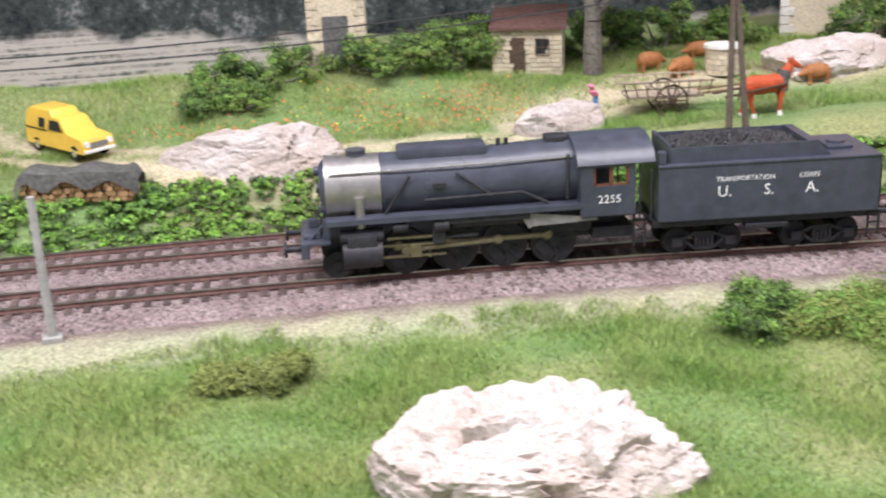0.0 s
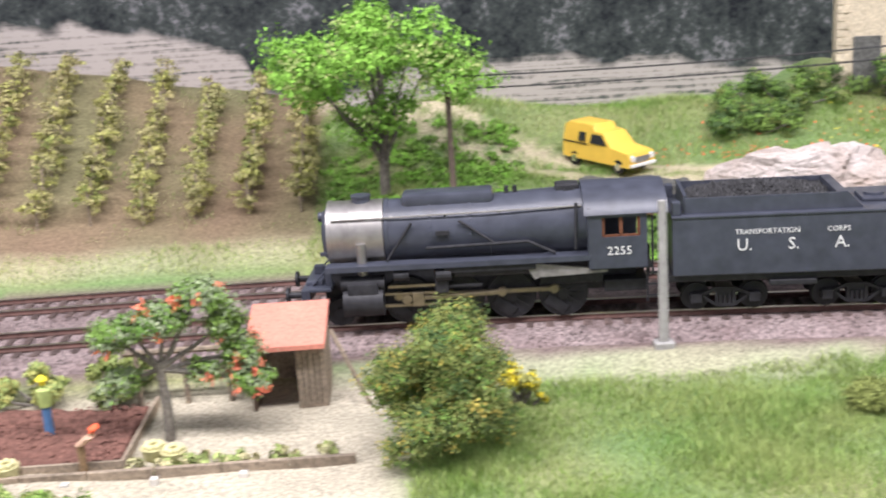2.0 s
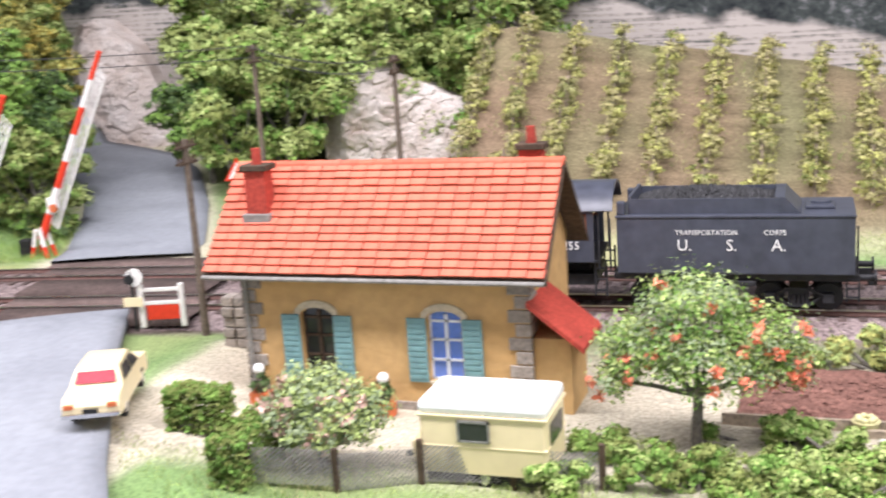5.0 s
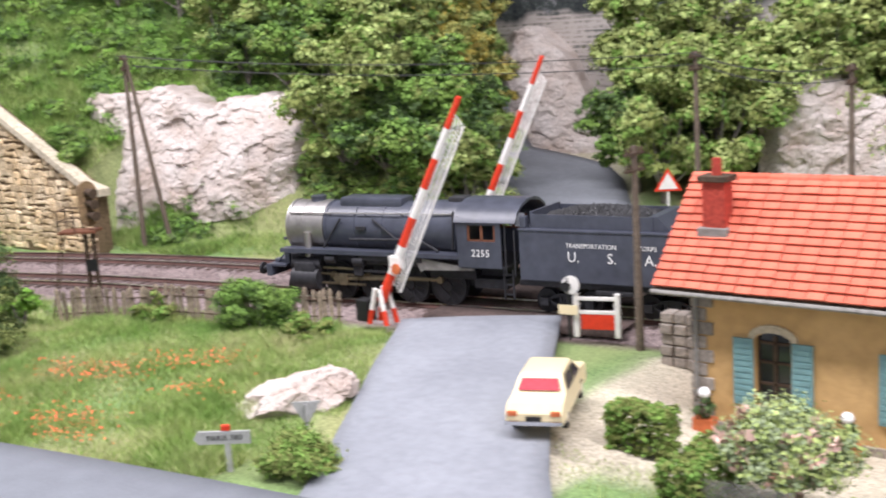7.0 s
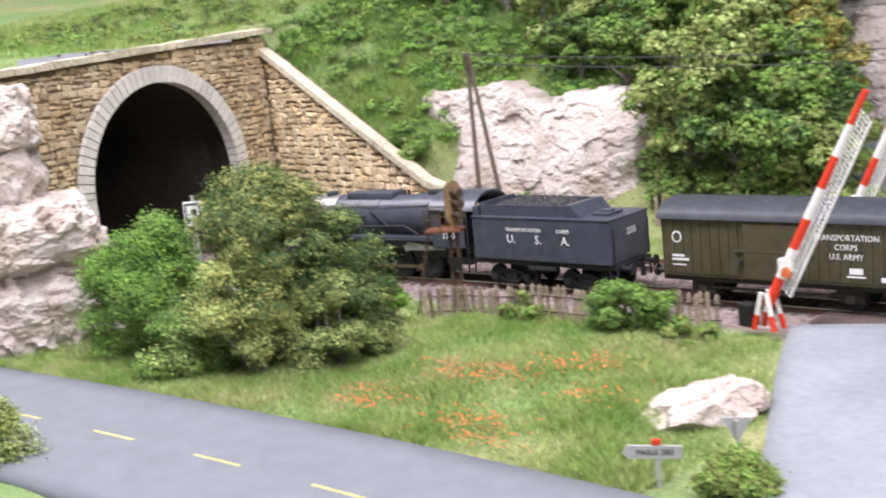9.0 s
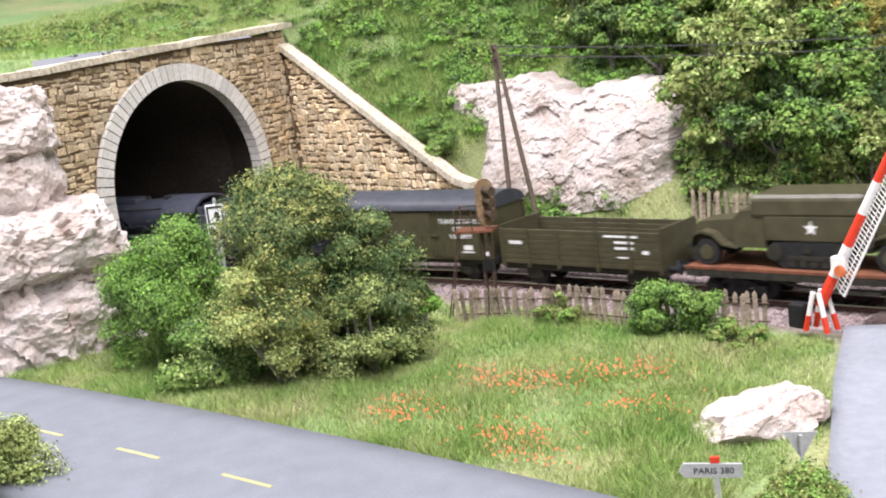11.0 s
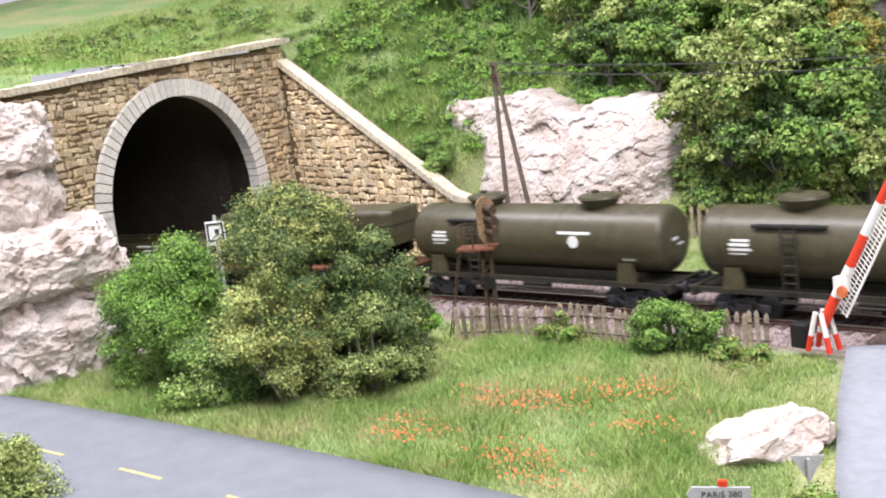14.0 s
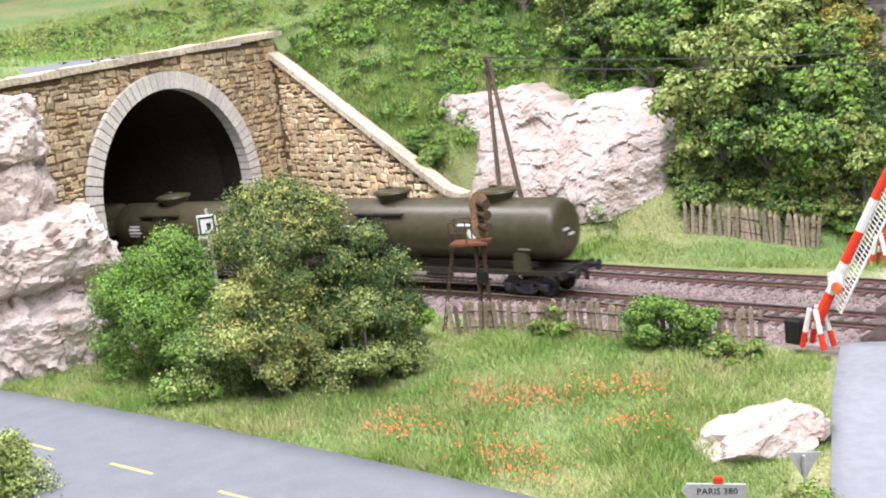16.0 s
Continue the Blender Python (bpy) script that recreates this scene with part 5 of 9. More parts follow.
def half_track(X):
    h = root("half_track", Matrix.Identity(4), "olive drab half-track with a canvas cover on the flat wagon", "military vehicle", "half-tracks on the flat wagon")
    TRAIN.append((h, X, 1.333))
    h.scale = (1.19, 1.16, 1.22)
    bm = bmesh.new()
    extrude_profile(bm, [(-2.9, 0.75), (-2.95, 1.2), (-2.75, 1.32), (-1.5, 1.42), (-1.35, 1.42), (-1.35, 0.6), (-2.6, 0.6)], "y", -0.55, 0.55)
    part("bonnet", bm, M["olive"], h)
    bm = bmesh.new()
    extrude_profile(bm, [(-1.4, 0.6), (-1.4, 1.45), (-1.1, 1.75), (-0.3, 1.75), (-0.3, 0.6)], "y", -0.95, 0.95)
    part("cab", bm, M["olive"], h)
    bm = bmesh.new()
    box(bm, -0.3, 2.8, -1.0, 1.0, 0.85, 1.6, 0.03)
    body = part("body", bm, M["olive"], h)
    bm = bmesh.new()
    vs = box(bm, -0.75, 2.85, -1.02, 1.02, 1.58, 2.22, 0.12)
    for w in bm.verts:
        w.co.z += 0.05 * math.sin(w.co.x * 2.2) + (0.06 if abs(w.co.y) < 0.9 and w.co.z > 2 else 0)
    part("canvas", bm, M["olive"], h, "creased canvas cover")
    for s in (-1, 1):
        bm = bmesh.new()
        pts = [(-2.95, 0.72), (-2.85, 0.98), (-2.5, 1.1), (-2.1, 1.02), (-1.75, 0.7), (-1.3, 0.62), (-1.3, 0.56), (-1.8, 0.64), (-2.15, 0.94), (-2.5, 1.03), (-2.8, 0.92), (-2.9, 0.70)]
        extrude_profile(bm, pts, "y", min(s * 0.5, s * 1.0), max(s * 0.5, s * 1.0))
        part("mudguard", bm, M["olive"], h)
        bm = bmesh.new()
        tube(bm, (-2.35, s * 0.68, 0.42), (-2.35, s * 0.96, 0.42), 0.42, seg=24)
        tyre = part("tyre", bm, M["tyre"], h, "black rubber tyre", True)
        bm = bmesh.new()
        tube(bm, (-2.35, s * 0.95, 0.42), (-2.35, s * 0.98, 0.42), 0.24, seg=16)
        part("rim", bm, M["olive"], tyre)
        bm = bmesh.new()
        pts = [(-0.3, 0.55), (-0.05, 0.80), (1.9, 0.88), (2.35, 0.70), (2.35, 0.45), (1.9, 0.12), (1.5, 0.0), (0.3, 0.0), (-0.1, 0.25)]
        inn = [(0.5 * (a - 1) * 1.72 + 1, 0.45 + (b - 0.45) * 0.72) for a, b in pts]
        extrude_profile(bm, pts, "y", min(s * 0.65, s * 0.98), max(s * 0.65, s * 0.98))
        tr = part("track_belt", bm, M["tyre"], h, "dark rubber track")
        for x, z, r in ((-0.02, 0.5, 0.26), (2.1, 0.52, 0.24), (0.55, 0.2, 0.14), (0.9, 0.2, 0.14), (1.25, 0.2, 0.14), (1.6, 0.2, 0.14), (1.05, 0.62, 0.14)):
            bm = bmesh.new()
            tube(bm, (x, s * 0.96, z), (x, s * 1.02, z), r, seg=16)
            part("road_wheel", bm, M["olive_dark"], tr)
        bm = bmesh.new()
        box(bm, 0.4, 1.75, s * 1.0 - 0.03, s * 1.0 + 0.03, 0.28, 0.40)
        part("suspension_bar", bm, M["olive_dark"], tr)
        # star
        bm = bmesh.new()
        vs = []
        for i in range(10):
            r = 0.24 if i % 2 == 0 else 0.10
            a = math.pi / 2 + i * math.pi / 5
            vs.append(bm.verts.new((1.2 + r * math.cos(a), s * 1.012, 1.25 + r * math.sin(a))))
        bm.faces.new(vs)
        part("star", bm, M["white"], h, "white painted star")
    bm = bmesh.new()
    box(bm, -3.15, -2.95, -0.8, 0.8, 0.5, 0.7, 0.03)
    tube(bm, (-3.1, -0.5, 0.62), (-3.1, 0.5, 0.62), 0.13, seg=12)
    part("bumper", bm, M["olive_dark"], h)


def tank_wagon(X):
    w = root("tank_wagon", Matrix.Identity(4), "olive drab tank wagon with two domes and a side ladder", "tank wagon", "tank wagons")
    w.scale = (1.06, 1.03, 1.05)
    TRAIN.append((w, X))
    bm = bmesh.new()
    R, zc = 1.30, 2.72
    prof = [(-6.35, 0.0), (-6.33, 0.6), (-6.25, 1.1), (-6.1, R)]
    rings = []
    for x, r in [(-6.36, 0.02), (-6.33, 0.7), (-6.26, 1.08), (-6.12, 1.24), (-5.95, R), (5.95, R), (6.12, 1.24), (6.26, 1.08), (6.33, 0.7), (6.36, 0.02)]:
        rings.append([bm.verts.new((x, r * math.cos(2 * math.pi * i / 40), zc + r * math.sin(2 * math.pi * i / 40))) for i in range(40)])
    for a, b in zip(rings[:-1], rings[1:]):
        for i in range(40):
            bm.faces.new((a[i], a[(i + 1) % 40], b[(i + 1) % 40], b[i]))
    barrel = part("tank", bm, M["olive"], w, "smooth shiny olive barrel", True)
    for x in (-5.4, -2.0, 1.6, 5.2):
        bm = bmesh.new()
        tube(bm, (x - 0.03, 0, zc), (x + 0.03, 0, zc), R + 0.012, seg=40)
        part("band", bm, M["olive"], barrel)
    for x in (-2.7, 3.0):
        bm = bmesh.new()
        tube(bm, (x, 0, 3.8), (x, 0, 4.30), 0.52, 0.86, seg=28)
        tube(bm, (x, 0, 4.30), (x, 0, 4.40), 0.90, 0.86, seg=28)
        tube(bm, (x, 0, 4.40), (x, 0, 4.47), 0.62, 0.5, seg=24)
        tube(bm, (x - 0.2, 0, 4.45), (x - 0.2, 0, 4.58), 0.16, seg=12)
        part("dome", bm, M["olive"], w, "inverted-cone dome", True)
    for s in (-1, 1):
        bm = bmesh.new()
        ladder(bm, -2.95, -2.45, s * 1.38, 0.75, 3.5, 9)
        part("ladder", bm, M["olive_dark"], w)
        bm = bmesh.new()
        box(bm, -4.1, -1.4, s * 1.12 - 0.16, s * 1.12 + 0.16, 3.42, 3.52, 0.02)
        part("walkway", bm, M["black"], w, "black walkway board")
        for x in (-5.0, 4.6):
            bm = bmesh.new()
            extrude_profile(bm, [(x - 0.4, 1.1), (x - 0.3, 1.9), (x + 0.3, 1.9), (x + 0.4, 1.1)], "y", s * 1.05 - 0.12, s * 1.05 + 0.12)
            part("saddle", bm, M["olive"], w)
    bm = bmesh.new()
    box(bm, -6.6, 6.6, -0.6, 0.6, 0.85, 1.15, 0.03)
    for s in (-1, 1):
        box(bm, -6.6, 6.6, s * 1.1 - 0.06, s * 1.1 + 0.06, 0.95, 1.15)
        tube(bm, (-3.2, s * 1.1, 0.72), (3.0, s * 1.1, 0.72), 0.05, seg=8)
    for x in (-6.55, 6.55):
        box(bm, x - 0.1, x + 0.1, -1.35, 1.35, 0.85, 1.2, 0.02)
    tube(bm, (-0.6, -0.7, 0.75), (0.6, -0.7, 0.75), 0.22, seg=14)
    part("underframe", bm, M["olive_dark"], w)
    for x in (-4.7, 4.7):
        bogie(w, x, 1.75, 0.42)
    buffers(w, -6.6, -1)
    buffers(w, 6.6, 1)
    # white markings lie on the barrel
    for x0, x1, z0, z1 in ((-5.0, -4.2, 2.75, 2.86), (-5.0, -4.1, 2.58, 2.68), (-4.9, -4.2, 2.92, 3.0), (-5.0, -4.3, 2.44, 2.50), (1.65, 3.2, 3.02, 3.12), (4.5, 5.1, 2.0, 2.1)):
        bm = bmesh.new()
        vs = []
        for z in (z0, z1):
            y = -math.sqrt((R + 0.006) ** 2 - (z - zc) ** 2)
            vs.append(bm.verts.new((x0, y, z)))
            vs.append(bm.verts.new((x1, y, z)))
        bm.faces.new((vs[0], vs[1], vs[3], vs[2]))
        part("marking", bm, M["white"], w)
    bm = bmesh.new()
    tube(bm, (2.4, -1.315, 2.72), (2.4, -1.29, 2.72), 0.25, seg=20)
    em = part("emblem", bm, M["white"], w, "round white emblem")
    bm = bmesh.new()
    for y in (-0.35, 0.05):
        box(bm, 6.35, 6.365, y - 0.1, y + 0.35, 2.7 if y < 0 else 2.45, 2.8 if y < 0 else 2.55)
    part("marking", bm, M["white"], w)


def build_train():
    locomotive()
    boxcar()
    gondola()
    flat_wagon()
    tank_wagon(43.2)
    tank_wagon(58.1)


# where the rear of the tender stands, by a point of the train and its offset from there
RUN = [(0, 56.0, 0), (2.5, 32.4, 0), (3.5, 23.1, 0), (5, 9.55, 0), (7.5, -14.9, 0), (9, -29.7, 0), (11.4, -32.2, 21.3), (12.5, -29.8, 34.5), (14, -29.3, 49.9), (15.2, -26.6, 64.9), (16, -34.3, 64.9)]


def run_at(t):
    return float(np.interp(t, [a for a, _, _ in RUN], [float(np.interp(x, S_X, S_S)) - o for _, x, o in RUN]))


def motions():
    ts = [i * 0.5 for i in range(33)]
    for ob, mid, *up in TRAIN:
        rows = []
        for t in ts:
            x, y, a = on_track(run_at(t) + mid)
            rows.append((t, at(pose(x, y, up[0] if up else 0, 0, 0, math.degrees(a)))))
        walk(ob, rows)
    fine = [round(i / 15, 4) for i in range(241)]
    for ob, x, r in WHEELS:
        walk(ob, [(t, at(pose(x, 0, r) @ Matrix.Rotation(run_at(t) / (r + 0.035), 4, "Y"))) for t in fine])
    for ob, x, y, zc, crank, ph, length in RODS:
        rows = []
        for t in fine:
            a = run_at(t) / 0.755 + ph
            px, pz = crank * math.sin(a), crank * math.cos(a)
            if length:
                tilt = math.asin((zc + 0.12 - (zc + pz)) / length)
                rows.append((t, at(pose(x + px, y, zc + pz, 0, 0, 0) @ Matrix.Rotation(math.pi + tilt, 4, "Y"))))
            else:
                rows.append((t, at(pose(x + px, y, zc + pz))))
        walk(ob, rows)


# ---------- house and yard ----------
def house():
    h = root("house", Matrix.Identity(4), "ochre crossing keeper's house with a red tiled roof", "house")
    X0, X1, Y0, Y1, ZB, ZE, ZR = -7.6, 1.2, -8.0, -3.3, -1.15, 3.25, 5.75
    YR = (Y0 + Y1) / 2
    # front wall with two window openings
    wins = [(-5.75, -4.75), (-1.80, -0.80)]
    bm = bmesh.new()
    T = 0.35
    xs = [X0, wins[0][0], wins[0][1], wins[1][0], wins[1][1], X1]
    for i in range(5):
        if i % 2 == 0:
            box(bm, xs[i], xs[i + 1], Y0, Y0 + T, ZB, ZE)
        else:
            box(bm, xs[i], xs[i + 1], Y0, Y0 + T, ZB, -0.15)
            a, b = xs[i], xs[i + 1]
            n = 10
            pts = [(a, ZE), (a, 1.75)] + [(a + (b - a) * k / n, 1.75 + 0.22 * math.sin(math.pi * k / n)) for k in range(1, n)] + [(b, 1.75), (b, ZE)]
            extrude_profile(bm, pts, "y", Y0, Y0 + T)
    part("wall", bm, M["render"], h, "ochre plastered front wall")
    for x in (X0, X1 - T):
        bm = bmesh.new()
        extrude_profile(bm, [(Y0 + T, ZB), (Y0 + T, ZE), (YR, ZR - 0.15), (Y1, ZE), (Y1, ZB)], "x", x, x + T)
        part("wall", bm, M["render"], h, "ochre plastered gable wall")
    bm = bmesh.new()
    box(bm, X0 + T, X1 - T, Y1 - T, Y1, ZB, ZE)
    part("wall", bm, M["render"], h)
    bm = bmesh.new()
    box(bm, X0 + T, X1 - T, Y0 + 1.2, Y0 + 1.3, ZB, ZE)
    part("inner_wall", bm, M["dark"], h)
    for k, (a, b) in enumerate(wins):
        w = part("window", box_bm(a - 0.02, b + 0.02, Y0 - 0.06, Y0 + 0.02, -0.25, -0.14, 0.01), M["limestone"], h, "window with a stone sill")
        bm = bmesh.new()
        for i in range(9):
            t0, t1 = math.pi * i / 9, math.pi * (i + 1) / 9
            c, r0, r1 = (a + b) / 2, (b - a) / 2 + 0.02, (b - a) / 2 + 0.2
            pts = [(c - r0 * math.cos(t0), 1.72 + 0.22 * math.sin(t0)), (c - r1 * math.cos(t0), 1.74 + 0.42 * math.sin(t0)), (c - r1 * math.cos(t1), 1.74 + 0.42 * math.sin(t1)), (c - r0 * math.cos(t1), 1.72 + 0.22 * math.sin(t1))]
            extrude_profile(bm, pts, "y", Y0 - 0.06, Y0 + 0.05)
        part("lintel", bm, M["limestone"], w, "pale arched lintel")
        bm = bmesh.new()
        for x in (a, (a + b) / 2, b):
            box(bm, x - 0.05, x + 0.05, Y0 + 0.14, Y0 + 0.20, -0.15, 1.8)
        for z in (-0.12, 0.45, 1.05, 1.6):
            box(bm, a, b, Y0 + 0.14, Y0 + 0.20, z - 0.035, z + 0.035)
        part("window_frame", bm, M["sash"] if k else M["wood_dark"], w, "white glazing bars" if k else "dark window frame")
        bm = bmesh.new()
        box(bm, a, b, Y0 + 0.20, Y0 + 0.22, -0.15, 1.95)
        # the right pane's blue glow is painted, nothing lights it
        part("pane", bm, M["pane_blue"] if k else M["glass_dark"], w, "glass painted with a bright blue glow" if k else "dark glass")
        for s, x0 in ((-1, a - 0.62), (1, b + 0.04)):
            bm = bmesh.new()
            box(bm, x0, x0 + 0.58, Y0 - 0.09, Y0 - 0.03, -0.18, 1.72, 0.012)
            for i in range(10):
                z = -0.08 + i * 0.17
                box(bm, x0 + 0.07, x0 + 0.51, Y0 - 0.105, Y0 - 0.085, z, z + 0.11)
            part("shutter", bm, M["shutter"], w, "faded blue-green shutter")
    # corner stones
    rng = random.Random(5)
    for x, s in ((X0, 1), (X1, -1)):
        for i in range(11):
            z = ZB + i * 0.4
            l = 0.62 if i % 2 else 0.42
            bm = bmesh.new()
            x0, x1 = (x - 0.05, x + l) if s > 0 else (x - l, x + 0.05)
            box(bm, x0, x1, Y0 - 0.05, Y0 + (0.7 if i % 2 == 0 else 0.45), z + 0.02, z + 0.38, 0.02)
            part("quoin", bm, M["stone_grey"], h)
    bm = bmesh.new()
    box(bm, X0 + 0.6, X1 - 0.6, Y0 - 0.05, Y0 - 0.002, ZB, ZB + 0.35, 0.02)
    part("plinth", bm, M["stone_grey"], h, "rough stone plinth")
    # roof: boarding, then tiles course by course
    slope = math.hypot(YR - (Y0 - 0.4), ZR - 2.98)
    ang = math.atan2(ZR - 2.98, YR - (Y0 - 0.4))
    R0, R1 = -8.62, 1.78
    for s in (1, -1):
        bm = bmesh.new()
        ye = Y0 - 0.4 if s > 0 else Y1 + 0.4
        extrude_profile(bm, [(ye, 2.98), (YR, ZR), (YR, ZR - 0.14), (ye, 2.84)], "x", R0, R1)
        part("roof_boarding", bm, M["wood_dark"], h)
    n, m = 14, 21
    wt, ct = (R1 - R0) / m, slope / n
    bm = bmesh.new()
    box(bm, -wt / 2 + 0.012, wt / 2 - 0.012, 0, ct * 1.12, 0.0, 0.07, 0)
    for w in bm.verts:
        w.co.z += 0.075 * (1 - w.co.y / ct) + (0.02 if abs(w.co.x) < 0.1 else 0)
    proto = part("roof_tile", bm, M["tile"], h)
    proto_data = proto.data
    first = True
    rest = bmesh.new()
    for s in (1, -1):
        ye = Y0 - 0.42 if s > 0 else Y1 + 0.42
        for j in range(n):
            for i in range(m):
                x = R0 + (i + 0.5) * wt + rng.uniform(-0.008, 0.008)
                yy = ye + s * math.cos(ang) * ct * j
                zz = 3.0 + math.sin(ang) * ct * j + rng.uniform(-0.01, 0.012)
                mm = pose(x, yy, zz, math.degrees(ang) * 1.0, 0, 0 if s > 0 else 180) if s > 0 else pose(x, yy, zz, 0, 0, 180) @ pose(0, 0, 0, math.degrees(ang))
                if s > 0:
                    ob = proto if first else new("roof_tile", proto_data)
                    first = False
                    ob.parent = h
                    ob.matrix_local = at(mm)
                else:
                    vs = box(rest, -wt / 2 + 0.012, wt / 2 - 0.012, 0, ct * 1.12, 0.0, 0.07, 0, mm)
    tagged(part("rear_tiles", rest, M["tile"], h), kind="stuff")
    for i in range(18):
        bm = bmesh.new()
        x = R0 + i * (R1 - R0) / 18
        tube(bm, (x, YR, ZR + 0.02), (x + (R1 - R0) / 18 + 0.03, YR, ZR + 0.02), 0.14, 0.16, seg=12)
        part("ridge_tile", bm, M["tile"], h)
    bm = bmesh.new()
    extrude_profile(bm, [(Y0 - 0.42, 2.82), (YR, ZR - 0.08), (Y1 + 0.42, 2.82), (Y1 + 0.42, 2.95), (YR, ZR + 0.08), (Y0 - 0.42, 2.95)], "x", R1, R1 + 0.05)
    part("bargeboard", bm, M["wood_dark"], h)
    bm = bmesh.new()
    tube(bm, (R0, Y0 - 0.5, 2.9), (R1, Y0 - 0.5, 2.9), 0.07, seg=8)
    part("gutter", bm, M["zinc"], h)
    bm = bmesh.new()
    tube(bm, (X0 + 0.15, Y0 - 0.12, ZB), (X0 + 0.15, Y0 - 0.12, 2.9), 0.06, seg=8)
    part("downpipe", bm, M["zinc"], h)
    for cx, cy, zt in ((-7.3, -6.9, 6.1), (0.75, -5.2, 6.35)):
        zb = 3.0 + (ZR - 3.0) * (1 - abs(cy - YR) / (YR - Y0 + 0.4)) - 0.2
        bm = bmesh.new()
        box(bm, cx - 0.34, cx + 0.34, cy - 0.28, cy + 0.28, zb, zt - 0.25, 0.02)
        ch = part("chimney", bm, M["brickred"], h, "red brick chimney")
        bm = bmesh.new()
        box(bm, cx - 0.46, cx + 0.46, cy - 0.40, cy + 0.36, zb - 0.1, zb + 0.26, 0.02)
        part("flashing", bm, M["zinc"], ch, "grey lead flashing")
        bm = bmesh.new()
        box(bm, cx - 0.45, cx + 0.45, cy - 0.36, cy + 0.36, zt - 0.25, zt - 0.08, 0.02)
        part("cap", bm, M["wood_dark"], ch, "sooty dark cap slab")
        bm = bmesh.new()
        tube(bm, (cx, cy, zt - 0.08), (cx, cy, zt + 0.4), 0.15, 0.13, seg=14)
        part("chimney_pot", bm, M["brickred"], ch)
    # lean-to on the gable
    bm = bmesh.new()
    extrude_profile(bm, [(1.2, 2.35), (2.75, 1.1), (2.75, 0.95), (1.2, 2.2)], "y", -8.35, -5.9)
    lt = part("lean_to_roof", bm, M["brickred"], h, "small red lean-to roof")
    bm = bmesh.new()
    box(bm, 1.2, 2.3, -7.9, -6.0, ZB, 1.2)
    part("lean_to_wall", bm, M["render"], h)


def box_bm(*a):
    bm = bmesh.new()
    box(bm, *a)
    return bm


# lit-window glow and reflection put into the pane's base colour
M["pane_blue"] = mat("painted_blue_glow", (0.16, 0.28, 0.75), 0.15, vary=0.1, bump=0, spec=0.6)


def loft(sections, caps=True):
    """A body from outlines of equal length."""
    bm = bmesh.new()
    rings = [[bm.verts.new(p) for p in s] for s in sections]
    n = len(rings[0])
    for a, b in zip(rings[:-1], rings[1:]):
        for i in range(n):
            bm.faces.new((a[i], a[(i + 1) % n], b[(i + 1) % n], b[i]))
    if caps:
        bm.faces.new(rings[0])
        bm.faces.new(rings[-1])
    return bm


def car_body(prof, half, tum):
    """A car shell from a side outline (x, z); half width, narrowed above the waist by tum."""
    bm = bmesh.new()
    rows = []
    for s, k in ((-1, 1.0), (-1, 0.86), (1, 0.86), (1, 1.0)):
        row = []
        for x, z in prof:
            w = half * (1 - tum * max(0, (z - 0.85)) / 0.6)
            inset = 0.0 if k == 1.0 else 0.0
            row.append(bm.verts.new((x, s * w * k, z + (0.035 if k < 1 else 0))))
        rows.append(row)
    n = len(prof)
    for a, b in zip(rows[:-1], rows[1:]):
        for i in range(n):
            bm.faces.new((a[i], a[(i + 1) % n], b[(i + 1) % n], b[i]))
    bm.faces.new(rows[0])
    bm.faces.new(rows[-1])
    bmesh.ops.recalc_face_normals(bm, faces=bm.faces)
    return bm


def car_wheels(c, xs, half, r=0.29):
    for x in xs:
        for s in (-1, 1):
            bm = bmesh.new()
            tube(bm, (x, s * (half - 0.16), r), (x, s * (half + 0.015), r), r, seg=22)
            ty = part("tyre", bm, M["tyre"], c, "", True)
            bm = bmesh.new()
            tube(bm, (x, s * (half + 0.01), r), (x, s * (half + 0.03), r), r * 0.55, seg=16)
            part("hubcap", bm, M["chrome"], ty, "chrome hubcap")


def panes(c, items, material, label=""):
    for vs in items:
        bm = bmesh.new()
        bm.faces.new([bm.verts.new(v) for v in vs])
        part("pane", bm, material, c, label)


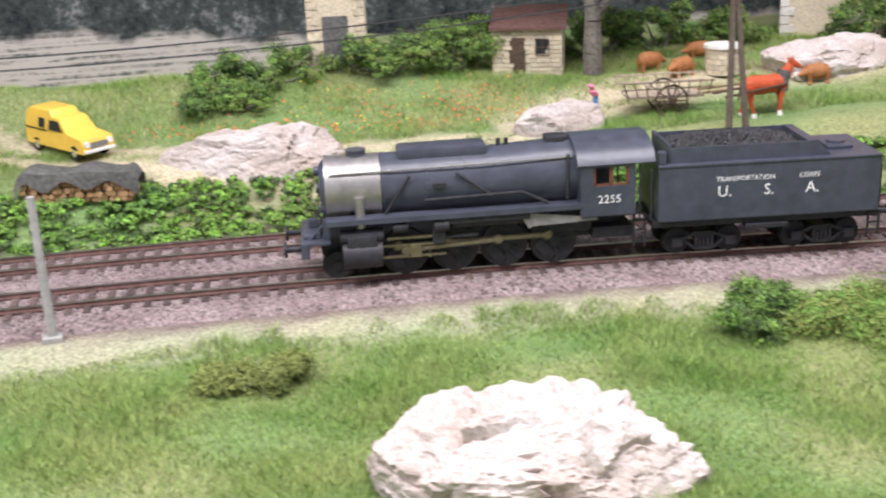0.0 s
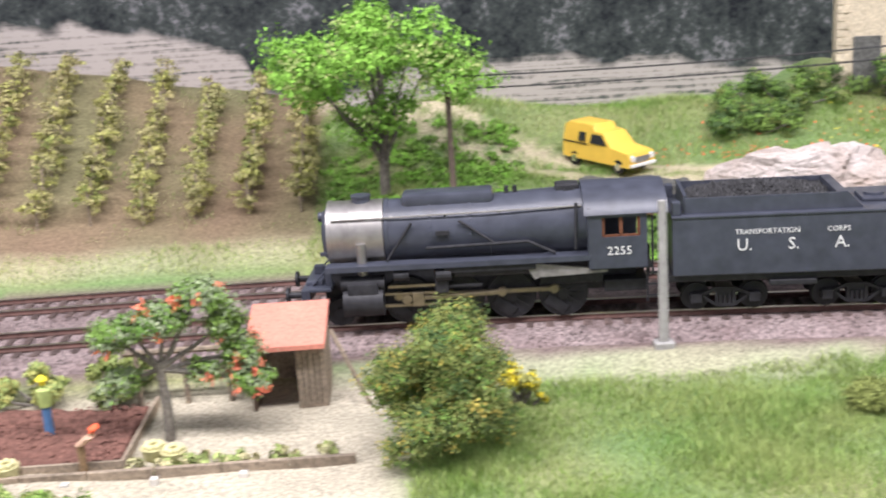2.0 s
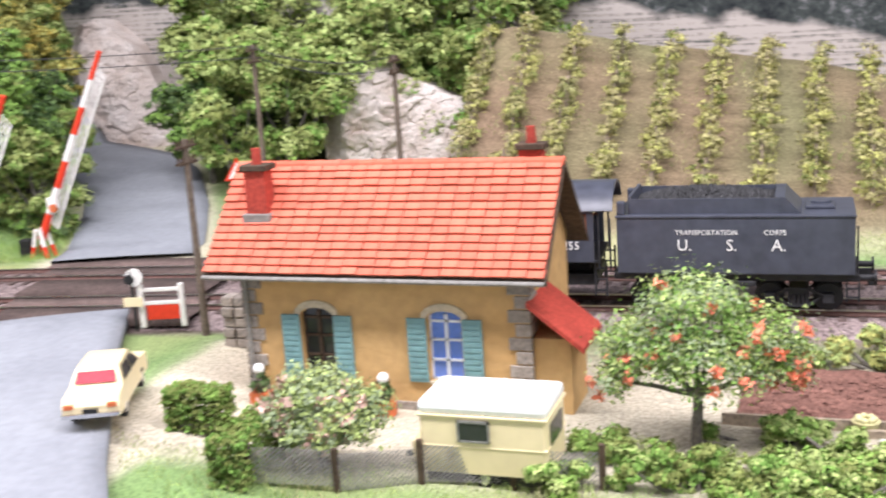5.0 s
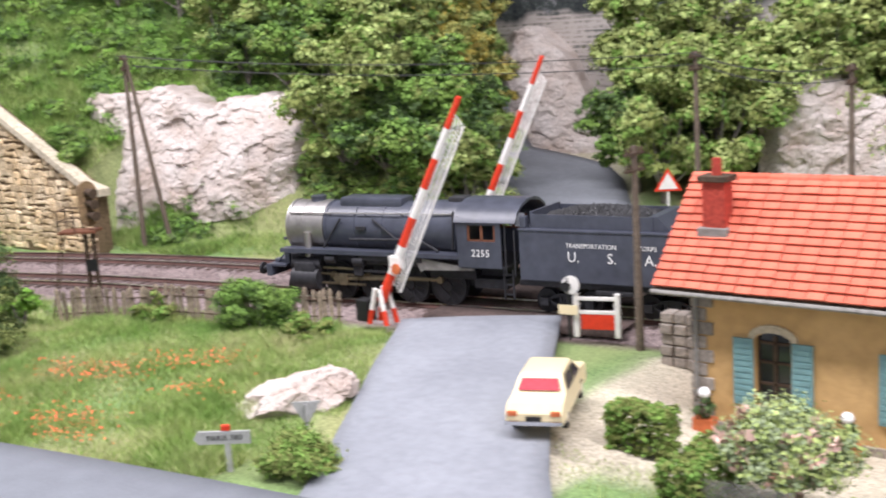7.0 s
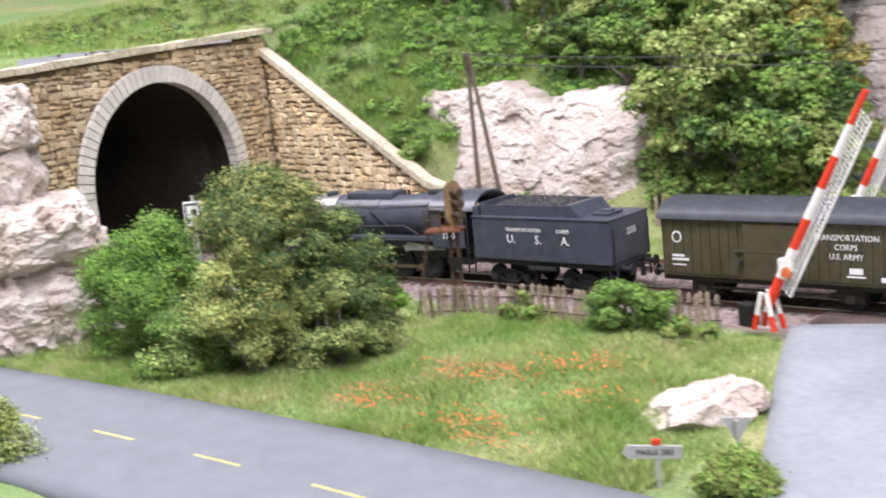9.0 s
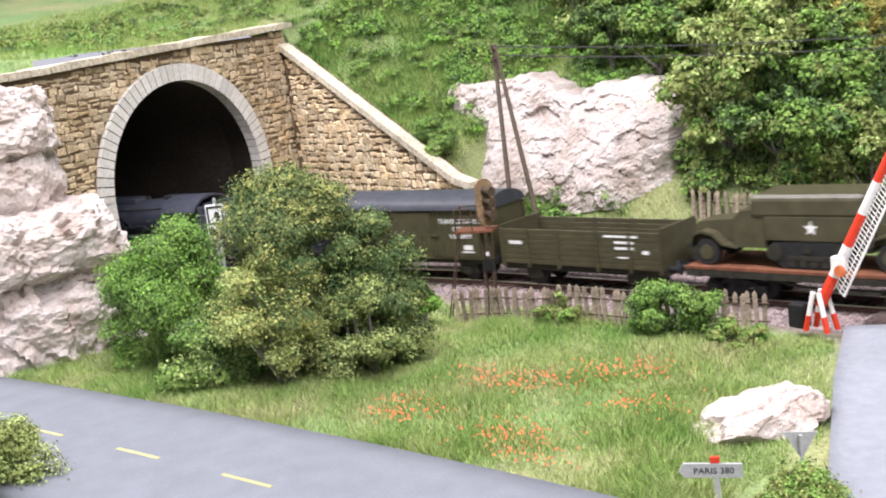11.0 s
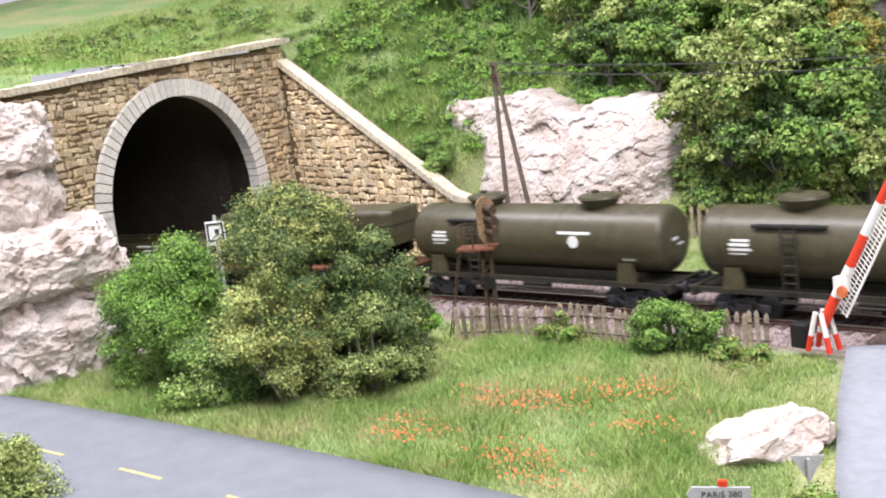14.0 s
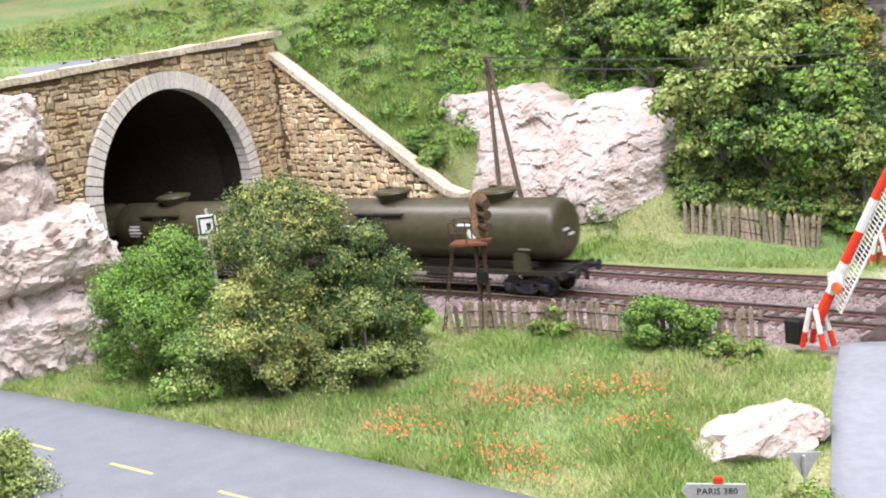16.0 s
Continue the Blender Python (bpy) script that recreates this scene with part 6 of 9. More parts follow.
def saloon():
    c = root("car", pose(-10.55, -11.05, lane_level(-10.55, -11.05) + 0.07, 0, 0, 113), "cream saloon car parked at the edge of the lane", "car")
    prof = [(-2.1, 0.32), (-2.12, 0.62), (-1.95, 0.86), (-1.25, 0.93), (-0.85, 1.36), (0.55, 1.38), (1.15, 0.92), (2.0, 0.84), (2.12, 0.62), (2.08, 0.32)]
    bm = car_body(prof, 0.76, 0.28)
    part("body", bm, M["cream"], c, "", True)
    panes(c, [[(-1.25, -0.58, 1.03), (-1.25, 0.58, 1.03), (-1.01, 0.51, 1.30), (-1.01, -0.51, 1.30)]], M["red_seat"], "rear window showing red seats")
    panes(c, [[(1.13, -0.6, 0.97), (1.13, 0.6, 0.97), (0.66, 0.54, 1.34), (0.66, -0.54, 1.34)]], M["glass_dark"])
    for s in (-1, 1):
        panes(c, [[(-1.0, s * 0.745, 0.97), (0.0, s * 0.745, 0.97), (0.0, s * 0.625, 1.3), (-0.72, s * 0.625, 1.3)], [(0.08, s * 0.745, 0.97), (0.95, s * 0.745, 0.97), (0.55, s * 0.625, 1.3), (0.08, s * 0.625, 1.3)]], M["glass_dark"])
        bm = bmesh.new()
        box(bm, -2.16, -2.08, s * 0.58 - 0.13, s * 0.58 + 0.13, 0.60, 0.74, 0.02)
        part("tail_light", bm, M["orange_clay"], c, "orange-red tail light")
    for x in (-2.18, 2.12):
        bm = bmesh.new()
        box(bm, x - 0.04, x + 0.06, -0.78, 0.78, 0.36, 0.48, 0.02)
        part("bumper", bm, M["chrome"], c, "chrome bumper")
    bm = bmesh.new()
    box(bm, -2.2, -2.15, -0.2, 0.2, 0.48, 0.60)
    part("plate_holder", bm, M["black"], c)
    car_wheels(c, (-1.25, 1.25), 0.74)


def delivery_van():
    x, y = 29.75, 10.7
    c = root("van", pose(x, y, hz(x, y) + 0.02, 0, 3, -52), "yellow delivery van parked on the cart track", "van")
    prof = [(-1.85, 0.30), (-1.87, 1.0), (-1.82, 1.62), (-1.6, 1.74), (-0.3, 1.74), (-0.15, 1.52), (0.32, 1.48), (0.78, 0.98), (1.72, 0.86), (1.85, 0.62), (1.82, 0.30)]
    bm = car_body(prof, 0.74, 0.12)
    part("body", bm, M["yellow"], c, "", True)
    panes(c, [[(0.79, -0.6, 1.0), (0.79, 0.6, 1.0), (0.37, 0.56, 1.45), (0.37, -0.56, 1.45)]], M["glass_dark"], "windscreen")
    for s in (-1, 1):
        panes(c, [[(-0.35, s * 0.735, 1.02), (0.55, s * 0.735, 1.02), (0.25, s * 0.665, 1.40), (-0.30, s * 0.665, 1.40)], [(-1.0, s * 0.735, 1.05), (-0.62, s * 0.735, 1.05), (-0.62, s * 0.67, 1.42), (-1.0, s * 0.67, 1.42)]], M["glass_dark"])
        bm = bmesh.new()
        tube(bm, (1.78, s * 0.55, 0.68), (1.88, s * 0.55, 0.68), 0.12, seg=14)
        part("headlight", bm, M["whitepaint"], c, "round headlight")
        bm = bmesh.new()
        box(bm, -1.85, -0.45, s * 0.74 - 0.01, s * 0.74 + 0.01, 0.93, 0.98)
        part("trim_line", bm, M["black"], c, "dark lettering line")
    bm = bmesh.new()
    box(bm, 1.84, 1.94, -0.72, 0.72, 0.34, 0.46, 0.02)
    part("bumper", bm, M["whitepaint"], c, "pale bumper")
    bm = bmesh.new()
    box(bm, 1.84, 1.87, -0.4, 0.4, 0.5, 0.74, 0.01)
    part("grille", bm, M["zinc"], c)
    car_wheels(c, (-1.2, 1.2), 0.72, 0.28)


def caravan():
    c = root("caravan", pose(1.2, -11.9, -1.12, 0, 0, 0), "cream caravan with a white roof beside the house", "caravan")
    c.scale = (0.86, 1.0, 1.2)
    def sec(x, k):
        pts = []
        for y, z in ((-0.95, 0.36), (-0.98, 0.95), (-0.96, 1.56), (0.96, 1.56), (0.98, 0.95), (0.95, 0.36)):
            pts.append((x, y * k, 0.45 + (z - 0.45)))
        return pts
    bm = loft([sec(-1.85, 0.9), sec(-1.75, 1.0), sec(1.75, 1.0), sec(1.85, 0.9)])
    part("body", bm, M["cream"], c, "cream lower body")
    bm = bmesh.new()
    box(bm, -1.9, 1.9, -1.0, 1.0, 1.55, 1.61, 0.02)
    box(bm, -1.87, 1.87, -0.99, 0.99, 0.92, 0.96, 0.01)
    part("trim", bm, M["cream"], c)
    bm = bmesh.new()
    box(bm, -1.88, 1.88, -0.98, 0.98, 1.58, 1.88, 0.14)
    part("roof", bm, M["whitepaint"], c, "glossy white roof", True)
    bm = bmesh.new()
    box(bm, -1.2, 0.75, -0.55, 0.55, 1.86, 1.98, 0.04)
    part("rooflight", bm, M["whitepaint"], c, "raised white rooflight")
    bm = bmesh.new()
    box(bm, -0.65, 0.2, -1.0, -0.96, 1.08, 1.48, 0.01)
    wn = part("window", bm, M["glass_dark"], c, "dark side window")
    bm = bmesh.new()
    for a, b, d, e in ((-0.7, 0.25, 1.46, 1.51), (-0.7, 0.25, 1.05, 1.09), (-0.7, -0.64, 1.05, 1.51), (0.19, 0.25, 1.05, 1.51)):
        box(bm, a, b, -1.02, -0.97, d, e)
    part("window_frame", bm, M["zinc"], wn)
    bm = bmesh.new()
    box(bm, 1.83, 1.88, -0.6, 0.6, 0.95, 1.4)
    part("window", bm, M["glass_dark"], c)
    car_wheels(c, (0.0,), 0.86, 0.26)
    bm = bmesh.new()
    box(bm, -1.7, 1.7, -0.85, 0.85, 0.14, 0.37)
    box(bm, -2.7, -1.7, -0.06, 0.06, 0.32, 0.42)
    part("chassis", bm, M["black"], c)
    bm = bmesh.new()
    box(bm, -2.35, -1.9, -0.4, 0.4, 0.35, 0.8, 0.05)
    part("gas_box", bm, M["cream"], c)


def barrier(bx, by, tx, ty, tz):
    b = root("level_crossing_barrier", Matrix.Identity(4), "raised red and white crossing barrier with a hanging mesh skirt", "barrier", "crossing barriers")
    base, tip = Vector((bx, by, 0.75)), Vector((tx, ty, tz))
    d = (tip - base)
    L = d.length
    d.normalize()
    side = Vector((d.z, 0, -d.x)).normalized()
    n = 7
    for i in range(n):
        bm = bmesh.new()
        a, e = base + d * (L * i / n), base + d * (L * (i + 1) / n)
        tube(bm, a, e, 0.19 - 0.012 * i, 0.178 - 0.012 * i, seg=14)
        part("arm_section", bm, M["barred"] if i % 2 == 0 else M["barwhite"], b, "red section" if i % 2 == 0 else "white section", True)
    bm = bmesh.new()
    lo = [base + d * (0.09 * L) + side * 0.62, base + d * (0.90 * L) + side * 0.62]
    tube(bm, lo[0], lo[1], 0.045, seg=6)
    m = 46
    for i in range(m + 1):
        p = lo[0].lerp(lo[1], i / m)
        tube(bm, p, p - side * 0.62 + d * 0.25, 0.018, seg=4, caps=False)
    for k in (0.2, 0.42):
        tube(bm, lo[0] - side * k, lo[1] - side * k, 0.015, seg=4)
    part("skirt", bm, M["barwhite"], b, "white lattice skirt")
    bm = bmesh.new()
    p = base + d * (L * 0.20)
    box(bm, p.x - 0.25, p.x + 0.25, p.y - 0.16, p.y + 0.16, p.z - 0.22, p.z + 0.25, 0.04)
    part("lamp_box", bm, M["barwhite"], b)
    bm = bmesh.new()
    tube(bm, p + Vector((0.15, -0.2, -0.2)), p + Vector((0.15, -0.28, -0.2)), 0.2, seg=14)
    part("reflector", bm, M["orange_clay"], b, "orange reflector")
    for s in (-1, 1):
        for k in (-0.42, 0.42):
            bm = bmesh.new()
            a, e = Vector((bx + k, by + s * 0.3, -0.1)), Vector((bx + k * 0.25, by + s * 0.22, 1.25))
            mid = a.lerp(e, 0.4)
            tube(bm, mid, e, 0.09, seg=8)
            leg = part("leg", bm, M["barwhite"], b)
            bm = bmesh.new()
            tube(bm, a, mid, 0.10, seg=8)
            part("foot", bm, M["barred"], leg, "red painted foot")
    bm = bmesh.new()
    box(bm, bx - 1.15, bx - 0.55, by - 0.25, by + 0.25, -0.1, 0.75, 0.05, None)
    part("counterweight", bm, M["black"], b, "dark counterweight")
    return b


def crossing_gate():
    g = root("wicket_gate", pose(-13.3, -3.75, 0.0, 0, 0, 17), "small white wicket gate with a red panel", "gate")
    for x in (-0.72, 0.72):
        bm = bmesh.new()
        box(bm, x - 0.09, x + 0.09, -0.09, 0.09, -0.2, 1.35, 0.02)
        part("post", bm, M["barwhite"], g)
    for z in (0.62, 1.1):
        bm = bmesh.new()
        box(bm, -0.7, 0.7, -0.05, 0.05, z, z + 0.12, 0.01)
        part("rail", bm, M["barwhite"], g)
    bm = bmesh.new()
    box(bm, -0.55, 0.6, -0.045, 0.045, 0.08, 0.6, 0.01)
    part("panel", bm, M["barred"], g, "red lower panel")
    s = root("crossing_bell", pose(-14.2, -4.1, 0.0, 0, 0, 10), "crossing bell post with a white disc", "signal post")
    bm = bmesh.new()
    tube(bm, (0, 0, -0.3), (0, 0, 1.9), 0.06, seg=10)
    part("post", bm, M["black"], s)
    bm = bmesh.new()
    tube(bm, (0.1, -0.05, 1.65), (0.1, 0.03, 1.65), 0.32, seg=20)
    part("disc", bm, M["barwhite"], s, "white round disc", True)
    bm = bmesh.new()
    tube(bm, (-0.05, -0.14, 1.6), (-0.05, -0.06, 1.6), 0.17, seg=16)
    part("bell", bm, M["black"], s)
    bm = bmesh.new()
    box(bm, -0.35, 0.35, -0.1, -0.06, 0.62, 0.95)
    part("plate", bm, M["cream"], s, "cream notice plate")


def light_signal():
    x, y = -35.0, -8.7
    s = root("light_signal", pose(x, y, hz(x, y), 0, 0, 35), "rusty colour-light signal on a lattice mast with platform and ladder", "railway signal")
    bm = bmesh.new()
    for dx in (-0.2, 0.2):
        for dy in (-0.14, 0.14):
            tube(bm, (dx, dy, -0.2), (dx * 0.8, dy, 3.6), 0.05, seg=6)
    for i in range(9):
        z = 0.1 + i * 0.4
        tube(bm, (-0.2, -0.14, z), (0.2, -0.14, z + 0.4), 0.03, seg=5)
    part("mast", bm, M["wood_dark"], s, "brown lattice mast")
    bm = bmesh.new()
    box(bm, -1.15, 0.45, -0.5, 0.5, 3.55, 3.66, 0.01)
    pf = part("platform", bm, M["deck"], s, "rust-red platform")
    bm = bmesh.new()
    for dx, dy in ((-1.1, -0.45), (-1.1, 0.45), (-0.4, -0.45), (-0.4, 0.45)):
        tube(bm, (dx, dy, 3.6), (dx, dy, 4.55), 0.03, seg=6)
    for z in (4.1, 4.55):
        tube(bm, (-1.1, -0.45, z), (-0.4, -0.45, z), 0.025, seg=6)
        tube(bm, (-1.1, 0.45, z), (-0.4, 0.45, z), 0.025, seg=6)
        tube(bm, (-1.1, -0.45, z), (-1.1, 0.45, z), 0.025, seg=6)
    part("guard_rail", bm, M["wood_dark"], pf)
    bm = bmesh.new()
    vs = []
    pts = [(0.42 * math.cos(2 * math.pi * i / 20), 0.42 * math.sin(2 * math.pi * i / 20) + (0.55 if i < 10 else -0.55)) for i in range(20)]
    extrude_profile(bm, [(0.05 + a, 4.75 + b) for a, b in pts], "y", -0.22, -0.1)
    turn = Matrix.Rotation(radians(48), 4, "Z")
    bmesh.ops.transform(bm, matrix=turn, verts=bm.verts)
    tg = part("target", bm, M["wood"], s, "tan oval signal target", False)
    for k, (dz, mm) in enumerate(((0.5, "black"), (0.05, "black"), (-0.45, "barred"))):
        bm = bmesh.new()
        tube(bm, (0.05, -0.22, 4.75 + dz), (0.05, -0.75, 4.71 + dz), 0.17, 0.2, seg=14)
        bmesh.ops.transform(bm, matrix=turn, verts=bm.verts)
        hd = part("hood", bm, M["wood_dark"], tg)
        bm = bmesh.new()
        tube(bm, (0.05, -0.24, 4.75 + dz), (0.05, -0.70, 4.71 + dz), 0.13, seg=12)
        bmesh.ops.transform(bm, matrix=turn, verts=bm.verts)
        part("lens", bm, M[mm], hd)
    bm = bmesh.new()
    for dy in (-0.2, 0.2):
        tube(bm, (-1.9, dy, -0.1), (-1.1, dy, 3.6), 0.03, seg=6)
    for i in range(12):
        z = 0.2 + i * 0.28
        xx = -1.9 + 0.8 * (z + 0.1) / 3.7
        tube(bm, (xx, -0.2, z), (xx, 0.2, z), 0.025, seg=5)
    part("ladder", bm, M["wood_dark"], s)
    bm = bmesh.new()
    box(bm, -0.18, 0.3, -0.22, -0.18, 1.9, 2.4)
    part("plate", bm, M["black"], s)


def picket_fence(a, b, zf, label, step=0.27, hgt=1.45, group=""):
    f = root("picket_fence", Matrix.Identity(4), label, "fence", group)
    rng = random.Random(int(a[0] * 10))
    A, B = Vector((*a, 0)), Vector((*b, 0))
    L = (B - A).length
    ang = math.degrees(math.atan2(B.y - A.y, B.x - A.x))
    bm = bmesh.new()
    extrude_profile(bm, [(-0.08, 0), (0.08, 0), (0.085, hgt * 0.92), (0.0, hgt), (-0.085, hgt * 0.92)], "y", -0.035, 0.035)
    first = part("picket", bm, M["wood_grey"], f)
    data = first.data
    n = int(L / step)
    for i in range(n):
        p = A.lerp(B, (i + rng.uniform(-0.15, 0.15)) / n)
        ob = first if i == 0 else new("picket", data)
        ob.parent = f
        ob.matrix_local = at(pose(p.x, p.y, zf(p.x, p.y) - 0.12 + rng.uniform(-0.12, 0.06), rng.uniform(-4, 4), rng.uniform(-7, 7), ang + rng.uniform(-8, 8)))
    for z in (0.35, 1.0):
        bm = bmesh.new()
        for i in range(int(L)):
            p, q = A.lerp(B, i / int(L)), A.lerp(B, (i + 1) / int(L))
            tube(bm, (p.x, p.y, zf(p.x, p.y) + z), (q.x, q.y, zf(q.x, q.y) + z), 0.03, seg=5)
        part("wire", bm, M["wood_dark"], f)


def telegraph_pole(x, y, h, legs=1, spread=1.2, arms=2, ang=0, lean=0.0, z=None):
    zb = hz(x, y) if z is None else z
    p = root("telegraph_pole", pose(x, y, zb, 0, 0, ang), "weathered wooden telegraph pole with insulators" if legs == 1 else "weathered A-shaped wooden telegraph pole", "telegraph pole", "telegraph poles")
    for k in range(legs):
        bm = bmesh.new()
        tube(bm, (k * spread, 0, -0.4), (0.06 * k + lean, 0, h), 0.15, 0.10, seg=10)
        part("shaft", bm, M["pole"], p, "", True)
    for i in range(arms):
        bm = bmesh.new()
        z2 = h - 0.3 - i * 0.55
        box(bm, -0.1, 0.1, -0.55, 0.55, z2, z2 + 0.08)
        for yy in (-0.5, -0.25, 0.25, 0.5):
            tube(bm, (0, yy, z2 + 0.08), (0, yy, z2 + 0.25), 0.05, seg=8)
        part("crossarm", bm, M["wood_dark"], p)
    return (x + lean, y, zb + h)


def wires(a, b, rows=((-0.5, -0.05), (-0.25, -0.05), (0.25, -0.6), (0.5, -0.6)), sag=0.5):
    w = root("telegraph_wires", Matrix.Identity(4), "thin dark telegraph wires between the poles", "wire", "telegraph wires")
    for dy, dz in rows:
        rings = []
        for i in range(17):
            t = i / 16
            p = Vector(a).lerp(Vector(b), t) + Vector((0, dy, dz - 4 * sag * t * (1 - t)))
            rings.append([tuple(p + Vector((0, 0.016 * math.cos(q), 0.016 * math.sin(q)))) for q in (0, math.pi / 2, math.pi, 1.5 * math.pi)])
        part("wire", loft(rings), M["cable"], w)


def concrete_mast():
    x, y = 29.24, -2.75
    m = root("catenary_mast", pose(x, y, hz(x, y), 0, 0, 0), "slender grey concrete mast standing beside the track", "mast")
    bm = bmesh.new()
    tube(bm, (0, 0, -0.3), (0, 0, 4.55), 0.16, 0.12, seg=10)
    part("shaft", bm, M["concrete"], m, "", True)
    bm = bmesh.new()
    box(bm, -0.3, 0.3, -0.25, 0.25, -0.3, 0.16, 0.04)
    part("base", bm, M["concrete"], m)


def transformer_tower():
    x, y = 41.7, 14.6
    t = root("transformer_tower", pose(x, y, hz(x, y) - 0.2, 0, 0, -14), "pale stone transformer tower with a tall dark door", "tower")
    bm = bmesh.new()
    box(bm, -1.25, 1.25, -1.1, 1.1, 0, 7.5, 0.02)
    part("wall", bm, M["limestone"], t, "plain plastered tower walls")
    bm = bmesh.new()
    box(bm, -0.62, 0.52, -1.16, -1.1, 0.35, 2.75, 0.02)
    part("door", bm, M["canvas_grey"], t, "tall dark grey door")
    rng = random.Random(4)
    for i in range(22):
        for s in (-1, 1):
            l = 0.5 if (i + (s > 0)) % 2 else 0.3
            bm = bmesh.new()
            x0, x1 = (-1.3, -1.3 + l) if s < 0 else (1.3 - l, 1.3)
            box(bm, x0, x1, -1.15, -0.7, i * 0.34 + 0.01, i * 0.34 + 0.32, 0.015)
            part("quoin", bm, M["limestone"], t)
    bm = bmesh.new()
    box(bm, -1.5, 1.5, -1.35, 1.35, 7.5, 7.7, 0.03)
    part("roof", bm, M["tile"], t)


def stone_hut():
    x, y = 50.6, 14.0
    a = -24
    h = root("stone_hut", pose(x, y, hz(x, y) - 0.15, 0, 0, a), "small rubble stone hut with a rusty lean-to roof", "hut")
    bm = bmesh.new()
    extrude_profile(bm, [(-1.0, 0), (-1.0, 2.3), (1.0, 2.9), (1.0, 0)], "x", -1.6, 1.6)
    part("wall", bm, M["coping"], h, "rubble stone walls")
    rng = random.Random(6)
    z = 0.02
    while z < 2.2:
        hh = rng.uniform(0.18, 0.28)
        u = -1.6
        while u < 1.58:
            l = min(rng.uniform(0.25, 0.55), 1.62 - u)
            if not (-0.85 < u + l / 2 < -0.1 and z < 1.85) and not (0.3 < u + l / 2 < 1.05 and 0.95 < z < 1.85):
                bm = bmesh.new()
                box(bm, u + 0.015, u + l - 0.015, -1.07, -0.98, z + 0.012, min(z + hh, 2.28) - 0.012, 0.02)
                part("stone", bm, M["limestone"], h)
            u += l
        v = -1.0
        while v < 0.95:
            l = rng.uniform(0.25, 0.5)
            bm = bmesh.new()
            box(bm, -1.67, -1.58, v + 0.015, v + l - 0.015, z + 0.012, z + hh - 0.012, 0.02)
            part("stone", bm, M["limestone"], h)
            v += l
        z += hh
    bm = bmesh.new()
    extrude_profile(bm, [(-1.3, 2.22), (1.2, 2.98), (1.2, 3.1), (-1.3, 2.34)], "x", -1.75, 1.8)
    part("roof", bm, M["rail_side"], h, "rust-brown lean-to roof")
    bm = bmesh.new()
    box(bm, -0.85, -0.1, -1.04, -0.95, 0.0, 1.85)
    part("door", bm, M["wood_dark"], h, "dark plank door")
    bm = bmesh.new()
    box(bm, 0.35, 1.0, -1.05, -0.96, 1.0, 1.8)
    w = part("window", bm, M["glass_dark"], h)
    bm = bmesh.new()
    for u in (0.35, 0.66, 0.96):
        box(bm, u, u + 0.05, -1.08, -1.03, 1.0, 1.8)
    for zz in (1.0, 1.38, 1.76):
        box(bm, 0.35, 1.0, -1.08, -1.03, zz, zz + 0.05)
    part("window_frame", bm, M["wood_dark"], w)


def farm_building():
    x, y = 70.5, 16.5
    f = root("farm_building", pose(x, y, hz(x, y) - 0.3, 0, 0, -30), "pale farm building with stone corners", "house")
    bm = bmesh.new()
    box(bm, -4.5, 4.5, -2.5, 2.5, 0, 6.5)
    part("wall", bm, M["limestone"], f, "pale limestone walls")
    for i in range(14):
        for s in (-1, 1):
            l = 0.7 if i % 2 else 0.45
            bm = bmesh.new()
            x0, x1 = (-4.56, -4.56 + l) if s < 0 else (4.56 - l, 4.56)
            box(bm, x0, x1, -2.57, -2.0, i * 0.45 + 0.02, i * 0.45 + 0.43, 0.02)
            part("quoin", bm, M["voussoir"], f)
    bm = bmesh.new()
    extrude_profile(bm, [(-3.0, 6.4), (0, 8.6), (3.0, 6.4), (3.0, 6.2), (0, 8.4), (-3.0, 6.2)], "x", -4.9, 4.9)
    part("roof", bm, M["tile"], f)
    bm = bmesh.new()
    box(bm, 0.6, 1.7, -2.56, -2.4, 0.0, 2.1)
    part("door", bm, M["wood_dark"], f)


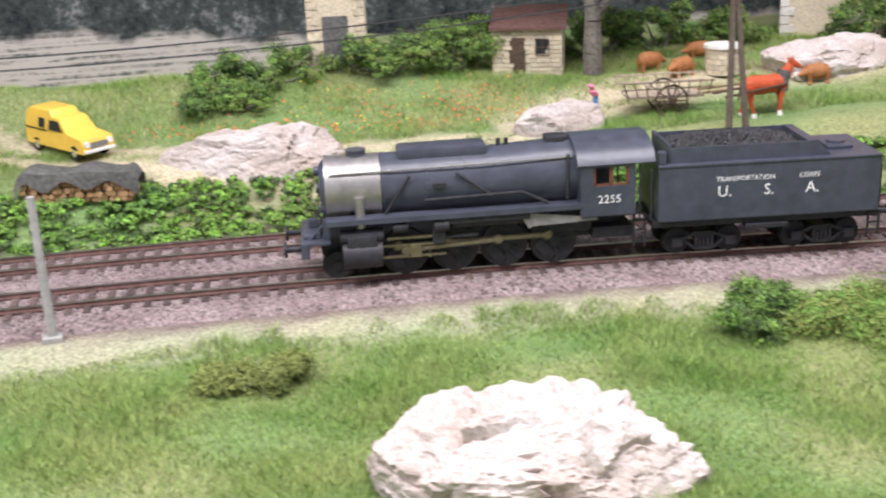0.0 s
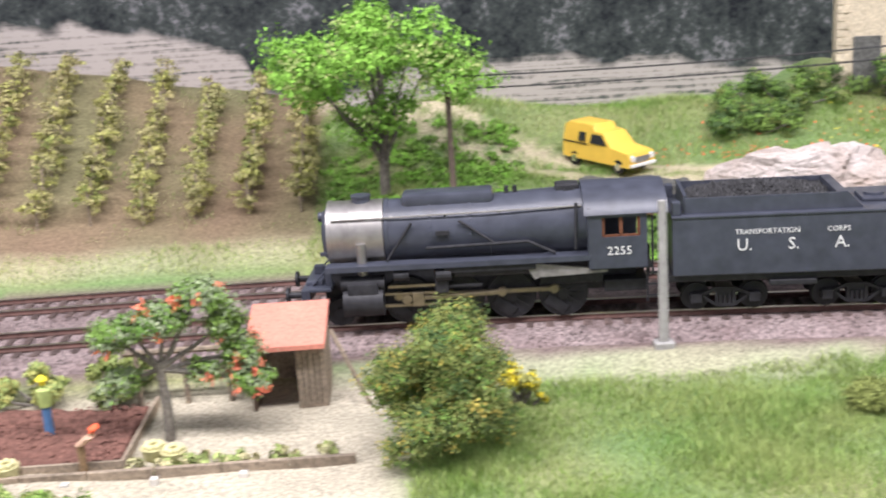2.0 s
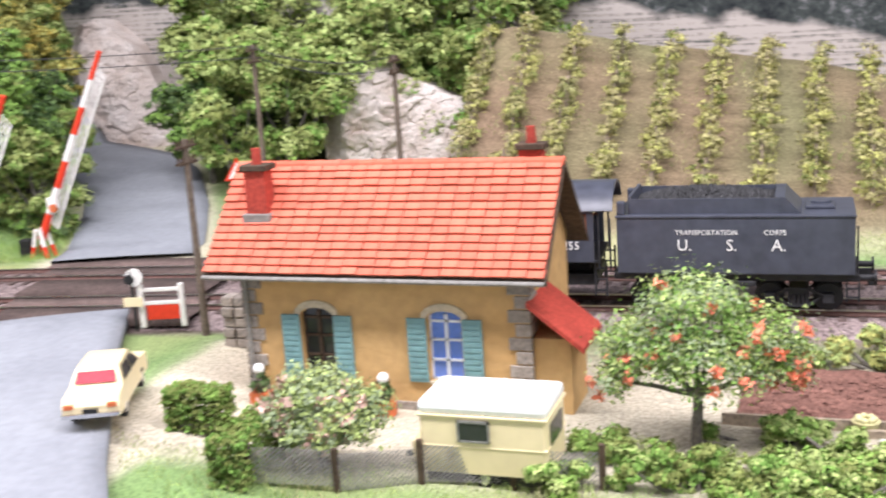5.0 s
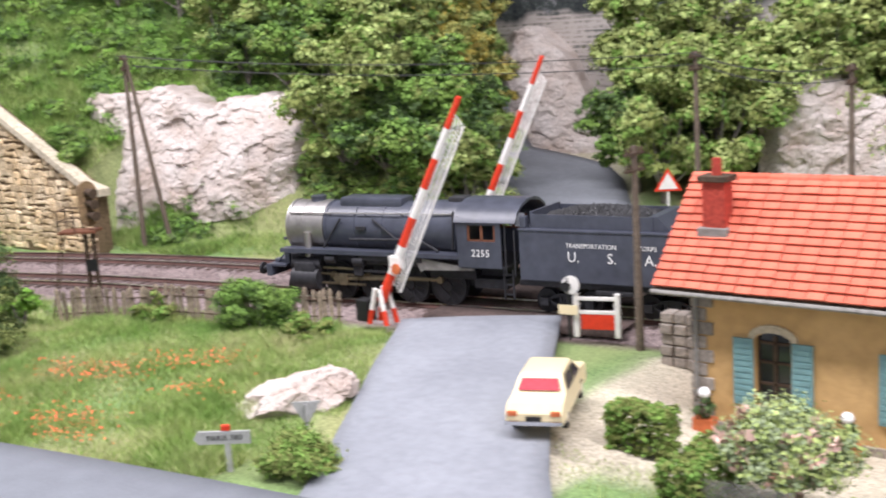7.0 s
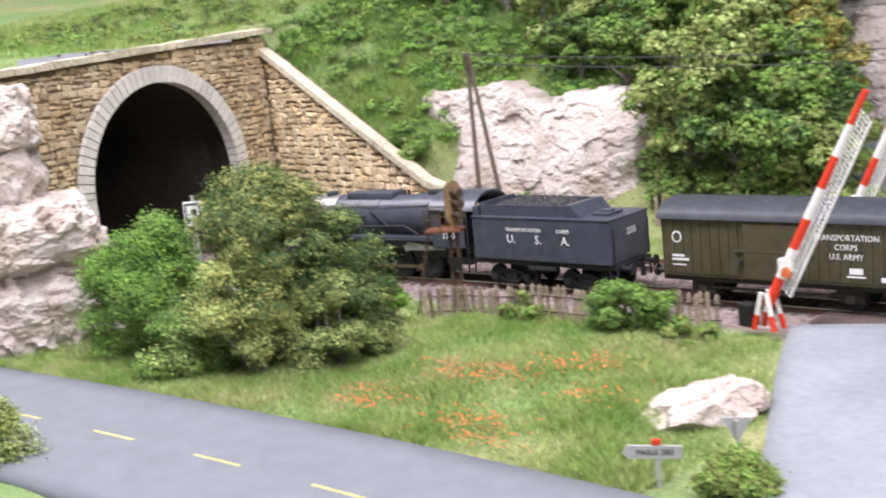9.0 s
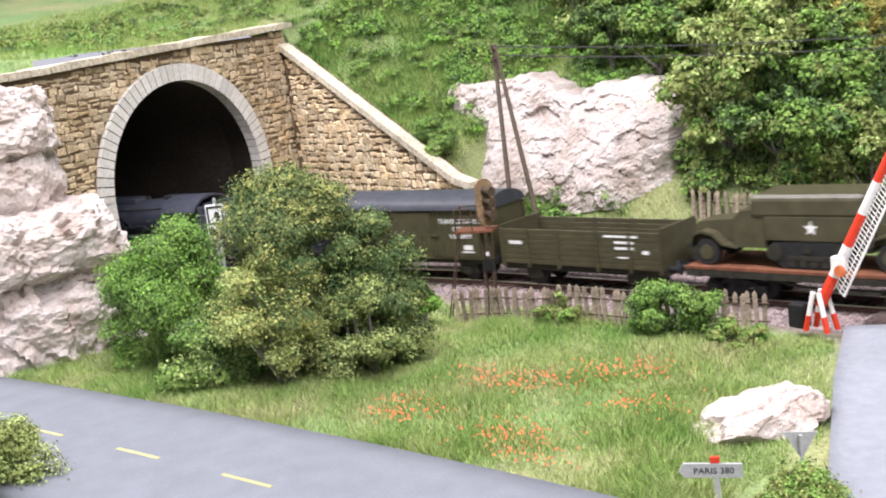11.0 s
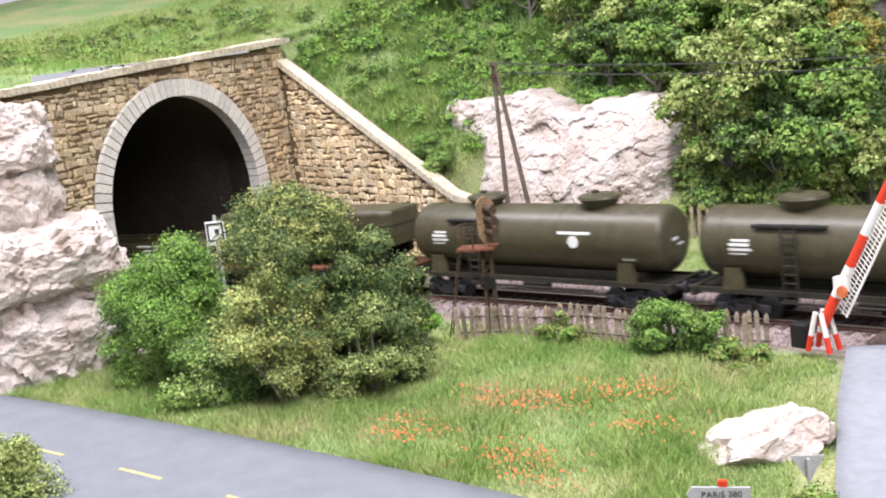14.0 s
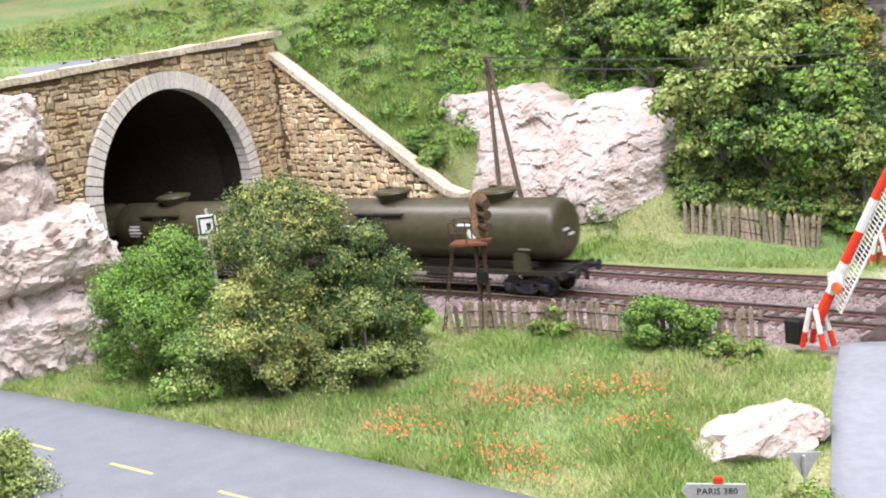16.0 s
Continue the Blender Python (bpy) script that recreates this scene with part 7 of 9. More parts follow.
def quadruped(name, x, y, ang, L, h, material, label, category, group=""):
    """An animal with a lofted body, neck and head, four jointed legs, ears and a tail."""
    q = root(name, pose(x, y, hz(x, y), 0, 0, ang), label, category, group)
    tall = h > 1.2
    body_z, r = (h * 0.70, h * 0.22) if tall else (h * 0.55, h * 0.38)

    def ring(cx, cz, ry, rz, tilt=0.0):
        return [(cx + rz * math.sin(tilt) * math.sin(a), ry * math.cos(a), cz + rz * math.cos(tilt) * math.sin(a)) for a in (2 * math.pi * i / 14 for i in range(14))]
    sizes = (0.45, 0.82, 0.98, 1.0, 0.96, 0.92, 0.96, 0.92, 0.55) if tall else (0.4, 0.8, 0.97, 1.03, 1.03, 1.0, 0.94, 0.8, 0.6)
    part("body", loft([ring(L * (k / 8 - 0.5) * 0.76, body_z + (0.05 * r if k in (1, 2, 7) else 0), r * w * 0.82, r * w) for k, w in enumerate(sizes)]), material, q, "", True)
    for sx, fore in ((-0.28, 0), (0.27, 1)):
        for sy in (-1, 1):
            bm = bmesh.new()
            step = 0.07 * L * (1 if (sy > 0) == bool(fore) else -0.6) if tall else 0.0
            knee = (L * sx + step * (0.9 if fore else 0.2), sy * r * 0.55, body_z * 0.46)
            tube(bm, (L * sx, sy * r * 0.5, body_z), knee, r * 0.44, r * 0.23, seg=10)
            tube(bm, knee, (L * sx + step, sy * r * 0.55, 0.1 * h), r * 0.22, r * 0.17, seg=10)
            leg = part("leg", bm, material, q, "", True)
            bm = bmesh.new()
            tube(bm, (L * sx + step, sy * r * 0.55, 0.11 * h), (L * sx + step + 0.02, sy * r * 0.55, 0), r * 0.20, r * 0.30, seg=10)
            part("hoof", bm, M["barwhite"] if tall else material, leg, "pale hoof" if tall else "")
    if tall:
        part("neck", loft([ring(L * 0.29, body_z + r * 0.25, r * 0.55, r * 0.85, -0.7), ring(L * 0.38, body_z + r * 1.05, r * 0.42, r * 0.62, -0.8), ring(L * 0.44, body_z + r * 1.75, r * 0.32, r * 0.45, -0.9)]), material, q, "", True)
        part("head", loft([ring(L * 0.40, body_z + r * 2.0, r * 0.22, r * 0.28, 0.35), ring(L * 0.46, body_z + r * 1.9, r * 0.30, r * 0.42, 0.35), ring(L * 0.56, body_z + r * 1.55, r * 0.22, r * 0.28, 0.35), ring(L * 0.62, body_z + r * 1.36, r * 0.16, r * 0.18, 0.35)]), material, q, "", True)
        ear = (L * 0.42, body_z + r * 2.2, 0.45)
    else:
        part("head", loft([ring(L * 0.34, body_z + r * 0.1, r * 0.62, r * 0.68), ring(L * 0.46, body_z - r * 0.1, r * 0.46, r * 0.48), ring(L * 0.56, body_z - r * 0.3, r * 0.24, r * 0.24), ring(L * 0.60, body_z - r * 0.34, r * 0.22, r * 0.22)]), material, q, "", True)
        ear = (L * 0.38, body_z + r * 0.55, 0.4)
    for sy in (-1, 1):
        bm = bmesh.new()
        tube(bm, (ear[0], sy * r * 0.22, ear[1] - 0.05), (ear[0] + 0.04, sy * r * 0.34, ear[1] + ear[2] * r), r * 0.14, r * 0.03, seg=6)
        part("ear", bm, material, q)
    bm = bmesh.new()
    tube(bm, (-L * 0.37, 0, body_z + r * 0.5), (-L * 0.43, 0, body_z - (r * 1.3 if tall else 0)), r * 0.2 if tall else 0.03, r * 0.1 if tall else 0.02, seg=8)
    part("tail", bm, material if not tall else M["wood_dark"], q)
    if tall:
        bm = bmesh.new()
        tube(bm, (L * 0.26, 0, body_z - r * 0.7), (L * 0.33, 0, body_z + r * 1.25), r * 0.9, r * 0.62, seg=16)
        part("collar", bm, M["canvas_grey"], q, "dark harness collar")
        for sy in (-1, 1):
            bm = bmesh.new()
            tube(bm, (L * 0.30, sy * r * 0.92, body_z), (-L * 0.75, sy * r * 1.1, body_z * 0.82), 0.05, seg=8)
            part("shaft", bm, M["wood_dark"], q, "dark wooden cart shaft")


def cart():
    x, y = 54.2, 7.0
    c = root("farm_cart", pose(x, y, hz(x, y), 0, 0, -12), "grey wooden two-wheeled hay cart with ladder sides", "cart")
    bm = bmesh.new()
    box(bm, -1.7, 1.5, -0.65, 0.65, 0.75, 0.86, 0.02)
    part("bed", bm, M["wood_grey"], c)
    for s in (-1, 1):
        bm = bmesh.new()
        tube(bm, (1.3, s * 0.4, 0.85), (4.2, s * 0.35, 1.05), 0.05, seg=8)
        part("shaft", bm, M["wood"], c)
        bm = bmesh.new()
        for k in range(9):
            u = -1.7 + k * 0.42
            tube(bm, (u, s * 0.65, 0.85), (u * 1.12 - 0.1, s * 1.0, 1.55), 0.03, seg=6)
        for z, w in ((1.5, 0.98), (1.2, 0.83)):
            tube(bm, (-2.0, s * w, z), (1.9, s * w, z), 0.035, seg=6)
        part("side_rack", bm, M["wood_grey"], c)
        bm = bmesh.new()
        for k in range(24):
            a0, a1 = 2 * math.pi * k / 24, 2 * math.pi * (k + 1) / 24
            tube(bm, (0.1 + 0.66 * math.cos(a0), s * 0.82, 0.66 + 0.66 * math.sin(a0)), (0.1 + 0.66 * math.cos(a1), s * 0.82, 0.66 + 0.66 * math.sin(a1)), 0.045, seg=5, caps=False)
        for k in range(10):
            a0 = 2 * math.pi * k / 10
            tube(bm, (0.1, s * 0.82, 0.66), (0.1 + 0.66 * math.cos(a0), s * 0.82, 0.66 + 0.66 * math.sin(a0)), 0.03, seg=5)
        tube(bm, (0.1, s * 0.7, 0.66), (0.1, s * 0.92, 0.66), 0.11, seg=10)
        part("wheel", bm, M["wood_dark"], c, "spoked wooden wheel")


def well():
    x, y = 58.4, 9.8
    w = root("well", pose(x, y, hz(x, y)), "round pale stone well with a flat rim", "well")
    for j in range(5):
        for i in range(12):
            a0, a1 = 2 * math.pi * (i + 0.04 + 0.5 * (j % 2)) / 12, 2 * math.pi * (i + 0.96 + 0.5 * (j % 2)) / 12
            vs = [(r * math.cos(a), r * math.sin(a), z) for z in (j * 0.24 + 0.01, j * 0.24 + 0.23) for r, a in ((0.55, a0), (0.8, a0), (0.8, a1), (0.55, a1))]
            finish("stone", vs, [(0, 1, 2, 3), (7, 6, 5, 4), (0, 4, 5, 1), (1, 5, 6, 2), (2, 6, 7, 3), (3, 7, 4, 0)], M["limestone"], w)
    bm = bmesh.new()
    tube(bm, (0, 0, 1.2), (0, 0, 1.34), 0.9, 0.88, seg=24)
    part("rim", bm, M["voussoir"], w, "flat pale stone rim")


def figure(x, y, z, ang, top, legs, hat, label, bend=0.0):
    """A small painted figurine, one plain shape."""
    bm = bmesh.new()
    secs = []
    for zz, r, f in ((0, 0.17, 0), (0.8, 0.16, 0), (0.85, 0.22, 0), (1.35, 0.26, 1), (1.42, 0.1, 1), (1.5, 0.13, 1), (1.62, 0.15, 1), (1.64, 0.24, 1), (1.68, 0.22, 1), (1.78, 0.08, 1)):
        dx = bend * max(0, zz - 0.8)
        r *= 0.8
        secs.append([(dx + r * 0.8 * math.cos(2 * math.pi * i / 10), r * math.sin(2 * math.pi * i / 10), zz * (1 - 0.22 * (bend > 0) * (zz > 0.9))) for i in range(10)])
    rings = [[bm.verts.new(p) for p in s] for s in secs]
    mats = [M[legs], M[top], M[hat]]
    idx = []
    for k, (a, b) in enumerate(zip(rings[:-1], rings[1:])):
        for i in range(10):
            f = bm.faces.new((a[i], a[(i + 1) % 10], b[(i + 1) % 10], b[i]))
            f.material_index = 0 if k < 2 else (1 if k < 5 else 2)
    bm.faces.new(rings[0])
    f = bm.faces.new(rings[-1])
    f.material_index = 2
    ob = part("figurine", bm, mats[0])
    for mm in mats[1:]:
        ob.data.materials.append(mm)
    ob.matrix_world = at(pose(x, y, z, 0, 0, ang))
    tagged(ob, label, "figurine", "figurines")


def wood_pile():
    x, y = 30.1, 7.35
    w = root("log_pile", pose(x, y, hz(x, y) - 0.1, 0, 0, -14), "stacked split logs under a grey tarpaulin", "log pile")
    rng = random.Random(2)
    bm = bmesh.new()
    tube(bm, (0, -0.5, 0), (0, 0.5, 0), 0.11, seg=8)
    first = part("log", bm, M["log_end"], w)
    data = first.data
    n = 0
    for j in range(5):
        for i in range(18):
            ob = first if n == 0 else new("log", data)
            ob.parent = w
            ob.matrix_local = at(pose(-2.05 + i * 0.235 + 0.11 * (j % 2) + rng.uniform(-0.03, 0.03), rng.uniform(-0.08, 0.08), 0.12 + j * 0.2 + rng.uniform(-0.02, 0.02), 0, rng.uniform(0, 360), rng.uniform(-4, 4)))
            n += 1
    bm = bmesh.new()
    nx, ny = 26, 9
    g = {}
    for i in range(nx + 1):
        for j in range(ny + 1):
            u, v = -2.35 + 4.7 * i / nx, -0.75 + 1.5 * j / ny
            e = max(0, abs(v) - 0.55) * 3.2 + max(0, abs(u) - 2.1) * 2.0
            g[i, j] = bm.verts.new((u, v * (1 if abs(v) < 0.6 else 0.86), 1.3 + 0.12 * math.sin(u * 3.1) * math.cos(v * 2.0) + 0.06 * noise.noise(Vector((u * 2, v * 2, 3))) - e * (0.95 + 0.3 * math.sin(u * 4))))
    for i in range(nx):
        for j in range(ny):
            bm.faces.new((g[i, j], g[i + 1, j], g[i + 1, j + 1], g[i, j + 1]))
    part("tarpaulin", bm, M["canvas_grey"], w, "creased dark grey tarpaulin", True)


def garden_shed():
    s = root("garden_shed", pose(18.0, -3.6, hz(18.0, -3.6) - 0.02), "small wooden garden shed with a red roof", "shed")
    for x0, y0, x1, y1 in ((-1.1, 0.85, 1.1, 0.95), (1.0, -0.9, 1.1, 0.9), (0.25, -0.95, 1.1, -0.85)):
        bm = bmesh.new()
        horizontal = (x1 - x0) > (y1 - y0)
        n = int(round((x1 - x0 if horizontal else y1 - y0) / 0.18))
        for i in range(n):
            if horizontal:
                a, b = x0 + (x1 - x0) * i / n, x0 + (x1 - x0) * (i + 1) / n
                bmq = bmesh.new()
                box(bmq, a + 0.008, b - 0.008, y0, y1, 0, 2.0)
            else:
                a, b = y0 + (y1 - y0) * i / n, y0 + (y1 - y0) * (i + 1) / n
                bmq = bmesh.new()
                box(bmq, x0, x1, a + 0.008, b - 0.008, 0, 2.05)
            part("plank", bmq, M["wood_grey"], s)
        bm.free()
    bm = bmesh.new()
    box(bm, -1.1, -1.0, -0.9, 0.85, 0, 2.0)
    part("side_wall", bm, M["wood_dark"], s)
    bm = bmesh.new()
    extrude_profile(bm, [(-1.2, 1.95), (1.15, 2.55), (1.15, 2.67), (-1.2, 2.09)], "x", -1.15, 1.15)
    part("roof", bm, M["shed_roof"], s, "faded orange-red roof")
    bm = bmesh.new()
    tube(bm, (1.3, -0.6, 2.3), (2.3, -1.0, 0.1), 0.07, seg=6)
    part("prop", bm, M["wood_grey"], s)


def garden():
    zg = hz(10, -6)
    bed = root("vegetable_bed", Matrix.Identity(4), "tilled red-brown earth bed edged with a plank", "garden bed", kind="structure")
    xs, ys = np.linspace(6.5, 13.8, 60), np.linspace(-7.7, -3.7, 34)
    verts, faces = [], []
    for j, y in enumerate(ys):
        for i, x in enumerate(xs):
            edge = 0 if 0 < i < 59 and 0 < j < 33 else -0.3
            verts.append((x + (0.18 * (y + 7.7) if i == 0 else 0), y, hz(x, y) + 0.14 + 0.06 * math.sin(y * 11) + 0.05 * noise.noise(Vector((x * 3, y * 3, 1))) + edge))
    for j in range(33):
        for i in range(59):
            a = j * 60 + i
            faces.append((a, a + 1, a + 61, a + 60))
    finish("soil", verts, faces, M["soil"], bed, "", True)
    bm = bmesh.new()
    box(bm, 6.3, 13.95, -7.85, -7.75, zg - 0.1, zg + 0.28, 0.01)
    box(bm, 13.85, 13.95, -7.75, -3.5, zg - 0.1, zg + 0.28, 0.01)
    part("plank_edge", bm, M["wood_grey"], bed)
    r = np.random.default_rng(12)
    n = 900
    pebbles("soil_clods", r.uniform(6.9, 13.7, n), r.uniform(-7.6, -3.8, n), np.full(n, zg + 0.2), r.uniform(0.04, 0.1, n), M["soil"], "small clods of red-brown earth", r, "soil")
    # kerb of flat boards along the front of the garden
    k = root("garden_edging", Matrix.Identity(4), "low weathered plank edging along the garden", "edging")
    for i in range(6):
        bm = bmesh.new()
        box(bm, 9.6 + i * 1.75, 9.6 + i * 1.75 + 1.72, -8.35, -8.2, zg - 0.15, zg + 0.22, 0.015)
        part("board", bm, M["wood_grey"], k)
    rng = random.Random(7)
    for i in range(9):
        x, y = 14.3 + i * 0.62 + rng.uniform(-0.1, 0.1), -7.75 + rng.uniform(-0.15, 0.2)
        leaves("lettuce", [(x, y, hz(x, y) + 0.12, 0.30, 0.28, 0.2)], 90, 0.14, ["leaf_lime", "straw"], None, "pale green lettuce in the garden row", "lettuce", seed=i)
        tagged(bpy.context.scene.objects[-1], group="lettuces")
    for x, y in ((14.6, -7.2), (15.2, -7.5), (9.9, -7.95), (10.9, -7.95)):
        b = root("basket", pose(x, y, hz(x, y)), "pale wicker basket with vegetables", "basket", "baskets")
        bm = bmesh.new()
        tube(bm, (0, 0, 0), (0, 0, 0.32), 0.28, 0.36, seg=14)
        part("bowl", bm, M["straw"], b)
        for i in range(7):
            a = i * 0.9
            bm = bmesh.new()
            bmesh.ops.create_icosphere(bm, subdivisions=1, radius=0.11, matrix=Matrix.Translation((0.2 * math.cos(a), 0.2 * math.sin(a), 0.36)))
            part("vegetable", bm, M["straw"], b)
    figure(11.25, -5.4, zg + 0.12, -90, "leaf_lime", "blue", "flower_yellow", "figurine of a gardener with a yellow hat")
    figure(12.9, -7.9, zg, 0, "skin", "wood", "flower_red", "figurine of a stooping gardener in a red hat", 0.5)
    # concrete panels below the garden
    f = root("panel_fence", Matrix.Identity(4), "pale concrete panel fence in front of the garden", "fence")
    for i in range(4):
        bm = bmesh.new()
        x = 10.2 + i * 2.3
        box(bm, x, x + 0.2, -8.75, -8.55, zg - 0.6, zg + 0.12, 0.02)
        part("post", bm, M["voussoir"], f)


def yard_things():
    for x, y in ((-7.0, -8.6), (-3.0, -8.7)):
        p = root("flower_pot", pose(x, y, hz(x, y)), "orange flower box with a small plant", "flower pot", "flower pots")
        bm = bmesh.new()
        box(bm, -0.3, 0.3, -0.2, 0.2, 0, 0.42, 0.03)
        part("box", bm, M["orange_clay"], p)
        leaves("plant", [(0, 0, 0.7, 0.28, 0.22, 0.35)], 160, 0.12, ["leaf_dark", "wood_dark"], p, seed=3)
        bm = bmesh.new()
        bmesh.ops.create_icosphere(bm, subdivisions=2, radius=0.17, matrix=Matrix.Translation((0.0, 0, 1.12)))
        part("white_blossom", bm, M["whitepaint"], p)
    # box hedges and wire fence
    for x0, x1, y0, y1, hh in ((-8.5, -6.9, -11.3, -10.5, 1.25), (-5.4, -4.5, -14.3, -11.5, 1.3)):
        zb = hz((x0 + x1) / 2, (y0 + y1) / 2)
        blobs = []
        for i in range(11):
            for j in range(11):
                for k in range(8):
                    if i in (0, 10) or j in (0, 10) or k == 7:
                        blobs.append((x0 + (x1 - x0) * i / 10, y0 + (y1 - y0) * j / 10, zb + hh * (k + 0.5) / 8, 0.12, 0.12, 0.12))
        hd = root("hedge", Matrix.Identity(4), "clipped mid-green box hedge", "hedge", "clipped hedges")
        leaves("foliage", blobs, 14000, 0.065, ["leaf_mid", "leaf_olive"], hd, seed=5)
    f = root("wire_fence", Matrix.Identity(4), "thin wire mesh fence on dark posts", "fence")
    P = [(-4.6, -13.9), (-2.3, -13.7), (-0.35, -13.0), (1.9, -12.7), (4.0, -12.4)]
    for x, y in P:
        bm = bmesh.new()
        box(bm, x - 0.07, x + 0.07, y - 0.07, y + 0.07, hz(x, y) - 0.2, hz(x, y) + 1.15, 0.01)
        part("post", bm, M["wood_dark"], f)
    for (xa, ya), (xb, yb) in zip(P[:-1], P[1:]):
        bm = bmesh.new()
        for s in (0, 1):
            for i in range(-8, 18):
                a, b = i / 16, (i + 8) / 16
                a2, b2 = max(0, a), min(1, b)
                if a2 >= b2:
                    continue
                za, zc = (a2 - a) * 2, (b2 - a) * 2
                pa, pb = (za, zc) if s == 0 else (1 - za, 1 - zc)
                A = Vector((xa + (xb - xa) * a2, ya + (yb - ya) * a2, hz(xa, ya) + 0.05 + 0.95 * pa))
                B = Vector((xa + (xb - xa) * b2, ya + (yb - ya) * b2, hz(xa, ya) + 0.05 + 0.95 * pb))
                tube(bm, A, B, 0.012, seg=3, caps=False)
        part("mesh", bm, M["zinc"], f, "diagonal wire mesh")
    s = root("stone_stack", pose(-9.6, -4.2, hz(-9.6, -4.2)), "stack of grey stones beside the house", "stone stack")
    rng = random.Random(3)
    for j in range(5):
        for i in range(4):
            bm = bmesh.new()
            box(bm, -0.9 + i * 0.46, -0.9 + i * 0.46 + 0.43, -0.3, 0.3, j * 0.36, j * 0.36 + 0.33, 0.04, pose(rng.uniform(-0.03, 0.03), rng.uniform(-0.05, 0.05), 0))
            part("stone", bm, M["stone_grey"], s)


def track_board():
    """A small framed board on a thin post between the shrubs beside the tunnel."""
    x, y = -44.2, -16.0
    g = hz(x, y)
    s = root("track_sign", pose(x, y, g, 0, 0, 48), "white track sign with a black border on a grey post", "track sign")
    bm = bmesh.new()
    tube(bm, (0, 0, -0.2), (0, 0, 5.85 - g - 0.4), 0.085, 0.07)
    part("post", bm, M["sign_grey"], s)
    z0, z1 = 4.25 - g, 5.2 - g
    bm = bmesh.new()
    box(bm, -0.42, 0.42, -0.16, -0.09, z0, z1, 0.02)
    b = part("board", bm, M["whitepaint"], s)
    bm = bmesh.new()
    for q in ((-0.36, 0.36, z1 - 0.16, z1 - 0.08), (-0.36, 0.36, z0 + 0.08, z0 + 0.16), (-0.36, -0.28, z0 + 0.16, z1 - 0.16), (0.28, 0.36, z0 + 0.16, z1 - 0.16)):
        box(bm, q[0], q[1], -0.18, -0.155, q[2], q[3])
    part("border", bm, M["black"], b, "black painted border")
    bm = bmesh.new()
    box(bm, -0.02, 0.16, -0.18, -0.155, z0 + 0.34, z1 - 0.34)
    part("mark", bm, M["black"], b, "black mark")


def road_signs():
    x, y = -15.95, -18.1
    s = root("direction_sign", pose(x, y, hz(x, y), 0, 0, 38) @ Matrix.Scale(0.62, 4), "grey direction sign with black lettering and a red cap", "road sign")
    bm = bmesh.new()
    box(bm, -0.12, 0.12, -0.1, 0.1, -0.3, 1.3, 0.02)
    part("post", bm, M["sign_grey"], s)
    bm = bmesh.new()
    extrude_profile(bm, [(-1.2, 1.3), (-1.4, 1.55), (-1.2, 1.86), (1.0, 1.8), (1.0, 1.24)], "y", -0.12, 0.0)
    bd = part("board", bm, M["sign_grey"], s)
    lettering("PARIS 380", 0.36, bd, -0.08, -0.13, 1.54, M["black"])
    bm = bmesh.new()
    box(bm, -0.2, 0.16, -0.1, 0.08, 1.84, 2.08, 0.02)
    part("cap", bm, M["barred"], s, "red kilometre cap")
    x, y = -14.9, -16.2
    s = root("yield_sign", pose(x, y, hz(x, y), 0, 0, 38) @ Matrix.Scale(0.64, 4), "grey back of a triangular yield sign", "road sign")
    bm = bmesh.new()
    tube(bm, (0, 0, -0.3), (0, 0, 2.1), 0.07, seg=8)
    part("post", bm, M["sign_grey"], s)
    bm = bmesh.new()
    extrude_profile(bm, [(-0.62, 2.2), (0.62, 2.2), (0.0, 1.1)], "y", 0.07, 0.13)
    part("triangle", bm, M["sign_grey"], s)
    x, y = -18.8, 12.2
    s = root("warning_sign", pose(x, y, hz(x, y), 0, 0, 30), "white triangular warning sign with a red border", "road sign")
    bm = bmesh.new()
    tube(bm, (0, 0, -0.3), (0, 0, 2.0), 0.06, seg=8)
    part("post", bm, M["barwhite"], s)
    bm = bmesh.new()
    extrude_profile(bm, [(-0.65, 2.0), (0.65, 2.0), (0.0, 3.1)], "y", -0.1, -0.05)
    tr = part("triangle", bm, M["barred"], s)
    bm = bmesh.new()
    extrude_profile(bm, [(-0.45, 2.1), (0.45, 2.1), (0.0, 2.88)], "y", -0.12, -0.1)
    part("field", bm, M["barwhite"], tr)
    x, y = -48.1, -14.3
    s = root("track_post", pose(x, y, hz(x, y), 0, 0, 30), "thin pole with a white framed board near the tunnel", "post")
    bm = bmesh.new()
    tube(bm, (0, 0, -0.3), (0, 0, 4.4), 0.07, seg=8)
    part("post", bm, M["concrete"], s)
    bm = bmesh.new()
    box(bm, -0.3, 0.3, -0.12, -0.05, 3.4, 4.0, 0.02)
    bd = part("board", bm, M["barwhite"], s)
    bm = bmesh.new()
    box(bm, -0.2, 0.2, -0.13, -0.12, 3.5, 3.9)
    part("field", bm, M["black"], bd)


# ---------- plants and rocks ----------
def limb(bm, a, b, r0, r1, rng, seg=4):
    p = Vector(a)
    for i in range(seg):
        t = (i + 1) / seg
        q = Vector(a).lerp(Vector(b), t) + Vector((rng.uniform(-1, 1), rng.uniform(-1, 1), rng.uniform(-0.3, 0.3))) * (0.1 * (Vector(b) - Vector(a)).length / seg if i < seg - 1 else 0)
        tube(bm, p, q, r0 + (r1 - r0) * i / seg, r0 + (r1 - r0) * t, seg=8)
        p = q


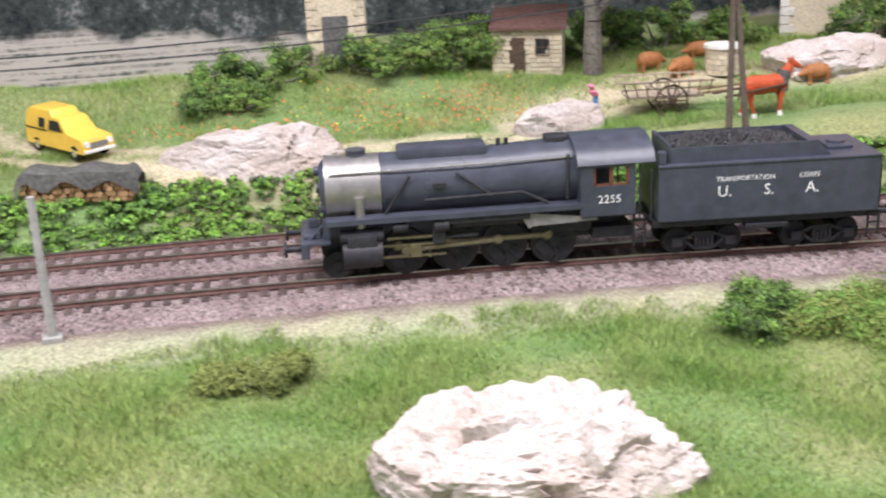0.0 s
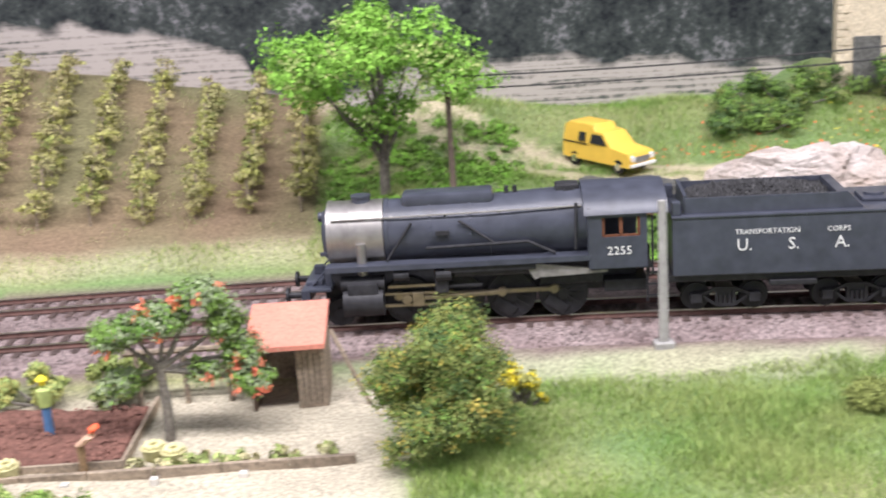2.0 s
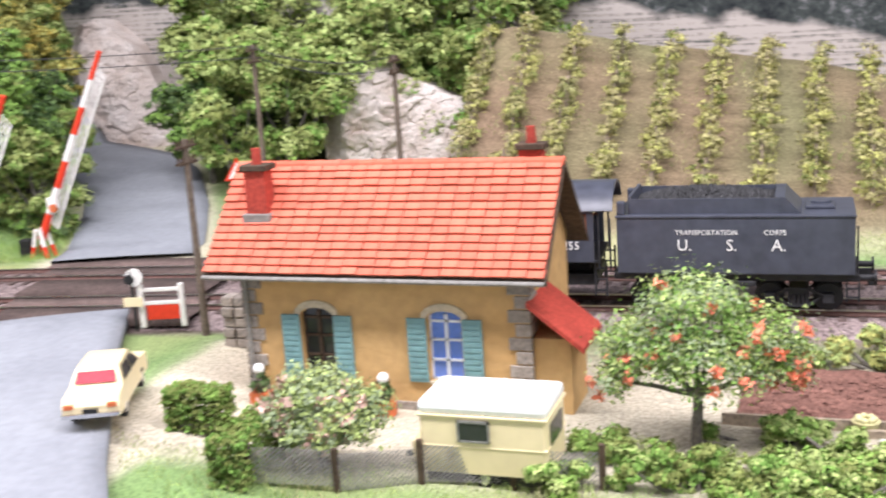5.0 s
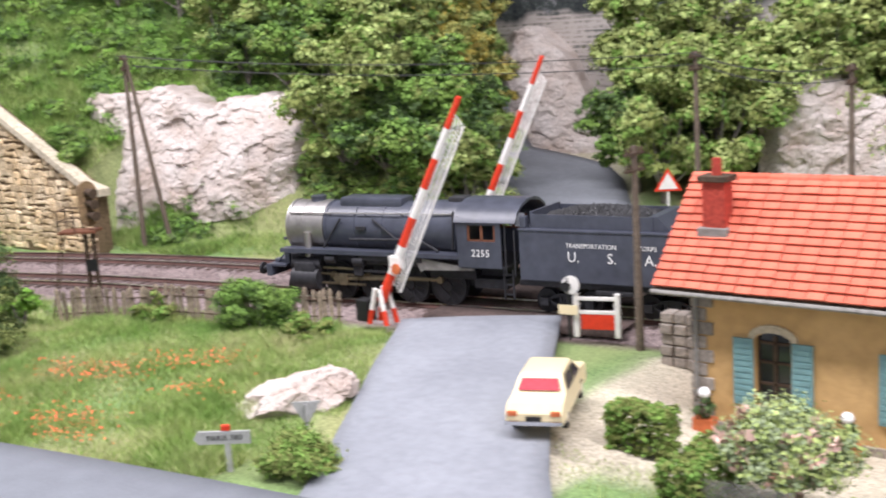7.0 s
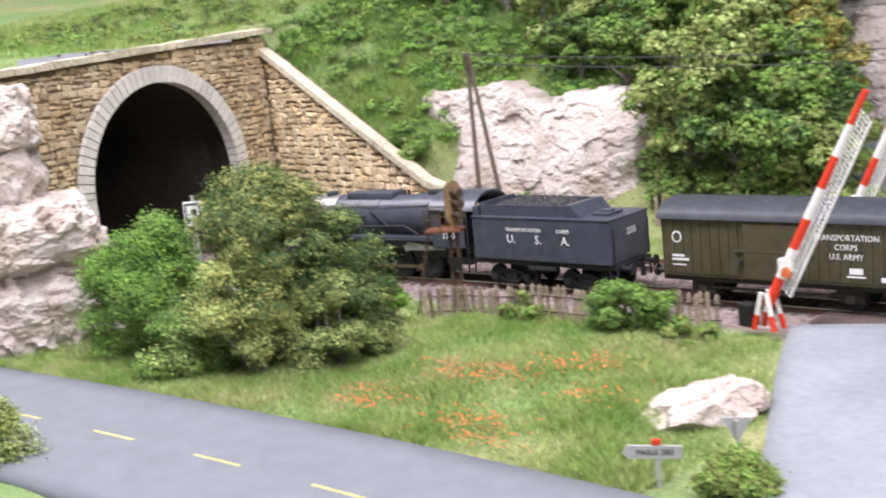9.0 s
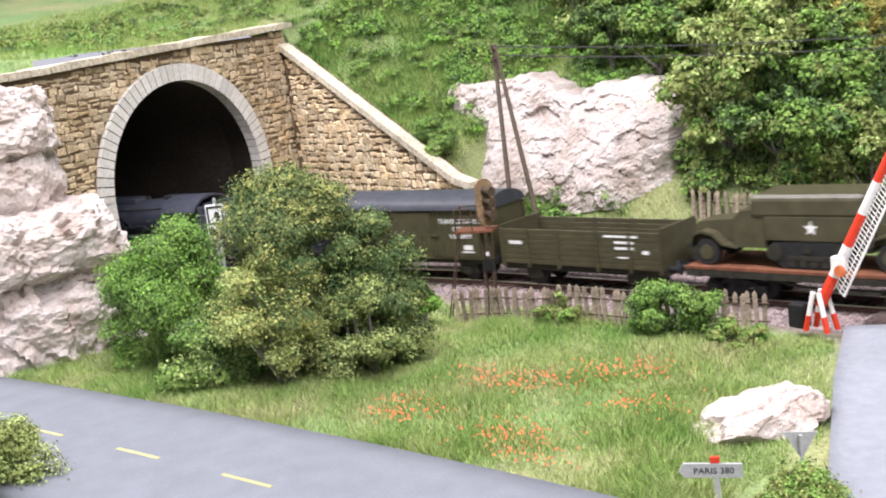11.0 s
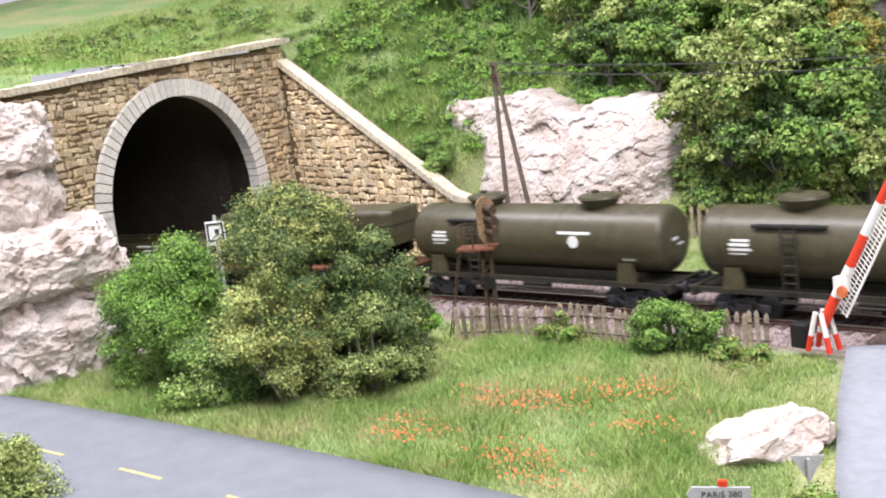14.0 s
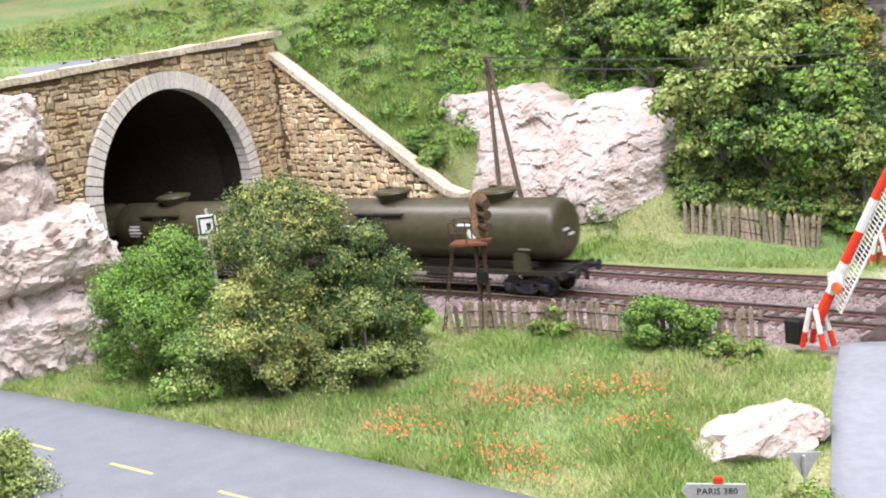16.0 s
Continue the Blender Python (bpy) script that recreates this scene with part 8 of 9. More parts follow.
def tree(name, h, spread, crown_z, blobs, count, leaf, keys, seed, label, group="", trunk=0.22, weights=None, bark="bark", shell=0.5):
    """A tapered trunk with limbs reaching into an uneven crown of small leaves."""
    rng = random.Random(seed)
    t = root(name, Matrix.Identity(4), label, "tree" if name == "tree" else "bush", group)
    B = []
    for i in range(blobs):
        a = rng.uniform(0, 6.28)
        d = spread * math.sqrt(rng.random()) * 0.84
        z = crown_z + (h - crown_z) * rng.uniform(0.12, 0.85)
        k = 1 - 0.5 * abs((z - crown_z) / (h - crown_z) - 0.45)
        r = spread * rng.uniform(0.18, 0.34) * k
        B.append((d * k * math.cos(a), d * k * math.sin(a), z, r, r, r * 0.8))
    bm = bmesh.new()
    limb(bm, (0, 0, -0.4), (rng.uniform(-0.2, 0.2), rng.uniform(-0.2, 0.2), crown_z + (h - crown_z) * 0.5), trunk, trunk * 0.45, rng, 5)
    for b in B[: max(4, blobs // 2)]:
        z0 = rng.uniform(0.5, 1.0) * crown_z
        limb(bm, (0, 0, z0), b[:3], trunk * 0.45, trunk * 0.1, rng)
    part("trunk", bm, M[bark], t, "", True)
    leaves("crown", B, count, leaf, keys, t, seed=seed, shell=shell, weights=weights)
    return t


def place(t, x, y, turn=0, dz=0.0, copy=False, scale=1.0):
    m = at(pose(x, y, hz(x, y) + dz, 0, 0, turn))
    if copy:
        t = copy_thing(t, m)
    else:
        t.matrix_world = m
    t.scale = (scale, scale, scale)
    return t


def greenery():
    # bright young tree and the wide tree behind the hut
    t = tree("tree", 7.9, 4.6, 2.5, 24, 10000, 0.14, ["leaf_bright", "leaf_lime", "leaf_mid"], 3, "bright green deciduous tree with a slender grey trunk", trunk=0.24, weights=[6, 1, 1], shell=0.35)
    place(t, 20.6, 9.4)
    t2 = tree("tree", 9.0, 6.2, 4.6, 26, 11000, 0.18, ["leaf_mid", "leaf_bright"], 4, "broad tree with a thick grey trunk behind the hut", trunk=0.5, shell=0.4)
    place(t2, 53.2, 12.4)
    # garden trees with orange fruit or blossom
    def blossom(parent, blobs, n, size, key, seed, label):
        r = np.random.default_rng(seed)
        V, F = [], []
        for i in range(n):
            b = blobs[r.integers(len(blobs))]
            d = r.normal(size=3)
            d /= np.linalg.norm(d)
            if d[1] > 0.4:
                d[1] *= -1
            c = np.array(b[:3]) + d * np.array(b[3:]) * 0.98
            for j in range(16):
                o = c + r.normal(scale=size * 0.5, size=3)
                k = len(V)
                a, e = r.normal(size=3) * size * 0.36, r.normal(size=3) * size * 0.36
                V += [o - a, o + e, o + a, o - e]
                F += [(k, k + 1, k + 2), (k, k + 2, k + 3)]
        bulk("blossom", np.array(V), np.array(F), M[key], label, "", parent, "stuff")
    def garden_tree(x, y, blobs, stem, count, keys, flower, nf, seed, label, fs=0.2, leaf=0.15):
        z = hz(x, y)
        t = root("garden_tree", pose(x, y, z), label, "tree", "garden trees")
        bm = bmesh.new()
        rng = random.Random(seed)
        limb(bm, (0, 0, -0.2), (0, 0, stem), 0.16, 0.12, rng)
        for b in blobs:
            limb(bm, (0, 0, stem * 0.9), b[:3], 0.09, 0.03, rng)
        part("trunk", bm, M["bark"], t, "", True)
        leaves("crown", blobs, int(count * 2.1), leaf * 0.68, keys, t, seed=seed, shell=0.45)
        blossom(t, blobs, nf, fs, flower, seed, "orange-red blossom" if flower == "flower_orange" else "pale blossom")
    garden_tree(5.85, -9.4, [(0.0, 0, 3.6, 1.5, 1.3, 1.0), (-1.5, 0.2, 2.7, 1.1, 1.0, 0.8), (1.6, 0, 2.9, 1.2, 1.0, 0.9), (-2.0, -0.4, 1.9, 0.6, 0.6, 0.6), (0.3, -0.6, 2.5, 1.5, 1.0, 0.8), (2.2, 0.1, 2.3, 0.7, 0.7, 0.6)], 1.6, 4200, ["leaf_sage", "leaf_mid", "leaf_lime"], "flower_orange", 34, 21, "small garden tree covered in orange blossom", 0.15, 0.13)
    garden_tree(14.8, -6.2, [(0.2, 0, 3.5, 0.75, 0.6, 0.45), (1.2, 0.2, 4.0, 0.8, 0.6, 0.45), (-1.2, 0.1, 3.1, 0.65, 0.55, 0.45), (-0.7, 0, 3.3, 0.5, 0.5, 0.35), (1.9, 0.3, 3.2, 0.55, 0.5, 0.5), (2.2, 0.4, 2.3, 0.6, 0.5, 0.5), (2.4, 0.2, 1.5, 0.6, 0.5, 0.4), (-1.0, 0.1, 1.8, 0.6, 0.5, 0.35), (1.2, 0.2, 1.9, 0.6, 0.5, 0.35)], 2.3, 4200, ["leaf_sage", "leaf_mid"], "flower_orange", 26, 22, "open-crowned garden tree with orange blossom", 0.14, 0.13)
    garden_tree(-3.2, -12.5, [(0, 0, 2.0, 1.0, 0.9, 0.7), (-0.8, 0, 1.5, 0.8, 0.8, 0.6), (0.9, 0, 1.6, 0.9, 0.8, 0.7), (0.1, -0.3, 1.3, 1.0, 0.8, 0.6)], 0.8, 3000, ["leaf_lime", "leaf_sage"], "flower_pink", 34, 23, "rounded shrub with pale pink blossom", 0.16, 0.14)
    # climbing plant over a wooden arch
    a = root("climbing_plant", pose(14.6, -3.6, hz(14.6, -3.6)), "climbing plant with orange blossom on a wooden pergola", "climbing plant")
    blobs = [(1.9, 0, 1.7, 0.5, 0.4, 0.5), (2.1, 0, 1.0, 0.5, 0.4, 0.5), (-1.7, 0, 0.8, 0.5, 0.4, 0.4), (-2.1, -0.1, 0.5, 0.5, 0.4, 0.4)]
    bm = bmesh.new()
    for x in (-1.2, 0.2, 1.5):
        tube(bm, (x, 0.1, -0.2), (x, 0.1, 1.7), 0.08, seg=8)
    tube(bm, (-1.6, 0.1, 1.7), (1.9, 0.1, 1.7), 0.1, seg=8)
    tube(bm, (-1.3, 0.1, 1.1), (1.6, 0.1, 1.1), 0.06, seg=8)
    part("arch", bm, M["wood_grey"], a, "weathered wooden arch")
    leaves("foliage", blobs, 2600, 0.10, ["leaf_sage", "leaf_mid", "leaf_lime"], a, seed=31)
    blossom(a, blobs, 7, 0.14, "flower_orange", 32, "orange blossom")

    def bush(x, y, blobs, count, leaf, keys, seed, label, weights=None, dz=0.0, shell=0.45):
        b = root("bush", pose(x, y, hz(x, y) + dz), label, "bush", "bushes")
        bm = bmesh.new()
        rng = random.Random(seed)
        for q in blobs[:6]:
            limb(bm, (rng.uniform(-0.1, 0.1), rng.uniform(-0.1, 0.1), -0.3), q[:3], 0.1, 0.03, rng)
        part("stem", bm, M["bark"], b)
        leaves("foliage", blobs, int(count * 1.8), leaf * 0.74, keys, b, seed=seed, weights=weights, shell=shell)
        return b
    rng = random.Random(10)

    def heap(rx, ry, h, n, seed, r=(0.28, 0.5)):
        q = random.Random(seed)
        out = []
        for i in range(n):
            t_, d = q.uniform(0, 6.28), math.sqrt(q.random())
            z = h * q.uniform(0.12, 0.95)
            k = math.sqrt(max(0.15, 1 - (z / h) ** 3.2))
            rr = q.uniform(*r) * min(rx, ry) 
            out.append((rx * d * k * math.cos(t_), ry * d * k * math.sin(t_), z, rr, rr, rr * 0.85))
        return out
    bush(22.4, -8.0, heap(1.75, 1.7, 3.6, 44, 1), 18000, 0.085, ["leaf_olive", "leaf_autumn", "leaf_mid", "leaf_dark"], 41, "large olive-green rounded shrub by the garden", [7, 1, 2, 3], shell=0.25)
    bush(24.6, -5.5, heap(0.6, 0.6, 1.4, 8, 2), 900, 0.13, ["flower_yellow", "leaf_yellow"], 42, "bright yellow flowering shrub in the grass")
    bush(-41.2, -19.7, heap(2.3, 2.4, 5.4, 40, 3, (0.3, 0.48)), 24000, 0.11, ["leaf_mid", "leaf_bright", "leaf_dark"], 43, "dense mid-green shrub beside the tunnel", [6, 1, 1])
    bush(-35.6, -17.6, heap(2.9, 2.9, 7.4, 56, 4, (0.26, 0.4)), 27000, 0.11, ["leaf_dark", "leaf_olive", "leaf_yellow"], 44, "tall dark olive shrub flecked with yellow leaves", [6, 3, 2])
    bush(-33.7, -15.3, heap(1.7, 1.8, 5.6, 36, 57, (0.3, 0.45)), 18000, 0.11, ["leaf_dark", "leaf_olive", "leaf_lime"], 57, "dark shrub with small olive leaves", [7, 2, 1])
    bush(-34.6, -19.0, heap(1.5, 1.9, 5.0, 26, 6, (0.35, 0.55)), 12000, 0.10, ["leaf_yellow", "leaf_lime", "leaf_olive"], 46, "yellow-green climber hanging over the shrub", [3, 4, 2])
    bush(-32.9, -16.4, heap(1.5, 1.6, 3.2, 20, 5), 9500, 0.10, ["leaf_olive", "leaf_lime", "leaf_dark"], 45, "olive shrub with pale leaves", [3, 3, 2])
    bush(-37.6, -19.9, heap(2.0, 2.2, 2.6, 20, 58), 10000, 0.11, ["leaf_mid", "leaf_lime", "leaf_dark"], 58, "low green shrub below the climber", [4, 2, 2])
    bush(-26.0, -7.6, heap(2.3, 1.0, 1.9, 22, 7, (0.4, 0.6)), 7000, 0.10, ["leaf_mid", "leaf_dark"], 47, "leafy green shrub growing at the fence", [5, 2])
    bush(-50.4, 1.0, heap(1.5, 0.8, 1.9, 16, 31, (0.45, 0.7)), 6000, 0.11, ["leaf_mid", "leaf_dark", "leaf_lime"], 131, "green shrub above the wing wall", [5, 2, 1])
    bush(-48.9, 0.9, heap(1.1, 0.6, 1.2, 12, 32, (0.45, 0.7)), 3600, 0.11, ["leaf_mid", "leaf_lime"], 132, "low green shrub above the wing wall", [5, 2])
    bush(-31.1, -8.8, heap(1.0, 0.8, 1.2, 8, 8), 1600, 0.14, ["leaf_mid", "leaf_olive"], 48, "small green shrub at the fence")
    bush(-36.2, -11.5, heap(1.1, 0.8, 1.7, 8, 9), 1800, 0.15, ["leaf_mid", "leaf_bright"], 49, "leafy green shrub beside the signal ladder")
    bush(-23.4, -7.6, heap(1.4, 0.7, 0.9, 9, 19), 1900, 0.13, ["leaf_mid", "leaf_olive"], 50, "low green shrub near the barrier")
    bush(-14.0, -17.6, heap(1.2, 1.0, 0.8, 9, 20), 3600, 0.10, ["leaf_mid", "leaf_olive"], 51, "low green shrub beside the road sign")
    bush(-34.0, -29.9, heap(2.2, 1.6, 1.9, 20, 21), 8000, 0.10, ["leaf_olive", "leaf_lime"], 52, "olive shrub on the near side of the road")
    bush(50.0, -8.6, heap(1.5, 1.2, 1.3, 14, 22), 4200, 0.10, ["leaf_mid", "leaf_dark"], 53, "small dark green bush in the grass")
    bush(35.2, -7.2, heap(1.9, 1.1, 0.75, 16, 23), 3600, 0.085, ["leaf_olive"], 54, "low olive-green weeds in the grass")
    bush(53.4, -9.4, heap(3.0, 1.9, 0.6, 20, 24), 4500, 0.10, ["leaf_mid", "leaf_olive"], 55, "spreading green undergrowth in the grass")
    bush(57.0, -8.8, heap(3.0, 1.8, 0.7, 20, 25), 4500, 0.10, ["leaf_olive", "leaf_mid"], 56, "spreading green undergrowth in the grass")
    # hedges behind the meadow
    for i, (x, y, rx, h) in enumerate(((38.0, 13.6, 2.8, 1.5), (43.6, 13.0, 2.2, 2.2), (46.6, 14.2, 2.0, 2.4), (36.2, 12.2, 1.6, 1.2), (54.8, 16.0, 2.0, 2.4), (58.5, 16.5, 2.2, 2.2), (61.5, 16.0, 1.8, 2.0), (68.0, 13.0, 1.8, 3.2), (48.0, 16.5, 2.0, 2.5))):
        bush(x, y, heap(rx * 1.35, 1.1, h * 0.85, 24, 60 + i, (0.35, 0.6)), 5200, 0.11, ["leaf_dark", "leaf_mid", "leaf_olive"], 60 + i, "dark green hedge bush behind the meadow", [3, 3, 1])
    # garden strip along the ballast, and shrubs in the front of the yard
    for i, (x, y, rx, h, keys) in enumerate(((7.6, -3.2, 1.4, 0.8, ["leaf_lime", "leaf_olive"]), (10.4, -3.0, 1.6, 1.0, ["leaf_lime", "leaf_yellow"]), (12.8, -2.9, 1.4, 1.1, ["leaf_olive", "leaf_lime"]), (7.5, -8.9, 1.6, 0.9, ["leaf_mid", "leaf_lime"]), (9.5, -9.4, 1.8, 1.0, ["leaf_mid", "leaf_lime"]),
                                             (6.0, -12.2, 2.0, 1.0, ["leaf_mid", "leaf_olive"]), (9.0, -12.4, 2.2, 1.0, ["leaf_mid", "leaf_lime"]), (3.2, -12.6, 1.5, 0.7, ["leaf_mid", "leaf_lime"]), (12.0, -10.4, 1.6, 0.6, ["leaf_lime", "leaf_mid"]))):
        bush(x, y, heap(rx, 0.8, h, 10, 80 + i, (0.25, 0.4)), 2200, 0.13, keys, 80 + i, "low yellow-green shrub in the garden")
    vineyard()
    woods()
    rocks()
    grass_and_flowers()


def vineyard():
    rng = random.Random(14)
    for i in range(12):
        x = -7.2 + 2.2 * i
        r = root("vine_row", Matrix.Identity(4), "row of yellowing grape vines on stakes up the slope", "vine row", "vine rows")
        blobs = []
        y = 10.9 + yt(x) * 0.2
        while y < yt(x) + 18.2:
            z = hz(x, y)
            blobs.append((x + rng.uniform(-0.12, 0.12), y, z + rng.uniform(0.75, 0.95), rng.uniform(0.46, 0.66), 0.5, rng.uniform(0.6, 0.85)))
            bm = bmesh.new()
            tube(bm, (x, y, z - 0.2), (x + rng.uniform(-0.08, 0.08), y, z + 1.45), 0.05, seg=6)
            part("stake", bm, M["wood_grey"], r)
            y += rng.uniform(0.62, 0.8)
        leaves("foliage", blobs, 190 * len(blobs), 0.12, ["leaf_vine", "leaf_olive", "leaf_yellow"], r, seed=100 + i, weights=[5, 1, 3], shell=0.4)


def woods():
    kinds = []
    for k, (h, sp, keys, w, lab) in enumerate(((6.5, 3.0, ["leaf_mid", "leaf_olive", "leaf_dark"], [5, 1, 2], "dense green woodland tree on the slope"), (7.5, 3.2, ["leaf_olive", "leaf_lime", "leaf_mid"], [4, 3, 2], "olive green woodland tree on the slope"),
                                               (6.0, 2.8, ["leaf_dark", "leaf_mid"], [3, 2], "dark green woodland tree on the slope"), (6.5, 2.8, ["leaf_autumn", "leaf_yellow", "leaf_olive"], [3, 2, 2], "yellowing woodland tree on the slope"))):
        kinds.append(tree("tree", h, sp, 1.3, 30, 9000, 0.165, keys, 200 + k, lab, "trees on the wooded slope", 0.2, w))
    rng = random.Random(33)
    spots = []
    for x in np.arange(-66, -24, 3.1):
        for d in (13.0, 15.8, 18.4, 21.5, 25.0):
            px, py = x + rng.uniform(-1.2, 1.2), yt(x) + d + rng.uniform(-0.9, 0.9)
            if px < -34.5 and py - yt(px) < 15.6:
                continue
            if px < -46 and py < 10.5:
                continue
            if lane_dist(px, py) < (6.5 if py > 12 else 4.6):
                continue
            spots.append((px, py))
    for x in np.arange(-34.8, -26, 2.2):
        spots.append((x, yt(x) + 11.8 + rng.uniform(-0.4, 0.4)))
    for px, py in ((-21.6, 17.2), (-19.4, 19.2), (-23.6, 21.0), (-21.2, 23.0), (-25.6, 24.6), (-18.0, 22.6), (-15.4, 23.4), (-12.6, 24.0), (-10.0, 23.6), (-7.6, 23.2), (-22.6, 26.0), (-19.0, 26.0), (-15.8, 26.2), (-13.0, 26.4), (-24.0, 18.6), (-31.2, 14.4), (-33.4, 17.2), (-36.2, 20.4), (-38.8, 24.0), (-41.2, 26.6)):
        spots.append((px, py))
    used = [False] * 4
    for i, (x, y) in enumerate(spots):
        k = 3 if (((-40 < x < -33 and y > 13) or (-53 < x < -45 and y > 11)) and rng.random() < 0.6) else 1 if x > -23 else rng.choice((0, 1, 2))
        s = rng.uniform(0.75, 1.15) * (1.35 if x > -27 and y > 16 else 1.0)
        place(kinds[k], x, y, rng.uniform(0, 360), -0.3, used[k], s)
        used[k] = True


def rocks():
    rock("rock", 40.4, -14.2, -1.75, 4.0, 2.4, 2.5, 1, "craggy pink-white plaster rock lying in the grass", 6, 0.8, -14)
    for cx, cy, cz, rx, ry, rz, sd in ((-49.8, -22.9, 0.0, 4.0, 4.0, 3.4, 3), (-50.4, -22.0, 3.9, 3.6, 3.8, 2.0, 5), (-52.6, -22.9, 9.4, 3.0, 3.4, 2.3, 6), (-53.4, -23.0, 6.3, 3.6, 3.1, 3.0, 7), (-57.4, -23.6, 5.6, 3.6, 4.6, 5.6, 21)):
        rock("rock", cx, cy, cz, rx, ry, rz, sd, "tall craggy pink-white rock beside the tunnel", 6, 0.95, group="rocks beside the tunnel")
    cliff_face((-55.8, 0.4), (-36.9, 6.6), (0, 4.5, 9.5, 12.0, 12.6, 14.5, 17.6, 19.0, 20), (-0.6, -0.6, 0.2, 0.8, 0.8, 1.0, 1.2, 1.0, 1.0), (6.6, 8.0, 8.2, 7.4, 6.8, 7.6, 7.5, 6.7, 5.6), 8, "pale pink-white cliff face behind the track")
    cliff_face((-38.5, 24.6), (-29.6, 25.6), (0, 2.6, 5.0, 8.2), (-0.5, -0.5, -0.5, -0.5), (9.8, 10.4, 8.6, 3.4), 12, "tall pale cliff where the lane ends", 0.12, 3.0)
    cliff_face((-17.6, 18.6), (-8.6, 20.0), (0, 2.0, 3.2, 4.2, 6.5, 9.2), (-0.5,) * 6, (5.4, 7.6, 8.4, 6.8, 5.6, 4.6), 14, "pale cliff among the trees beside the vineyard", 0.2, 3.0)
    rock("rock", -18.9, -13.15, -0.66, 2.3, 2.1, 0.74, 16, "low white rock at the edge of the lane", 6, 0.45, 24, dip=-19)
    rock("rock", 36.8, 7.7, 1.5, 3.3, 1.1, 1.9, 17, "long low pink-white rock beside the cart track", 5, 0.5, -14)
    rock("rock", 49.2, 6.7, hz(49.4, 6.9) + 0.05, 2.0, 1.0, 1.1, 18, "small pink-white boulder in the meadow", 4, 0.3)
    rock("rock", 63.5, 9.4, hz(63.5, 9.4), 3.2, 1.6, 1.2, 19, "heap of pale stones near the farm", 5, 0.5)


def grass_and_flowers():
    r = np.random.default_rng(9)

    def free(x, y):
        v = y - yt(x)
        u, q = portal_uv(x, y)
        ok = (v < -3.1 - 0.7 * np.sin(x * 0.8 + np.sin(x * 2.1)) ** 2) | (v > 6.4)
        ok &= lane_dist(x, y) > np.where(y < -14, 4.6, 3.7)
        ok &= np.abs(y - main_y(x)) > 4.0
        path = np.interp(x, [18, 22.5, 28, 34, 40, 46, 52, 60, 80], [19, 14.5, 10.6, 8.9, 8.2, 8.2, 12, 14, 17])
        rut = np.abs(np.abs(v - path) - 0.85)
        ok &= ~((x > 17) & (v > 6) & (rut < 0.5 + 0.25 * np.sin(x * 2.3)))
        ok &= ~((x > -10.5) & (x < 21.5) & (y > -12.0) & (v < 0))
        ok &= ~((v > 8.6) & (x > -8.5) & (x < 17.6))
        ok &= ~((v > 7) & (x < -45) & (y < 0.5) & (q < 0.8))
        return ok | ((q > 1.4) & (x < -58) & (np.abs(u) < 26))

    def sow(n, x0, x1, y0, y1, name, length, keys, w, seed, label, cond=None, width=0.016):
        x, y = r.uniform(x0, x1, n), r.uniform(y0, y1, n)
        k = free(x, y)
        if cond is not None:
            k &= cond(x, y)
        x, y = x[k], y[k]
        dens = np.sin(x * 0.7 + np.sin(y * 0.9)) * np.cos(y * 0.6 + 1.1 * np.sin(x * 0.4)) + r.uniform(-0.9, 0.9, len(x)) > -0.55
        x, y = x[dens], y[dens]
        blades(name, x, y, height(x, y), length, width, keys, label, seed=seed, weights=w)
    sow(430000, -50, -16, -26, -5, "meadow_grass", 0.37, ["leaf_mid", "grass", "leaf_lime", "straw"], [3, 5, 3, 2], 1, "long uneven meadow grass")
    sow(330000, 18, 62, -19, -4, "lawn_grass", 0.30, ["leaf_mid", "grass", "leaf_lime"], [3, 6, 1], 2, "short bright green static grass")
    sow(170000, 17.4, 72, 5, 19, "pasture_grass", 0.34, ["leaf_mid", "grass", "leaf_lime", "straw"], [4, 5, 2, 1], 3, "green pasture grass", lambda x, y: y > yt(x) + 7.0)
    sow(230000, -90, -46, -34, 18, "hilltop_grass", 0.5, ["leaf_mid", "grass", "leaf_lime", "leaf_olive"], [4, 4, 2, 2], 4, "rough grass over the tunnel", lambda x, y: (portal_uv(x, y)[1] > 1.4) | (y > 1.4))
    sow(40000, -46, -22, 0, 10, "verge_grass", 0.42, ["grass", "leaf_mid", "leaf_lime"], [4, 2, 2], 5, "grass strip behind the far track", lambda x, y: y > yt(x) + 7.2)
    sow(30000, -12, 16, -22, -11.5, "yard_grass", 0.3, ["grass", "leaf_lime", "straw"], [4, 2, 2], 6, "grass in front of the yard", lambda x, y: y < -12)
    sow(22000, -13, 20, 5, 11, "track_side_grass", 0.34, ["leaf_lime", "grass", "leaf_yellow"], [3, 3, 2], 7, "yellow-green grass below the vineyard", lambda x, y: (y > yt(x) + 6.8) & (y < yt(x) + 8.4))
    sow(90000, -66, -40, 0.8, 13, "slope_grass", 0.55, ["leaf_dark", "leaf_mid", "grass", "leaf_lime"], [2, 5, 4, 1], 8, "bright green grass on the slope above the wing wall", lambda x, y: y > 0.9, 0.03)
    sow(26000, -14, -6.5, 9, 21, "bank_grass", 0.45, ["grass", "leaf_bright", "leaf_mid"], [4, 2, 3], 12, "bright grass bank beside the vineyard", lambda x, y: x < -7.2, 0.03)
    x, y = r.uniform(-8, 18.5, 9000), r.uniform(9, 21, 9000)
